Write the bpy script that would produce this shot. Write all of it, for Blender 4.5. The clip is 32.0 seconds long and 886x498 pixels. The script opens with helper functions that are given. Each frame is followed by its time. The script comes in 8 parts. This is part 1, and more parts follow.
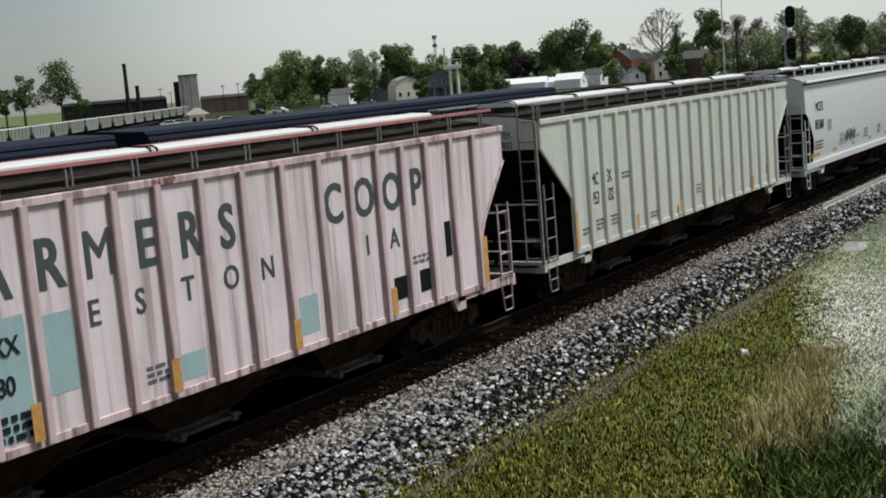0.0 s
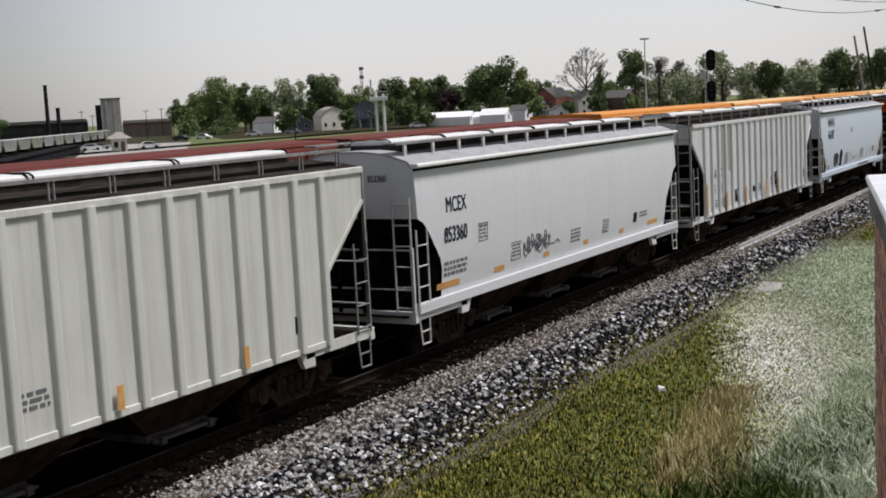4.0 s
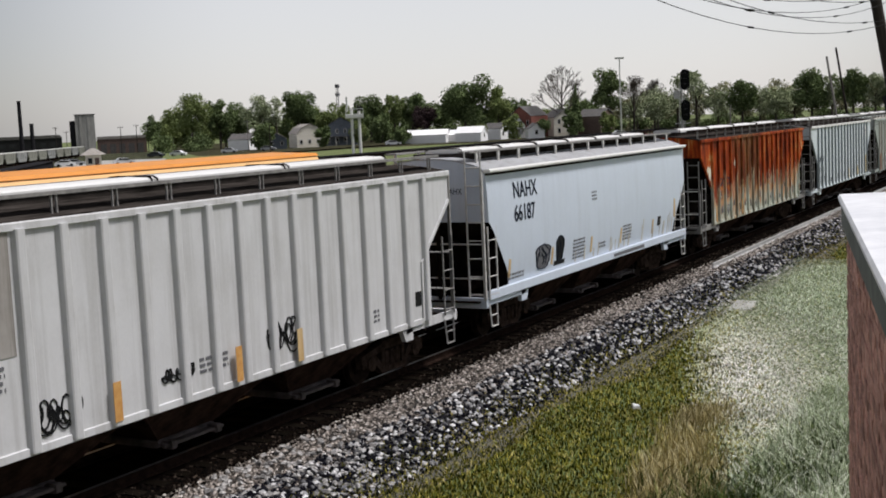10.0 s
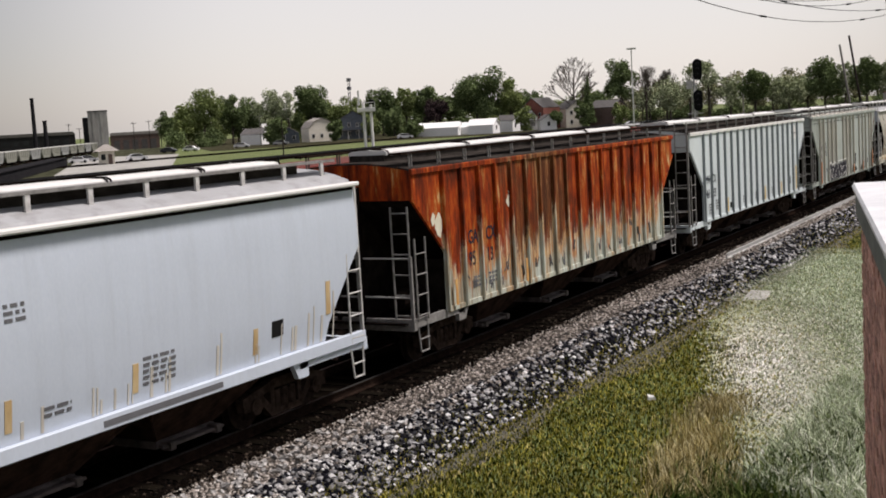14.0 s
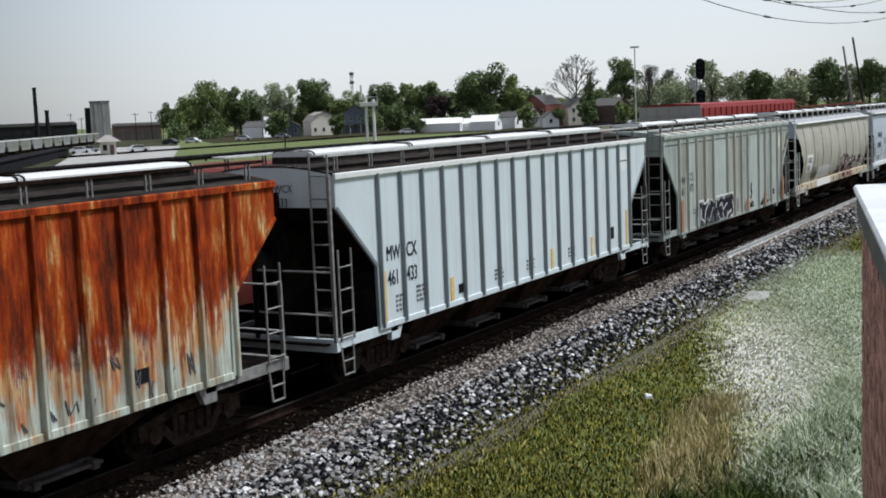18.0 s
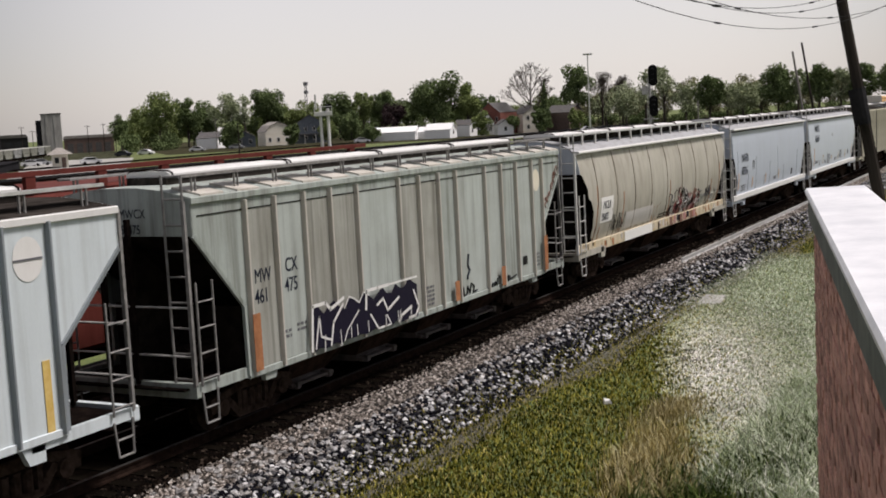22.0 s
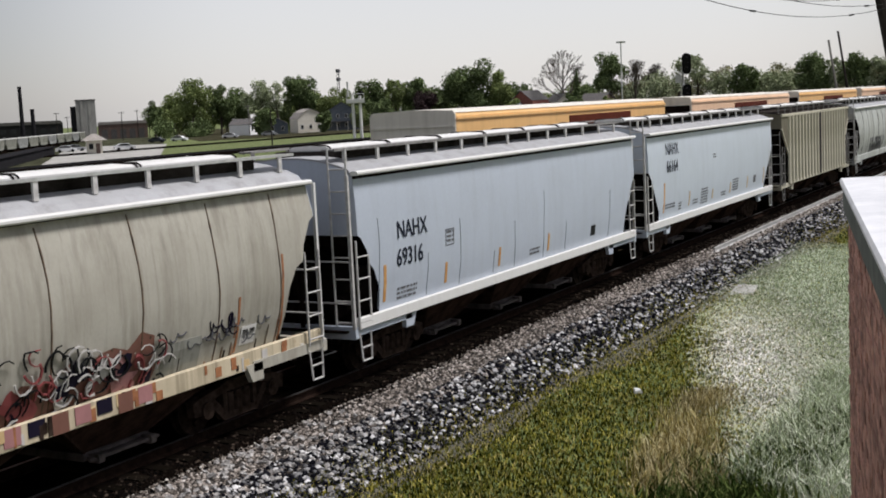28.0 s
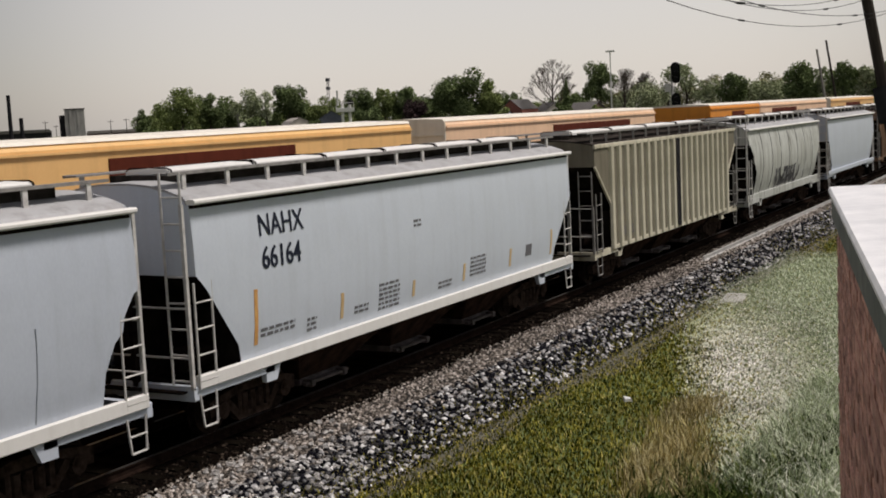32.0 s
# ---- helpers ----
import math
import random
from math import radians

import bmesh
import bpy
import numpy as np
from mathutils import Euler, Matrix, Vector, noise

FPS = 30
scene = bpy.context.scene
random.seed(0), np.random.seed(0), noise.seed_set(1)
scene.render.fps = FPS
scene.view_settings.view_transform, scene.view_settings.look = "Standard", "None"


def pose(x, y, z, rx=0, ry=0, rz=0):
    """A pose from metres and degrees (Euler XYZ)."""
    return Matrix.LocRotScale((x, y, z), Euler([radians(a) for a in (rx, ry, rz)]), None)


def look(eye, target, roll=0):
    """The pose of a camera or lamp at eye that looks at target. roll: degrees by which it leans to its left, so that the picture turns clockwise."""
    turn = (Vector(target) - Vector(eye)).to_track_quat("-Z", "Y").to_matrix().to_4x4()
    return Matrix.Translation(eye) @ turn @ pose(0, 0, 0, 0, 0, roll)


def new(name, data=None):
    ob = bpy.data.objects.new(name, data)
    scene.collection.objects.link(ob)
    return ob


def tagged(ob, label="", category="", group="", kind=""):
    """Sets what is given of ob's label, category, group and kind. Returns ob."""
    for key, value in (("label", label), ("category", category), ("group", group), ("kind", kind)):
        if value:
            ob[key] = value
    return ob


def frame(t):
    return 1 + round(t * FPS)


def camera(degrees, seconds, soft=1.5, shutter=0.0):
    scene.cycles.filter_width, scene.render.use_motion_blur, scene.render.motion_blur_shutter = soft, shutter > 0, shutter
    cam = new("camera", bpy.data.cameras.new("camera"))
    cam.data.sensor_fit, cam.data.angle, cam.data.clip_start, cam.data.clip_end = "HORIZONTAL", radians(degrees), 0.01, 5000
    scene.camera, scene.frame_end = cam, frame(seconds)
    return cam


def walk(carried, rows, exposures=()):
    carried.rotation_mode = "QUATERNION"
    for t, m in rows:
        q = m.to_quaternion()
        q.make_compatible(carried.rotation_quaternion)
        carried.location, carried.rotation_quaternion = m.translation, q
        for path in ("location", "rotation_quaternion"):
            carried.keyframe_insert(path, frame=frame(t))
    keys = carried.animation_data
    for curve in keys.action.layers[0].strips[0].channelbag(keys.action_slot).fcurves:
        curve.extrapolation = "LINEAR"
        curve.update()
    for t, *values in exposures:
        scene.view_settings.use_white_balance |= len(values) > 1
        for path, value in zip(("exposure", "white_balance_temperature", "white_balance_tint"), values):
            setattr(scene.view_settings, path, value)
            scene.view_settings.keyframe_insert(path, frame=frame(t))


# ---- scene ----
EYE_Z = 5.2
# seconds, heading from the track's line, pitch, roll: a hand-held camera that turns a little on the spot
TURNS = [
    (0, 33.87, -8.01, 4.71),
    (0.5, 33.18, -8.06, 4.57),
    (1, 32.85, -8.17, 4.51),
    (1.5, 33.11, -8.24, 4.58),
    (2, 32.84, -7.86, 4.50),
    (2.5, 31.80, -6.91, 4.07),
    (3, 31.13, -6.42, 3.20),
    (3.5, 30.16, -6.60, 2.97),
    (5.5, 30.10, -6.99, 2.85),
    (6, 29.78, -7.05, 2.86),
    (6.5, 29.33, -6.92, 2.77),
    (7, 29.46, -6.60, 2.77),
    (7.5, 29.47, -6.79, 2.82),
    (8, 29.24, -6.86, 2.61),
    (8.5, 29.27, -6.31, 2.54),
    (9, 29.05, -6.05, 2.66),
    (9.5, 28.85, -5.94, 2.75),
    (10, 28.89, -5.97, 2.64),
    (10.5, 29.21, -6.18, 2.65),
    (11, 29.51, -6.28, 2.65),
    (11.5, 29.44, -6.07, 2.39),
    (12, 29.27, -5.97, 2.48),
    (12.5, 29.32, -6.24, 2.62),
    (13, 29.59, -6.28, 3.07),
    (13.5, 29.23, -6.35, 3.30),
    (15.5, 31.15, -5.90, 2.94),
    (16, 29.62, -5.18, 2.70),
    (16.5, 29.06, -5.76, 2.58),
    (17, 29.08, -6.08, 2.48),
    (17.5, 29.74, -6.50, 2.28),
    (18, 29.55, -6.48, 2.37),
    (18.5, 28.95, -6.57, 2.44),
    (19, 29.08, -6.24, 2.87),
    (19.5, 29.17, -6.59, 3.38),
    (20, 28.32, -6.52, 3.59),
    (20.5, 27.74, -6.65, 3.24),
    (21, 27.64, -6.88, 3.14),
    (21.5, 27.23, -6.52, 3.05),
    (22, 27.49, -6.18, 3.00),
    (22.5, 28.37, -6.24, 3.00),
    (23, 29.13, -6.48, 2.92),
    (23.5, 29.07, -6.61, 3.01),
    (24, 28.79, -6.73, 3.09),
    (24.5, 28.67, -6.46, 3.01),
    (25, 29.10, -6.33, 2.85),
    (25.5, 29.14, -6.48, 2.70),
    (27.5, 29.09, -6.88, 2.82),
    (28, 28.99, -6.68, 2.77),
    (28.5, 28.96, -6.81, 2.85),
    (29, 28.92, -6.95, 3.02),
    (29.5, 28.99, -7.17, 2.88),
    (30, 29.42, -7.40, 3.08),
    (30.5, 28.99, -7.02, 2.99),
    (31, 28.72, -6.51, 3.01),
    (31.5, 28.64, -6.20, 2.89),
    (32, 28.49, -6.29, 2.76),
]
cam = camera(40.0, 32.0, soft=1.85)
walk(cam, [(t, pose(0, 0, EYE_Z, 90 + p, 0, y - 90) @ pose(0, 0, 0, 0, 0, -r)) for t, y, p, r in TURNS],
     exposures=[(0.0, -0.08, 6180, 4.5), (2.0, -0.14, 6150, 8), (3.0, -0.04, 6250, 14), (6.0, 0.02, 6280, 12), (12.0, 0.06, 6450, 14), (13.0, 0.08, 6720, 16), (16.0, 0.20, 6200, 12), (17.0, 0.20, 5850, 8), (18.0, 0.16, 5880, 8.5), (20.0, -0.02, 6630, 16), (25.0, 0.10, 6500, 15), (28.0, 0.06, 6330, 13), (30.0, -0.07, 6800, 14), (32.0, -0.16, 6850, 14)])

# ---- light: a bright overcast sky and a veiled sun behind the camera ----
SUN_AZ, SUN_EL = radians(302), radians(60)
world = bpy.data.worlds.new("overcast_sky")
scene.world = world
world.use_nodes = True
wn, wl = world.node_tree.nodes, world.node_tree.links
wn.clear()
sky = wn.new("ShaderNodeTexSky")
sky.sky_type, sky.sun_disc = "NISHITA", False
sky.sun_elevation, sky.sun_rotation = SUN_EL, radians(90) - SUN_AZ
clear = wn.new("ShaderNodeBackground")
clear.inputs["Strength"].default_value = 0.03
wl.new(sky.outputs["Color"], clear.inputs["Color"])
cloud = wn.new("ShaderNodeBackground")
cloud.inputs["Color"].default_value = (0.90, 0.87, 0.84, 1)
view_facing = wn.new("ShaderNodeVectorMath")
view_facing.operation = "DOT_PRODUCT"
view_facing.inputs[1].default_value = (0.895, 0.432, 0.11)
wl.new(wn.new("ShaderNodeTexCoord").outputs["Generated"], view_facing.inputs[0])
thin = wn.new("ShaderNodeMapRange")  # sky brightest around the camera's view direction, standing in for vignetting
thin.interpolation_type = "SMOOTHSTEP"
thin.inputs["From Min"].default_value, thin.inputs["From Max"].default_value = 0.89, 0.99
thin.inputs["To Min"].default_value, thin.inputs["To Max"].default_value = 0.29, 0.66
wl.new(view_facing.outputs["Value"], thin.inputs["Value"])
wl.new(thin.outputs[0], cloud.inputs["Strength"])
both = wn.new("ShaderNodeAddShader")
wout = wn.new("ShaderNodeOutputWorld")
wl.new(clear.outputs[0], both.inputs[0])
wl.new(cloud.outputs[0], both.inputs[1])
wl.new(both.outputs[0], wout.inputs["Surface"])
sun_data = bpy.data.lights.new("sun", "SUN")
sun_data.energy, sun_data.angle, sun_data.color = 4.0, radians(14), (1.0, 0.965, 0.92)
sun = new("sun", sun_data)
sun.matrix_world = look((0, 0, 60), (-math.cos(SUN_AZ) * math.cos(SUN_EL), -math.sin(SUN_AZ) * math.cos(SUN_EL), 60 - math.sin(SUN_EL)))


# ---- materials ----
def node_mat(name, rough=0.6, metal=0.0):
    m = bpy.data.materials.new(name)
    m.use_nodes = True
    nt = m.node_tree
    b = nt.nodes["Principled BSDF"]
    b.inputs["Roughness"].default_value = rough
    b.inputs["Metallic"].default_value = metal
    return m, nt.nodes, nt.links, b


def ramp(N, stops):
    r = N.new("ShaderNodeValToRGB")
    while len(r.color_ramp.elements) < len(stops):
        r.color_ramp.elements.new(0.5)
    for e, (p, c) in zip(r.color_ramp.elements, stops):
        e.position = p
        e.color = (*c, 1) if len(c) == 3 else c
    return r


def noise_tex(N, K, coords, scale, detail=4, rough=0.55, stretch=(1, 1, 1), shift=0.0):
    mp = N.new("ShaderNodeMapping")
    mp.inputs["Scale"].default_value = stretch
    mp.inputs["Location"].default_value = (shift, shift * 0.7, shift * 0.3)
    K.new(coords, mp.inputs["Vector"])
    t = N.new("ShaderNodeTexNoise")
    t.inputs["Scale"].default_value = scale
    t.inputs["Detail"].default_value = detail
    t.inputs["Roughness"].default_value = rough
    K.new(mp.outputs[0], t.inputs["Vector"])
    return t.outputs["Fac"]


def mix_rgb(N, K, fac, a, b, mode="MIX"):
    m = N.new("ShaderNodeMix")
    m.data_type, m.blend_type = "RGBA", mode
    for sock, val in ((m.inputs[0], fac), (m.inputs[6], a), (m.inputs[7], b)):
        if isinstance(val, (int, float)):
            sock.default_value = val
        elif isinstance(val, tuple):
            sock.default_value = (*val, 1)
        else:
            K.new(val, sock)
    return m.outputs[2]


def bump(N, K, b, height, strength=0.3, dist=0.02):
    n = N.new("ShaderNodeBump")
    n.inputs["Strength"].default_value, n.inputs["Distance"].default_value = strength, dist
    K.new(height, n.inputs["Height"])
    K.new(n.outputs[0], b.inputs["Normal"])


def paint(name, col, rust=0.1, grime=0.35, rough=0.5, shift=0.0, rust_col=(0.20, 0.075, 0.03), runs=0.0):
    """Weathered railway paint: run-down dirt streaks, blotches, rust spots and fine orange-peel."""
    m, N, K, b = node_mat(name, rough)
    b.inputs["Specular IOR Level"].default_value = 0.05 if max(col) < 0.2 else 0.35
    co = N.new("ShaderNodeTexCoord").outputs["Object"]
    streak = noise_tex(N, K, co, 2.2, 6, 0.6, (1.6, 1.6, 0.16), shift)
    blotch = noise_tex(N, K, co, 0.9, 5, 0.6, (1, 1, 1), shift + 3)
    fine = noise_tex(N, K, co, 30, 3, 0.6, (1, 1, 0.5), shift)
    dirty = tuple(c * 0.42 * w for c, w in zip(col, (1.0, 0.93, 0.82)))
    f1 = ramp(N, [(0.48, (0, 0, 0)), (0.78, (grime, grime, grime))])
    K.new(streak, f1.inputs[0])
    c1 = mix_rgb(N, K, f1.outputs[0], col, dirty)
    f2 = ramp(N, [(0.40, (0, 0, 0)), (0.75, (grime * 0.55,) * 3)])
    K.new(blotch, f2.inputs[0])
    c2 = mix_rgb(N, K, f2.outputs[0], c1, dirty)
    mixed = N.new("ShaderNodeMath")
    mixed.operation = "MULTIPLY"
    K.new(noise_tex(N, K, co, 3.0, 9, 0.72, (1, 1, 0.45), shift + 9), mixed.inputs[0])
    K.new(noise_tex(N, K, co, 0.55, 3, 0.6, (1, 1, 0.6), shift + 5), mixed.inputs[1])
    edge = 0.46 - 0.26 * rust
    f3 = ramp(N, [(edge, (0, 0, 0)), (edge + 0.05, (1, 1, 1))])
    K.new(mixed.outputs[0], f3.inputs[0])
    c3 = mix_rgb(N, K, f3.outputs[0], c2, rust_col)
    if runs:
        f4 = ramp(N, [(0.50, (0, 0, 0)), (0.66, (runs, runs, runs))])
        K.new(noise_tex(N, K, co, 2.8, 5, 0.6, (2.4, 2.4, 0.07), shift + 7), f4.inputs[0])
        c3 = mix_rgb(N, K, f4.outputs[0], c3, tuple(0.22 * c * w for c, w in zip(col, (1.0, 0.9, 0.75))))
    c4 = mix_rgb(N, K, 0.10, c3, fine, "OVERLAY")
    K.new(c4, b.inputs["Base Color"])
    bump(N, K, b, fine, 0.12, 0.004)
    return m


def rough_mat(name, a, c, scale=6.0, rough=0.85, metal=0.0, strength=0.4, dist=0.01, stretch=(1, 1, 1), per=""):
    """Two-tone noisy surface; per: 'object' or 'island' varies each piece."""
    m, N, K, b = node_mat(name, rough, metal)
    co = N.new("ShaderNodeTexCoord").outputs["Object"]
    if max(c) < 0.09:
        b.inputs["Specular IOR Level"].default_value = 0.0
    big = noise_tex(N, K, co, scale * 0.22, 4, 0.6, stretch)
    fine = noise_tex(N, K, co, scale, 6, 0.65, stretch)
    f = ramp(N, [(0.32, a), (0.68, c)])
    K.new(fine, f.inputs[0])
    col = mix_rgb(N, K, 0.35, f.outputs[0], big, "OVERLAY")
    if per:
        rnd = N.new("ShaderNodeObjectInfo").outputs["Random"] if per == "object" else N.new("ShaderNodeNewGeometry").outputs["Random Per Island"]
        g = ramp(N, [(0, (0.28, 0.28, 0.28)), (1, (0.74, 0.74, 0.74))])
        K.new(rnd, g.inputs[0])
        col = mix_rgb(N, K, 0.85, col, g.outputs[0], "OVERLAY")
    K.new(col, b.inputs["Base Color"])
    bump(N, K, b, fine, strength, dist)
    return m


def island_ramp(name, stops, rough=0.8, trans=0.0):
    """Many small pieces, each with its own tint."""
    m, N, K, b = node_mat(name, rough)
    f = ramp(N, stops)
    K.new(N.new("ShaderNodeNewGeometry").outputs["Random Per Island"], f.inputs[0])
    co = N.new("ShaderNodeTexCoord").outputs["Object"]
    big = noise_tex(N, K, co, 0.35, 4, 0.6)
    K.new(mix_rgb(N, K, 0.5, f.outputs[0], big, "OVERLAY"), b.inputs["Base Color"])
    b.inputs["Specular IOR Level"].default_value = 0.0
    if trans:
        b.inputs["Subsurface Weight"].default_value = trans
        b.inputs["Subsurface Radius"].default_value = (0.2, 0.3, 0.05)
    return m


def plain(name, col, rough=0.6, metal=0.0, var=0.25):
    m, N, K, b = node_mat(name, rough, metal)
    co = N.new("ShaderNodeTexCoord").outputs["Object"]
    n = noise_tex(N, K, co, 7.0, 5, 0.6, (1, 1, 0.5))
    if max(col) < 0.15 and rough > 0.3 and not metal:
        b.inputs["Specular IOR Level"].default_value = 0.08
    K.new(mix_rgb(N, K, var, col, n, "OVERLAY"), b.inputs["Base Color"])
    return m


MAT = {}
# grimy steel, kept near black to carry the shade below the cars
MAT["steel_dark"] = rough_mat("grimy_shade_dark_steel", (0.004, 0.003, 0.003), (0.018, 0.013, 0.011), 5, 0.8)
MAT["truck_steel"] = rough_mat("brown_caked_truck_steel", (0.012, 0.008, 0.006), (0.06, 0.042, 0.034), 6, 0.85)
# near-black colour carries the shade inside the car ends
MAT["slope"] = rough_mat("shade_dark_slope_sheet", (0.006, 0.005, 0.0045), (0.022, 0.017, 0.015), 3, 0.75)
# bay and gate tones lowered to take in the shade below the cars
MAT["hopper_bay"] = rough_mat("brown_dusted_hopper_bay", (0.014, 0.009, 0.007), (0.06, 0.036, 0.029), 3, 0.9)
MAT["gate_steel"] = rough_mat("scuffed_gate_steel", (0.025, 0.02, 0.018), (0.13, 0.105, 0.10), 4, 0.7)
MAT["wheel"] = rough_mat("worn_wheel_steel", (0.012, 0.008, 0.007), (0.04, 0.027, 0.022), 8, 0.6, 0.5)
# rail steel lowered in tone for the shade under the train
MAT["rail"] = rough_mat("rusty_rail_steel", (0.008, 0.005, 0.004), (0.028, 0.018, 0.014), 8, 0.8)
MAT["rail_head"] = plain("worn_rail_head", (0.16, 0.155, 0.15), 0.45, 1.0)
# sleepers nearly black: creosote plus the train's shade put into the colour
MAT["tie"] = rough_mat("shaded_creosoted_timber", (0.003, 0.0025, 0.002), (0.010, 0.008, 0.006), 9, 0.95, stretch=(1, 0.15, 1), per="object")
MAT["stone"] = island_ramp("crushed_limestone", [(0, (0.005, 0.005, 0.007)), (0.60, (0.014, 0.014, 0.018)), (0.70, (0.12, 0.12, 0.125)), (0.86, (0.38, 0.375, 0.375)), (1, (0.74, 0.73, 0.73))], 0.85)
MAT["stone_tan"] = island_ramp("weathered_tan_ballast", [(0, (0.03, 0.026, 0.022)), (0.4, (0.16, 0.137, 0.12)), (0.75, (0.34, 0.30, 0.265)), (1, (0.60, 0.55, 0.51))], 0.9)
MAT["stone_toe"] = island_ramp("dusty_toe_stones", [(0, (0.05, 0.043, 0.036)), (0.6, (0.15, 0.13, 0.11)), (1, (0.30, 0.28, 0.26))], 0.9)
# black stands in for shade under the train; yard beds share it
MAT["near_black_bed"] = rough_mat("near_black_ballast", (0.002, 0.0016, 0.0013), (0.007, 0.005, 0.004), 25, 0.95, strength=0.9, dist=0.03)
MAT["stone_shade"] = island_ramp("shade_black_stones", [(0, (0.002, 0.002, 0.002)), (0.75, (0.008, 0.006, 0.005)), (1, (0.06, 0.045, 0.035))], 0.9)
MAT["soot"] = rough_mat("sooty_dark_brick", (0.012, 0.012, 0.014), (0.035, 0.034, 0.036), 3, 0.9)
MAT["grab_dark"] = rough_mat("grimy_grey_iron", (0.12, 0.115, 0.11), (0.26, 0.25, 0.24), 6, 0.65)
# grime of the ribbed roofs; on the coamings its dark is painted shade
MAT["roof_grime_shade"] = rough_mat("grimy_and_shaded_roof_sheet", (0.014, 0.012, 0.011), (0.055, 0.048, 0.043), 3, 0.8, stretch=(0.5, 2, 1))
MAT["stone_piece"] = rough_mat("crushed_limestone_piece", (0.08, 0.08, 0.08), (0.45, 0.43, 0.41), 20, 0.85, per="object")
MAT["bed"] = rough_mat("ballast_bed", (0.008, 0.008, 0.009), (0.06, 0.055, 0.05), 30, 0.95, strength=0.9, dist=0.03)
MAT["black"] = plain("black_paint", (0.012, 0.012, 0.013), 0.5)
MAT["navy"] = plain("blue_black_stencil_paint", (0.018, 0.022, 0.035), 0.6)
MAT["white"] = plain("white_paint", (0.72, 0.71, 0.69), 0.5)
MAT["galv"] = rough_mat("galvanised_steel", (0.40, 0.40, 0.39), (0.62, 0.62, 0.61), 4, 0.45, 0.35)
MAT["grab"] = rough_mat("pale_painted_iron", (0.35, 0.34, 0.33), (0.58, 0.57, 0.55), 6, 0.6)
MAT["orange"] = rough_mat("weathered_orange_reflector", (0.46, 0.20, 0.05), (0.62, 0.36, 0.12), 7, 0.5)
MAT["rustmark"] = rough_mat("rust_run", (0.22, 0.08, 0.03), (0.40, 0.17, 0.07), 5, 0.8)
MAT["stencil"] = plain("faded_grey_stencil", (0.13, 0.13, 0.14), 0.7)
MAT["bark"] = rough_mat("bark", (0.03, 0.024, 0.02), (0.11, 0.09, 0.07), 4, 0.95, stretch=(1, 1, 0.2))
MAT["pole"] = rough_mat("weathered_pole_timber", (0.02, 0.018, 0.016), (0.06, 0.05, 0.045), 5, 0.9, stretch=(1, 1, 0.1))
MAT["pole_pale"] = rough_mat("silvered_pole_timber", (0.14, 0.13, 0.12), (0.28, 0.26, 0.24), 5, 0.9, stretch=(1, 1, 0.1))
MAT["glass"] = plain("dark_window_glass", (0.02, 0.022, 0.025), 0.08)
MAT["lot"] = rough_mat("pale_gravel_lot", (0.24, 0.235, 0.22), (0.40, 0.39, 0.36), 0.5, 0.95)
MAT["leaf_dark"] = island_ramp("dark_spring_leaves", [(0, (0.085, 0.115, 0.055)), (0.5, (0.125, 0.165, 0.07)), (1, (0.18, 0.225, 0.10))], 0.7)
MAT["leaf_mid"] = island_ramp("green_spring_leaves", [(0, (0.13, 0.165, 0.065)), (0.5, (0.19, 0.235, 0.09)), (1, (0.27, 0.315, 0.125))], 0.7)
MAT["leaf_pale"] = island_ramp("pale_new_leaves", [(0, (0.18, 0.215, 0.12)), (0.5, (0.30, 0.34, 0.20)), (1, (0.42, 0.45, 0.30))], 0.7)
MAT["leaf_belt"] = island_ramp("olive_half_open_leaves", [(0, (0.17, 0.17, 0.095)), (0.5, (0.24, 0.24, 0.13)), (1, (0.33, 0.32, 0.19))], 0.7)
MAT["leaf_purple"] = island_ramp("dark_purple_leaves", [(0, (0.03, 0.022, 0.024)), (1, (0.085, 0.06, 0.06))], 0.7)
MAT["grass"] = island_ramp("grass_blades", [(0, (0.012, 0.016, 0.004)), (0.42, (0.05, 0.06, 0.012)), (0.60, (0.24, 0.235, 0.035)), (0.84, (0.45, 0.385, 0.075)), (1, (0.60, 0.51, 0.21))], 0.7)
MAT["straw"] = island_ramp("dry_straw_blades", [(0, (0.22, 0.17, 0.06)), (0.5, (0.42, 0.35, 0.16)), (1, (0.64, 0.57, 0.36))], 0.8)
# glare and its haze on the verge, painted into these two blade colours
MAT["glare_straw"] = island_ramp("glare_pale_blades", [(0, (0.40, 0.41, 0.32)), (0.4, (0.68, 0.66, 0.61)), (1, (0.92, 0.89, 0.87))], 0.8)
MAT["faded"] = island_ramp("haze_paled_blades", [(0, (0.14, 0.18, 0.09)), (0.4, (0.34, 0.40, 0.25)), (0.8, (0.56, 0.60, 0.46)), (1, (0.76, 0.74, 0.66))], 0.8)
MAT["toe_dirt"] = rough_mat("grey_brown_dirt", (0.035, 0.034, 0.022), (0.13, 0.12, 0.085), 5, 0.95, strength=0.8, dist=0.03)
MAT["weed"] = island_ramp("lush_weed_blades", [(0, (0.012, 0.024, 0.007)), (0.5, (0.05, 0.08, 0.02)), (1, (0.16, 0.18, 0.06))], 0.65)


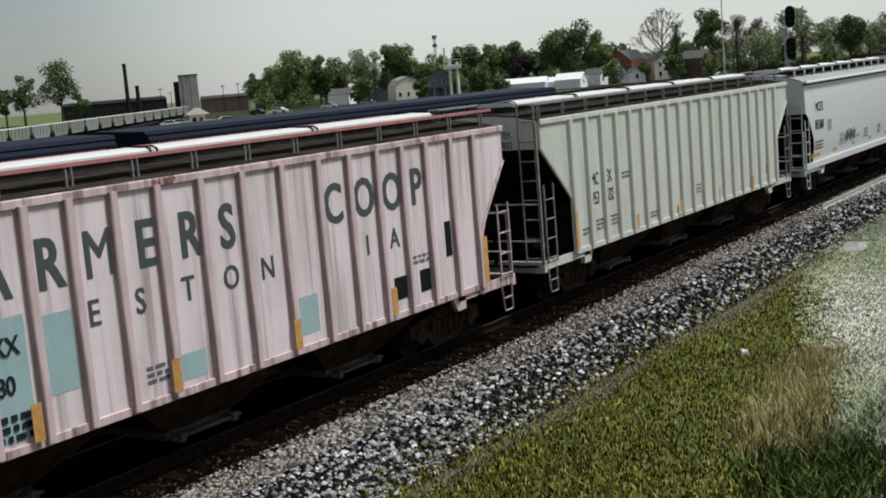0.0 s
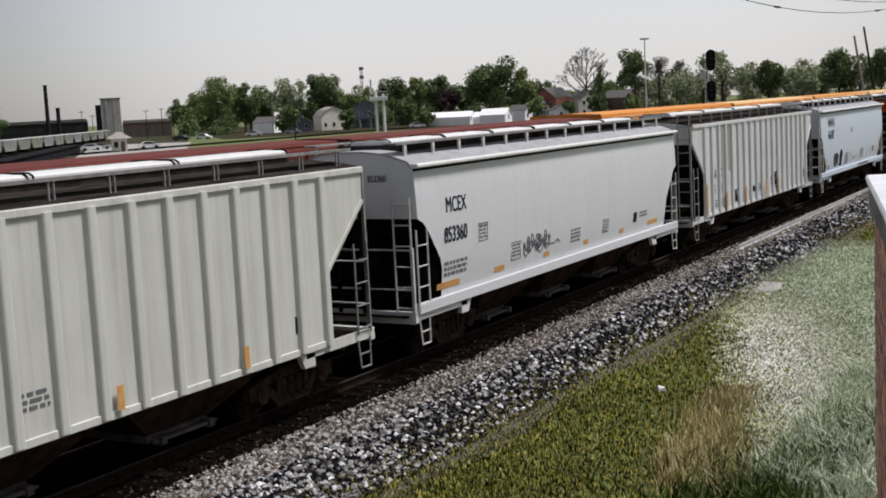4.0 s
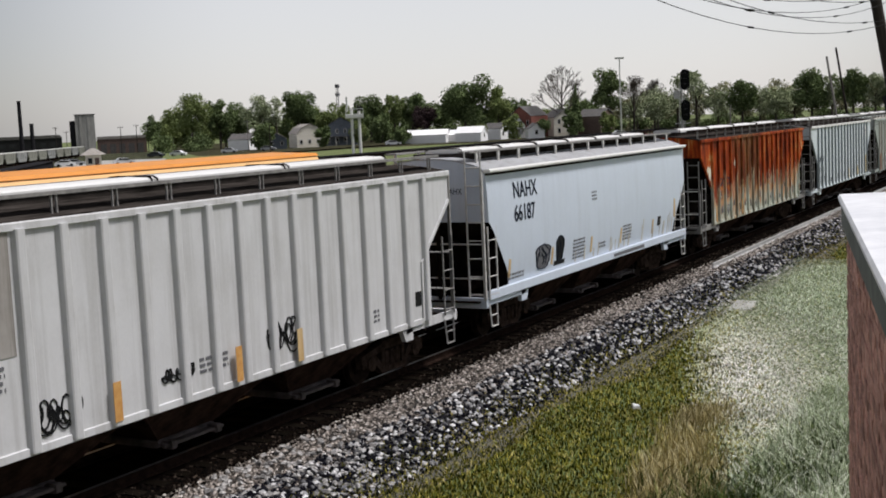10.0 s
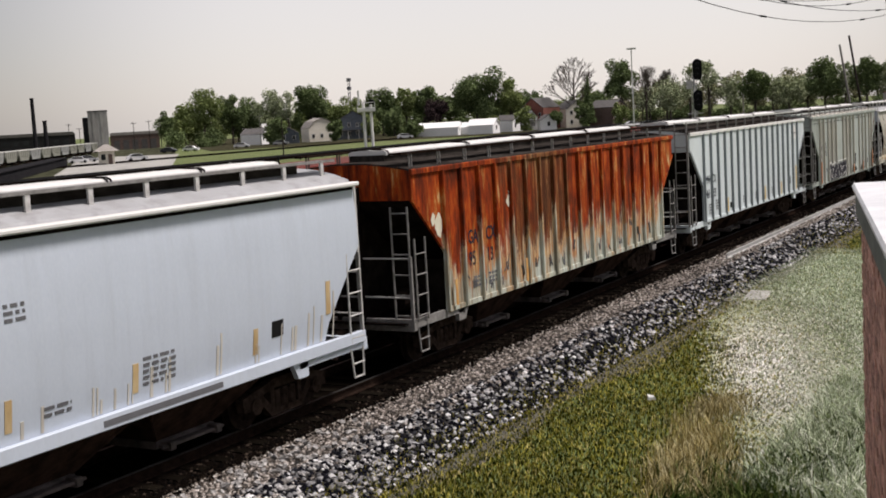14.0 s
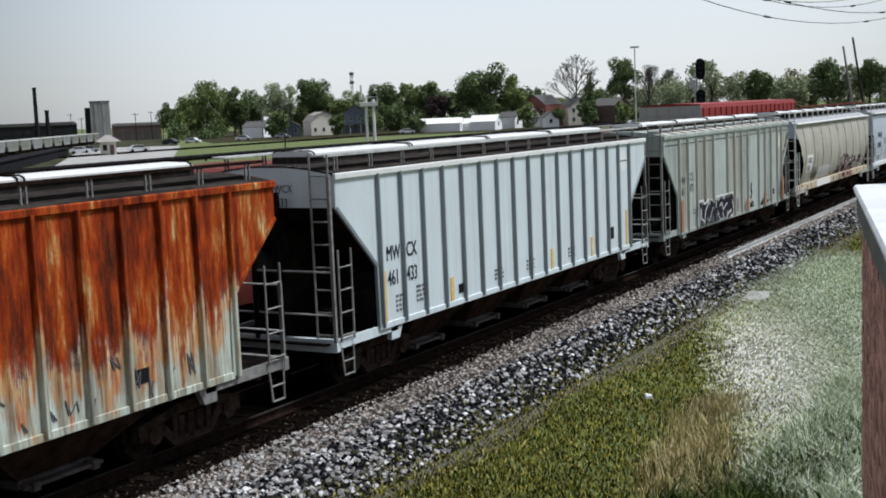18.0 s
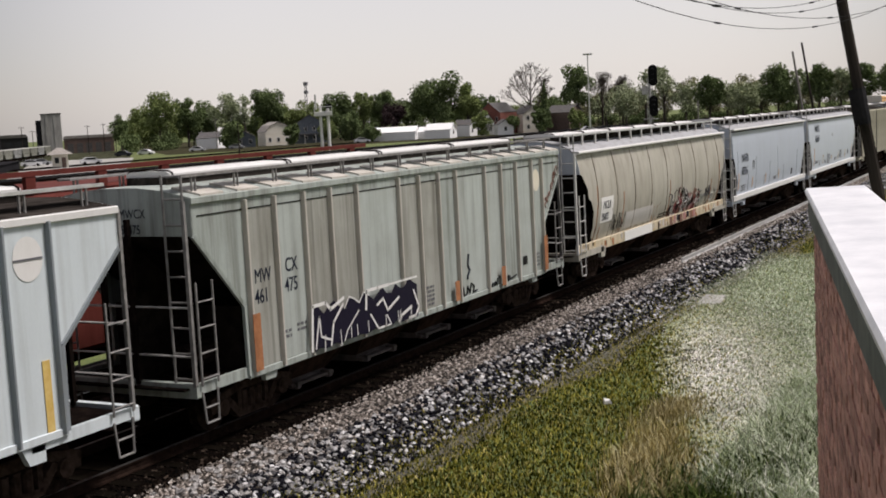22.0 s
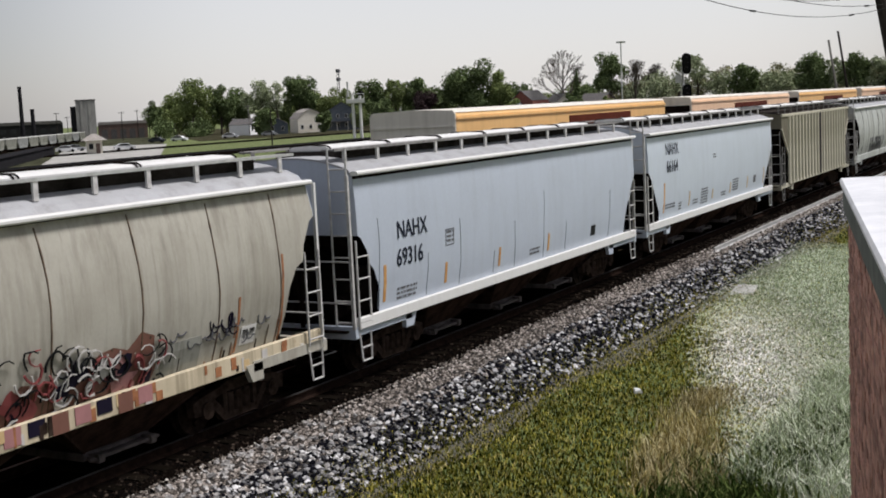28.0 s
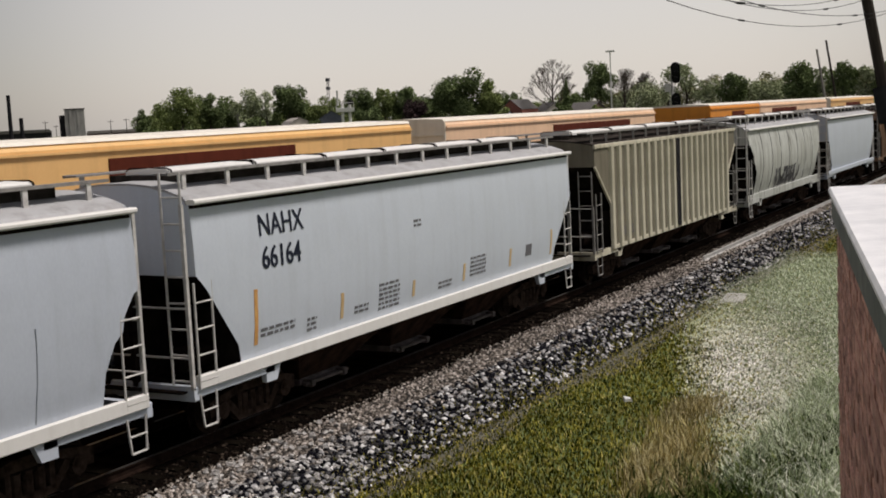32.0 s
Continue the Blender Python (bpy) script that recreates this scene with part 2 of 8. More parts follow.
# ---- mesh helpers ----
class Mesh:
    """Gathers vertices and faces of one part."""

    def __init__(self):
        self.v, self.f = [], []

    def add(self, vs, fs):
        o = len(self.v)
        self.v += [tuple(p) for p in vs]
        self.f += [tuple(i + o for i in q) for q in fs]
        return self

    def box(self, x0, x1, y0, y1, z0, z1, c=0.0):
        """A box; c chamfers its long upright and level edges."""
        if c <= 0:
            vs = [(x, y, z) for x in (x0, x1) for y in (y0, y1) for z in (z0, z1)]
            return self.add(vs, [(0, 1, 3, 2), (4, 6, 7, 5), (0, 4, 5, 1), (2, 3, 7, 6), (0, 2, 6, 4), (1, 5, 7, 3)])
        ring = [(y0 + c, z0), (y1 - c, z0), (y1, z0 + c), (y1, z1 - c), (y1 - c, z1), (y0 + c, z1), (y0, z1 - c), (y0, z0 + c)]
        return self.add([(x, y, z) for x in (x0, x1) for y, z in ring],
                        [tuple(range(7, -1, -1)), tuple(range(8, 16))] + [(i, (i + 1) % 8, 8 + (i + 1) % 8, 8 + i) for i in range(8)])

    def tube(self, p, q, r, n=6, r2=None):
        p, q = Vector(p), Vector(q)
        d = (q - p).normalized()
        a = d.orthogonal().normalized()
        b = d.cross(a)
        r2 = r if r2 is None else r2
        vs = []
        for c, rr in ((p, r), (q, r2)):
            for i in range(n):
                w = 2 * math.pi * i / n
                vs.append(c + (a * math.cos(w) + b * math.sin(w)) * rr)
        return self.add(vs, [(i, (i + 1) % n, n + (i + 1) % n, n + i) for i in range(n)] + [tuple(range(n - 1, -1, -1)), tuple(range(n, 2 * n))])

    def path(self, pts, r, n=6):
        for p, q in zip(pts, pts[1:]):
            self.tube(p, q, r, n)
        return self

    def prism(self, poly, y0, y1):
        """A polygon in x, z drawn out along y."""
        n = len(poly)
        return self.add([(x, y0, z) for x, z in poly] + [(x, y1, z) for x, z in poly],
                        [tuple(range(n)), tuple(range(2 * n - 1, n - 1, -1))] + [(i, n + i, n + (i + 1) % n, (i + 1) % n) for i in range(n)])

    def across(self, poly, x0, x1):
        """A polygon in y, z drawn out along x."""
        n = len(poly)
        return self.add([(x0, y, z) for y, z in poly] + [(x1, y, z) for y, z in poly],
                        [tuple(range(n - 1, -1, -1)), tuple(range(n, 2 * n))] + [(i, (i + 1) % n, n + (i + 1) % n, n + i) for i in range(n)])

    def quad(self, a, b, c, d):
        return self.add([a, b, c, d], [(0, 1, 2, 3)])

    def data(self, name, mat, smooth=False):
        me = bpy.data.meshes.new(name)
        me.from_pydata(self.v, [], self.f)
        if mat:
            me.materials.append(MAT[mat] if isinstance(mat, str) else mat)
        if smooth:
            me.shade_smooth()
        me.update()
        return me


def part(name, mesh, mat, parent, label="", at=None, smooth=False):
    ob = new(name, mesh.data(name, mat, smooth) if isinstance(mesh, Mesh) else mesh)
    ob.parent = parent
    if at is not None:
        ob.matrix_basis = at
    if label:
        ob["label"] = label
    return ob


def thing(name, label, category, at=None, group="", kind=""):
    ob = new(name)
    ob.empty_display_size = 0.3
    if at is not None:
        ob.matrix_basis = at
    return tagged(ob, label, category, group, kind)


LETTERS = {}


def letters(text, size):
    """Flat lettering as a mesh in the x, y plane, its lower left at 0, 0."""
    key = (text, size)
    if key not in LETTERS:
        cu = bpy.data.curves.new("lettering", "FONT")
        cu.body, cu.size, cu.resolution_u, cu.offset = text, size, 3, 0.0 if set(text) & set("MWN") else size * (0.018 if size > 0.8 else 0.008)
        ob = bpy.data.objects.new("lettering", cu)
        me = bpy.data.meshes.new_from_object(ob)
        bpy.data.objects.remove(ob)
        bpy.data.curves.remove(cu)
        LETTERS[key] = me
    return LETTERS[key]


STYLE_OF = {}


def hug(m, y0, parent):
    """Lays painted marks close on a curved side sheet."""
    style = STYLE_OF.get(parent.name)
    if style and "rib" not in style:
        m.v = [(x, -half_width(STYLE[style], z) - 0.003 + min(y - y0, 0.004), z) for x, y, z in m.v]
    return m


def sign(text, size, x, z, y, parent, mat="navy", squeeze=0.85):
    me = letters(text, size).copy()
    me.materials.clear()
    me.materials.append(MAT[mat] if isinstance(mat, str) else mat)
    bm = bmesh.new()  # thickens the strokes
    bm.from_mesh(me)
    for v in bmesh.ops.duplicate(bm, geom=bm.verts[:] + bm.edges[:] + bm.faces[:])["geom"]:
        if isinstance(v, bmesh.types.BMVert):
            v.co.x += size * 0.035
            v.co.z += 0.001
    bm.to_mesh(me)
    bm.free()
    ob = part("lettering", me, None, parent)
    style = STYLE_OF.get(parent.name)
    if style and "rib" not in style:
        for v in me.vertices:
            v.co.z = half_width(STYLE[style], z + v.co.y) + 0.010 + v.co.z
        y = 0
    ob.matrix_basis = pose(x, y, z, 90, 0, 0) @ Matrix.Diagonal((squeeze, 1, 1, 1))
    return ob


def end_sign(text, size, x, y, z, parent, mat="navy"):
    me = letters(text, size * 0.68).copy()
    me.materials.clear()
    me.materials.append(MAT[mat])
    ob = part("lettering", me, None, parent)
    ob.matrix_basis = pose(x, y, z, 90, 0, -90) @ Matrix.Diagonal((0.8, 1, 1, 1))
    return ob


def patch(name, x0, x1, z0, z1, y, parent, mat, label=""):
    """A thin plate or painted panel on a car's side."""
    m = Mesh()
    n = 4 if z1 - z0 > 0.3 and "rib" not in STYLE_OF.get(parent.name, "rib") else 1
    zs = [z0 + (z1 - z0) * k / n for k in range(n + 1)]
    m.add([(x, yy, z) for z in zs for x, yy in ((x0, y - 0.004), (x1, y - 0.004), (x1, y + 0.004), (x0, y + 0.004))],
          [(4 * k + j, 4 * k + (j + 1) % 4, 4 * k + 4 + (j + 1) % 4, 4 * k + 4 + j) for k in range(n) for j in range(4)] + [(3, 2, 1, 0), (4 * n, 4 * n + 1, 4 * n + 2, 4 * n + 3)])
    if name not in ("sill_patch", "sill_stain"):
        hug(m, y, parent)
    return part(name, m, mat, parent, label)


def small_print(x, z, w, rows, y, parent, mat="stencil", h=0.05, gap=0.045):
    """Lines of stencilled data too small to read."""
    m, rng = Mesh(), random.Random(int(abs(x * 977 + z * 131)))
    for r in range(rows):
        cx = x
        while cx < x + w:
            l = rng.uniform(0.06, 0.2)
            m.box(cx, min(cx + l, x + w), y - 0.004, y + 0.002, z - r * (h + gap) - h, z - r * (h + gap))
            cx += l + 0.05
    return tagged(part("stencilled_data", hug(m, y, parent), mat, parent), kind="stuff")


def graffiti(x, z, w, h, y, parent, fill, line, seed, glyphs=5, label="spray-painted tag"):
    """Overlapping bulging strokes with outlines, no readable letters."""
    rng = random.Random(seed)
    f, o = Mesh(), Mesh()
    for g in range(glyphs):
        cx = x + w * (g + 0.5) / glyphs
        gw = w / glyphs
        for k in range(3):
            pts = []
            px_, pz = cx + rng.uniform(-0.4, 0.4) * gw, z + rng.uniform(0.0, 0.25) * h
            a = rng.uniform(0.9, 2.2)
            for s in range(6):
                pts.append((px_, pz))
                a += rng.uniform(-0.9, 0.9)
                px_ = min(max(px_ + math.cos(a) * gw * 0.32, cx - gw * 0.62), cx + gw * 0.62)
                pz = min(max(pz + abs(math.sin(a)) * h * 0.24, z), z + h)
            for (m, t, yy) in ((f, h * 0.13, y), (o, h * 0.035, y - 0.006)):
                for p, q in zip(pts, pts[1:]):
                    d = Vector((q[0] - p[0], q[1] - p[1]))
                    if d.length < 1e-4:
                        continue
                    d.normalize()
                    n = Vector((-d.y, d.x)) * t
                    off = h * 0.11 if m is o else 0
                    e = d * t * 0.5
                    m.quad((p[0] - n.x - e.x + off, yy - k * 0.001, p[1] - n.y - e.y + off), (q[0] - n.x + e.x + off, yy - k * 0.001, q[1] - n.y + e.y + off),
                           (q[0] + n.x + e.x + off, yy - k * 0.001, q[1] + n.y + e.y + off), (p[0] + n.x - e.x + off, yy - k * 0.001, p[1] + n.y - e.y + off))
    if fill:
        tagged(part("graffiti", hug(f, y, parent), fill, parent, label), kind="stuff")
    if line:
        tagged(part("graffiti_outline", hug(o, y, parent), line, parent), kind="stuff")


def strokes(x, z, w, h, y, parent, mat, seed, n=7):
    """Thin pen-like scrawl."""
    rng = random.Random(seed)
    m = Mesh()
    ph = rng.uniform(0, 6)
    pts = []
    for i in range(n * 7 + 1):
        u = i / (n * 7)
        a = ph + 2 * math.pi * n * u * 0.62
        amp = h * 0.5 * (0.55 + 0.45 * math.sin(a * 0.37 + seed))
        pts.append((x + w * u + 0.55 * amp * math.cos(a), y, z + h * 0.5 + amp * math.sin(a)))
    m.path(pts, 0.014, 4)
    tagged(part("scrawl", hug(m, y, parent), mat, parent, "thin spray-can scrawl"), kind="stuff")


def throw_up(x, z, w, h, y, parent, seed):
    """One long black piece with angular white letter edges; none can be read."""
    rng = random.Random(seed)
    n = 22
    top = [h * (0.86 + 0.12 * math.sin(1.9 * k + 0.6) + rng.uniform(-0.05, 0.06)) + 0.03 * h * k / n for k in range(n + 1)]
    low = [h * max(0.0, 0.05 * math.sin(2.3 * k) + rng.uniform(-0.02, 0.05)) for k in range(n + 1)]
    xs = [x + w * k / n for k in range(n + 1)]
    m = Mesh()
    for k in range(n):
        m.quad((xs[k], y, z + low[k]), (xs[k + 1], y, z + low[k + 1]), (xs[k + 1], y, z + top[k + 1]), (xs[k], y, z + top[k]))
    part("graffiti", m, "graf_black", parent, "long black spray-painted piece")
    yl = y - 0.004

    def line(pts, t):
        o = Mesh()
        for p, q in zip(pts, pts[1:]):
            d = Vector((q[0] - p[0], q[1] - p[1]))
            if d.length < 1e-4:
                continue
            d.normalize()
            a, e = Vector((-d.y, d.x)) * t, d * t * 0.6
            o.quad(*[(u.x, yl, u.y) for u in (Vector(p) - a - e, Vector(q) - a + e, Vector(q) + a + e, Vector(p) + a - e)])
        tagged(part("graffiti_outline", o, "white", parent, "white spray-painted edge"), kind="stuff")
    # swung strokes, as shares of the width and height
    for k, pts in enumerate((((-0.02, 0.04), (0.0, 1), (0.11, 1), (0.15, 0.83), (0.27, 1)),
                             ((0.01, 0.07), (0.05, 0.74), (0.06, 0.29), (0.14, 0.16)),
                             ((0.14, 0.04), (0.17, 0.52), (0.26, 0.86)),
                             ((0.26, 0.04), (0.29, 0.25), (0.4, 0.61)),
                             ((0.47, 0.58), (0.48, 1), (0.59, 1), (0.7, 1)),
                             ((0.51, 0.43), (0.58, 0.04), (0.64, 0.04)),
                             ((0.58, 0.6), (0.64, 0.71), (0.68, 0.4), (0.8, 0.63)),
                             ((0.67, 0.29), (0.71, 0.04), (0.67, 0.04)),
                             ((0.8, 0.04), (0.82, 0.16), (0.93, 0.3)),
                             ((0.7, 1), (0.76, 1), (0.85, 1), (1.0, 1)),
                             ((0.96, 0.68), (1.01, 0.24), (0.97, 0.04), (0.9, 0.04)))):
        line([(x + w * u, z + h * v) for u, v in pts], (0.034, 0.022, 0.028, 0.016)[k % 4])
    line([(a, z + b) for a, b in zip(xs[6:12], top[6:12])], 0.014)
    for k in range(9):
        u = rng.uniform(0.05, 0.95)
        line([(x + w * u, z + h * 0.30), (x + w * (u + rng.uniform(-0.01, 0.01)), z - h * rng.uniform(-0.05, 0.06))], 0.012)


def bubbles(x, n, wd, base, tops, y, parent, fill, line, seed, inner=3, drips=True, thick=0.022):
    """A row of swollen spray-can letters with outlines and inner strokes; none can be read."""
    rng = random.Random(seed)
    for i in range(n):
        x0, lo = x + i * wd * 0.9, base + 0.04 * rng.random()
        top = tops[0] + (tops[1] - tops[0]) * i / max(1, n - 1) + 0.14 * wd * rng.random()
        pl = []
        for k in range(20):
            a = 2 * math.pi * k / 20
            rx = wd * 0.52 * (1 + 0.16 * math.sin(3 * a + i * 1.7) + rng.uniform(-0.08, 0.08))
            rz = (top - lo) * 0.50 * (1 + 0.10 * math.cos(4 * a + i * 2.3) + rng.uniform(-0.06, 0.06))
            ca, sa = math.cos(a), math.sin(a)
            pl.append((x0 + wd / 2 + rx * math.copysign(abs(ca) ** 0.5, ca), (lo + top) / 2 + rz * math.copysign(abs(sa) ** 0.5, sa)))
        cx, cz = sum(p[0] for p in pl) / 20, sum(p[1] for p in pl) / 20
        m = Mesh()
        ring = [(cx + (p[0] - cx) * f, y - i * 0.001, cz + (p[1] - cz) * f) for f in (1.0, 0.66, 0.33) for p in pl]
        m.add(ring + [(cx, y - i * 0.001, cz)], [(q * 20 + k, q * 20 + (k + 1) % 20, q * 20 + 20 + (k + 1) % 20, q * 20 + 20 + k) for q in (0, 1) for k in range(20)] + [(40 + k, 40 + (k + 1) % 20, 60) for k in range(20)])
        part("graffiti", hug(m, y + 0.004, parent), fill if isinstance(fill, str) else fill[i % len(fill)], parent, "swollen spray-painted letter")
        yl = y - 0.006 - i * 0.001
        tagged(part("graffiti_outline", hug(Mesh().path([(p[0], yl, p[1]) for p in pl + pl[:1]], thick, 4), yl + 0.006, parent), line, parent, "spray-painted outline"), kind="stuff")
        for k in range(inner):
            xa, za = x0 + wd * rng.uniform(0.12, 0.88), lo + (top - lo) * rng.uniform(0.08, 0.55)
            bend, rise = wd * rng.uniform(-0.22, 0.22), (top - lo) * rng.uniform(0.10, 0.16)
            curl = [(xa + bend * math.sin(1.1 * u), yl, za + u * rise) for u in range(5)]
            tagged(part("graffiti_outline", hug(Mesh().path(curl, thick * rng.uniform(0.6, 1.0), 4), yl + 0.006, parent), line if k % 2 == 0 or isinstance(fill, str) else "graf_pale", parent), kind="stuff")
        if drips:
            for k in range(2):
                xd = x0 + wd * rng.uniform(0.1, 0.9)
                part("paint_run", hug(Mesh().tube((xd, yl, lo + 0.05), (xd, yl, lo - 0.09), 0.010, 4), yl + 0.006, parent), line, parent)


# ---- the covered hopper cars ----
SHARED = {}


def shared(key, make):
    if key not in SHARED:
        SHARED[key] = make()
    return SHARED[key]


def wheelset_mesh():
    m = Mesh()
    m.tube((0, -0.95, 0), (0, 0.95, 0), 0.075, 10)
    for s in (-1, 1):
        n = 20
        m.tube((0, s * 0.68, 0), (0, s * 0.81, 0), 0.42, n)
        m.tube((0, s * 0.66, 0), (0, s * 0.69, 0), 0.45, n)
        m.tube((0, s * 0.81, 0), (0, s * 0.86, 0), 0.14, 10)
        for k in range(3):
            a = k * 2.1
            m.box(0.22 * math.cos(a) - 0.05, 0.22 * math.cos(a) + 0.05, s * 0.83 - 0.025, s * 0.83 + 0.025, 0.22 * math.sin(a) - 0.05, 0.22 * math.sin(a) + 0.05)
    return m.data("wheelset", "wheel")


def side_frame_mesh():
    m = Mesh()
    top = [(-1.2, 0.36), (-1.22, 0.60), (-1.0, 0.66), (-0.62, 0.72), (-0.3, 0.80), (0.3, 0.80), (0.62, 0.72), (1.0, 0.66), (1.22, 0.60), (1.2, 0.36), (0.98, 0.36), (0.72, 0.56), (0.42, 0.62), (-0.42, 0.62), (-0.72, 0.56), (-0.98, 0.36)]
    m.prism(top, -0.08, 0.08)
    m.prism([(-0.80, 0.50), (-0.66, 0.56), (-0.36, 0.26), (0.36, 0.26), (0.66, 0.56), (0.80, 0.50), (0.44, 0.14), (-0.44, 0.14)], -0.07, 0.07)
    for s in (-1, 1):
        m.box(s * 0.40 - 0.05, s * 0.40 + 0.05, -0.075, 0.075, 0.25, 0.64)
        m.tube((s * 0.88, -0.12, 0.42), (s * 0.88, 0.12, 0.42), 0.15, 10)
    for k in (-0.22, 0, 0.22):
        m.tube((k, 0, 0.25), (k, 0, 0.58), 0.085, 8)
    return m.data("side_frame", "truck_steel")


WHEELS = []


def truck(x, parent, keyed):
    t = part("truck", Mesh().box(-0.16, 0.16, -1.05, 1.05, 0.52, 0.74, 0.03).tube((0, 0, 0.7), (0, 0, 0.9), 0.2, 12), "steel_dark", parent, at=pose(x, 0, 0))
    for s in (-1, 1):
        part("side_frame", shared("side_frame", side_frame_mesh), None, t, at=pose(0, s * 1.0, 0))
        w = part("wheelset", shared("wheelset", wheelset_mesh), None, t, at=pose(s * 0.88, 0, 0.42))
        if keyed:
            WHEELS.append((w, s * 0.88))
    return t


STYLE = {
    "low_rib": dict(prof=[(0.95, 1.50), (4.08, 1.50)], cut=[(0.12, 3.50), (1.35, 2.17), (1.37, 0.95)], roof=[(1.5, 4.08), (1.46, 4.14), (0.9, 4.25), (0.4, 4.30)], zt=4.08),
    "old_rib": dict(prof=[(1.08, 1.50), (4.10, 1.50)], cut=[(0.12, 3.45), (0.45, 3.05), (1.0, 2.35), (1.12, 2.1), (1.14, 1.08)], roof=[(1.5, 4.10), (1.46, 4.16), (0.9, 4.25), (0.4, 4.30)], zt=4.10),
    # profile (height, half width), cut of the lower end corners (distance from the end, height), roof (half width, height)
    "rib": dict(prof=[(1.08, 1.50), (4.10, 1.50)], cut=[(0.12, 3.52), (1.4, 2.30), (1.42, 1.08)], roof=[(1.5, 4.10), (1.46, 4.16), (0.9, 4.25), (0.4, 4.30)], zt=4.10),
    "smooth": dict(prof=[(1.20, 1.44), (1.8, 1.52), (2.6, 1.555), (3.4, 1.54), (4.0, 1.49)], cut=[(0.12, 2.85), (0.35, 2.60), (1.15, 1.55), (1.25, 1.20)], roof=[(1.49, 4.0), (1.40, 4.11), (1.1, 4.21), (0.7, 4.30), (0.3, 4.34)], zt=4.0),
    "smooth_c": dict(prof=[(1.20, 1.44), (1.8, 1.52), (2.6, 1.555), (3.4, 1.54), (4.0, 1.49)], cut=[(0.12, 2.97), (0.34, 2.86), (0.55, 2.62), (0.98, 2.06), (1.04, 1.80), (1.08, 1.20)], roof=[(1.49, 4.0), (1.40, 4.11), (1.1, 4.21), (0.7, 4.30), (0.3, 4.34)], zt=4.0),
    "smooth_j": dict(prof=[(1.20, 1.44), (1.8, 1.52), (2.6, 1.555), (3.4, 1.54), (4.0, 1.49)], cut=[(0.12, 2.84), (0.22, 2.78), (0.44, 2.48), (0.48, 2.27), (0.66, 2.12), (0.86, 1.72), (0.90, 1.20)], roof=[(1.49, 4.0), (1.40, 4.11), (1.1, 4.21), (0.7, 4.30), (0.3, 4.34)], zt=4.0),
    "round": dict(prof=[(1.20, 1.33), (1.7, 1.50), (2.3, 1.60), (2.9, 1.60), (3.5, 1.52), (3.95, 1.40)], cut=[(0.20, 3.36), (0.33, 3.30), (0.62, 2.90), (0.66, 2.62), (0.88, 2.52), (1.08, 2.20), (1.16, 1.75), (1.22, 1.20)], roof=[(1.40, 3.95), (1.25, 4.10), (1.0, 4.20), (0.6, 4.30), (0.3, 4.34)], zt=3.95),
}


def half_width(st, z):
    return float(np.interp(z, [p[0] for p in st["prof"]], [p[1] for p in st["prof"]]))


def side_mesh(L, style, s):
    """One side sheet with its cut lower corners."""
    st, h, m = STYLE[style], L / 2, Mesh()
    cut, zt, zb = st["cut"], st["zt"], st["prof"][0][0]
    xs = sorted({round(k * (h - c[0]), 4) for c in cut for k in (-1, 1)} | {round(x, 4) for x in np.linspace(-(h - 2.3), h - 2.3, 12)})
    low = lambda x: float(np.interp(h - abs(x), [c[0] for c in cut] + [99], [c[1] for c in cut] + [zb]))
    rows = 1 if "rib" in style else 9
    vs = [(x, s * half_width(st, low(x) + (zt - low(x)) * k / rows), low(x) + (zt - low(x)) * k / rows) for x in xs for k in range(rows + 1)]
    fs = []
    for i in range(len(xs) - 1):
        for k in range(rows):
            a = i * (rows + 1) + k
            q = (a, a + rows + 1, a + rows + 2, a + 1)
            fs.append(q if s < 0 else q[::-1])
    return m.add(vs, fs)


def roof_mesh(L, style):
    st, hb = STYLE[style], L / 2 - STYLE[style]["cut"][0][0]
    prof = [(-y, z) for y, z in st["roof"]] + [(y, z) for y, z in reversed(st["roof"])]
    under = [(y * 0.98, z - 0.03) for y, z in reversed(prof)]
    return Mesh().across(under[::-1][::-1] + prof, -hb - 0.02, hb + 0.02)


def end_mesh(L, style, s):
    st, hb = STYLE[style], L / 2 - STYLE[style]["cut"][0][0]
    cut, zt = st["cut"], st["zt"]
    prof = [(-y, z) for y, z in st["roof"]] + [(y, z) for y, z in reversed(st["roof"])]
    zs = np.linspace(cut[0][1], zt, 5)
    ring = [(-half_width(st, z), z) for z in zs] + prof[1:-1] + [(half_width(st, z), z) for z in zs[::-1]]
    return Mesh().across(ring, s * hb - 0.012, s * hb + 0.012)


def slope_mesh(L, style, s):
    st, h, m = STYLE[style], L / 2, Mesh()
    z1, hb = st["cut"][0][1], h - st["cut"][0][0]
    zb = st["prof"][0][0]
    x0, x1 = s * (hb - 0.02), s * (h - 3.6)
    m.add([(x0, -1.38, z1), (x0, 1.38, z1), (x1, 1.3, zb), (x1, -1.3, zb), (x1, -1.3, z1), (x1, 1.3, z1)], [(0, 1, 2, 3), (0, 3, 4), (1, 5, 2)])
    return m


def web_mesh(L, style, s):
    h, c = L / 2, STYLE[style]["cut"][-1][0] + 0.02
    return Mesh().box(s * (h - c) - 0.03, s * (h - c) + 0.03, -1.40, 1.40, 0.9, 2.15)


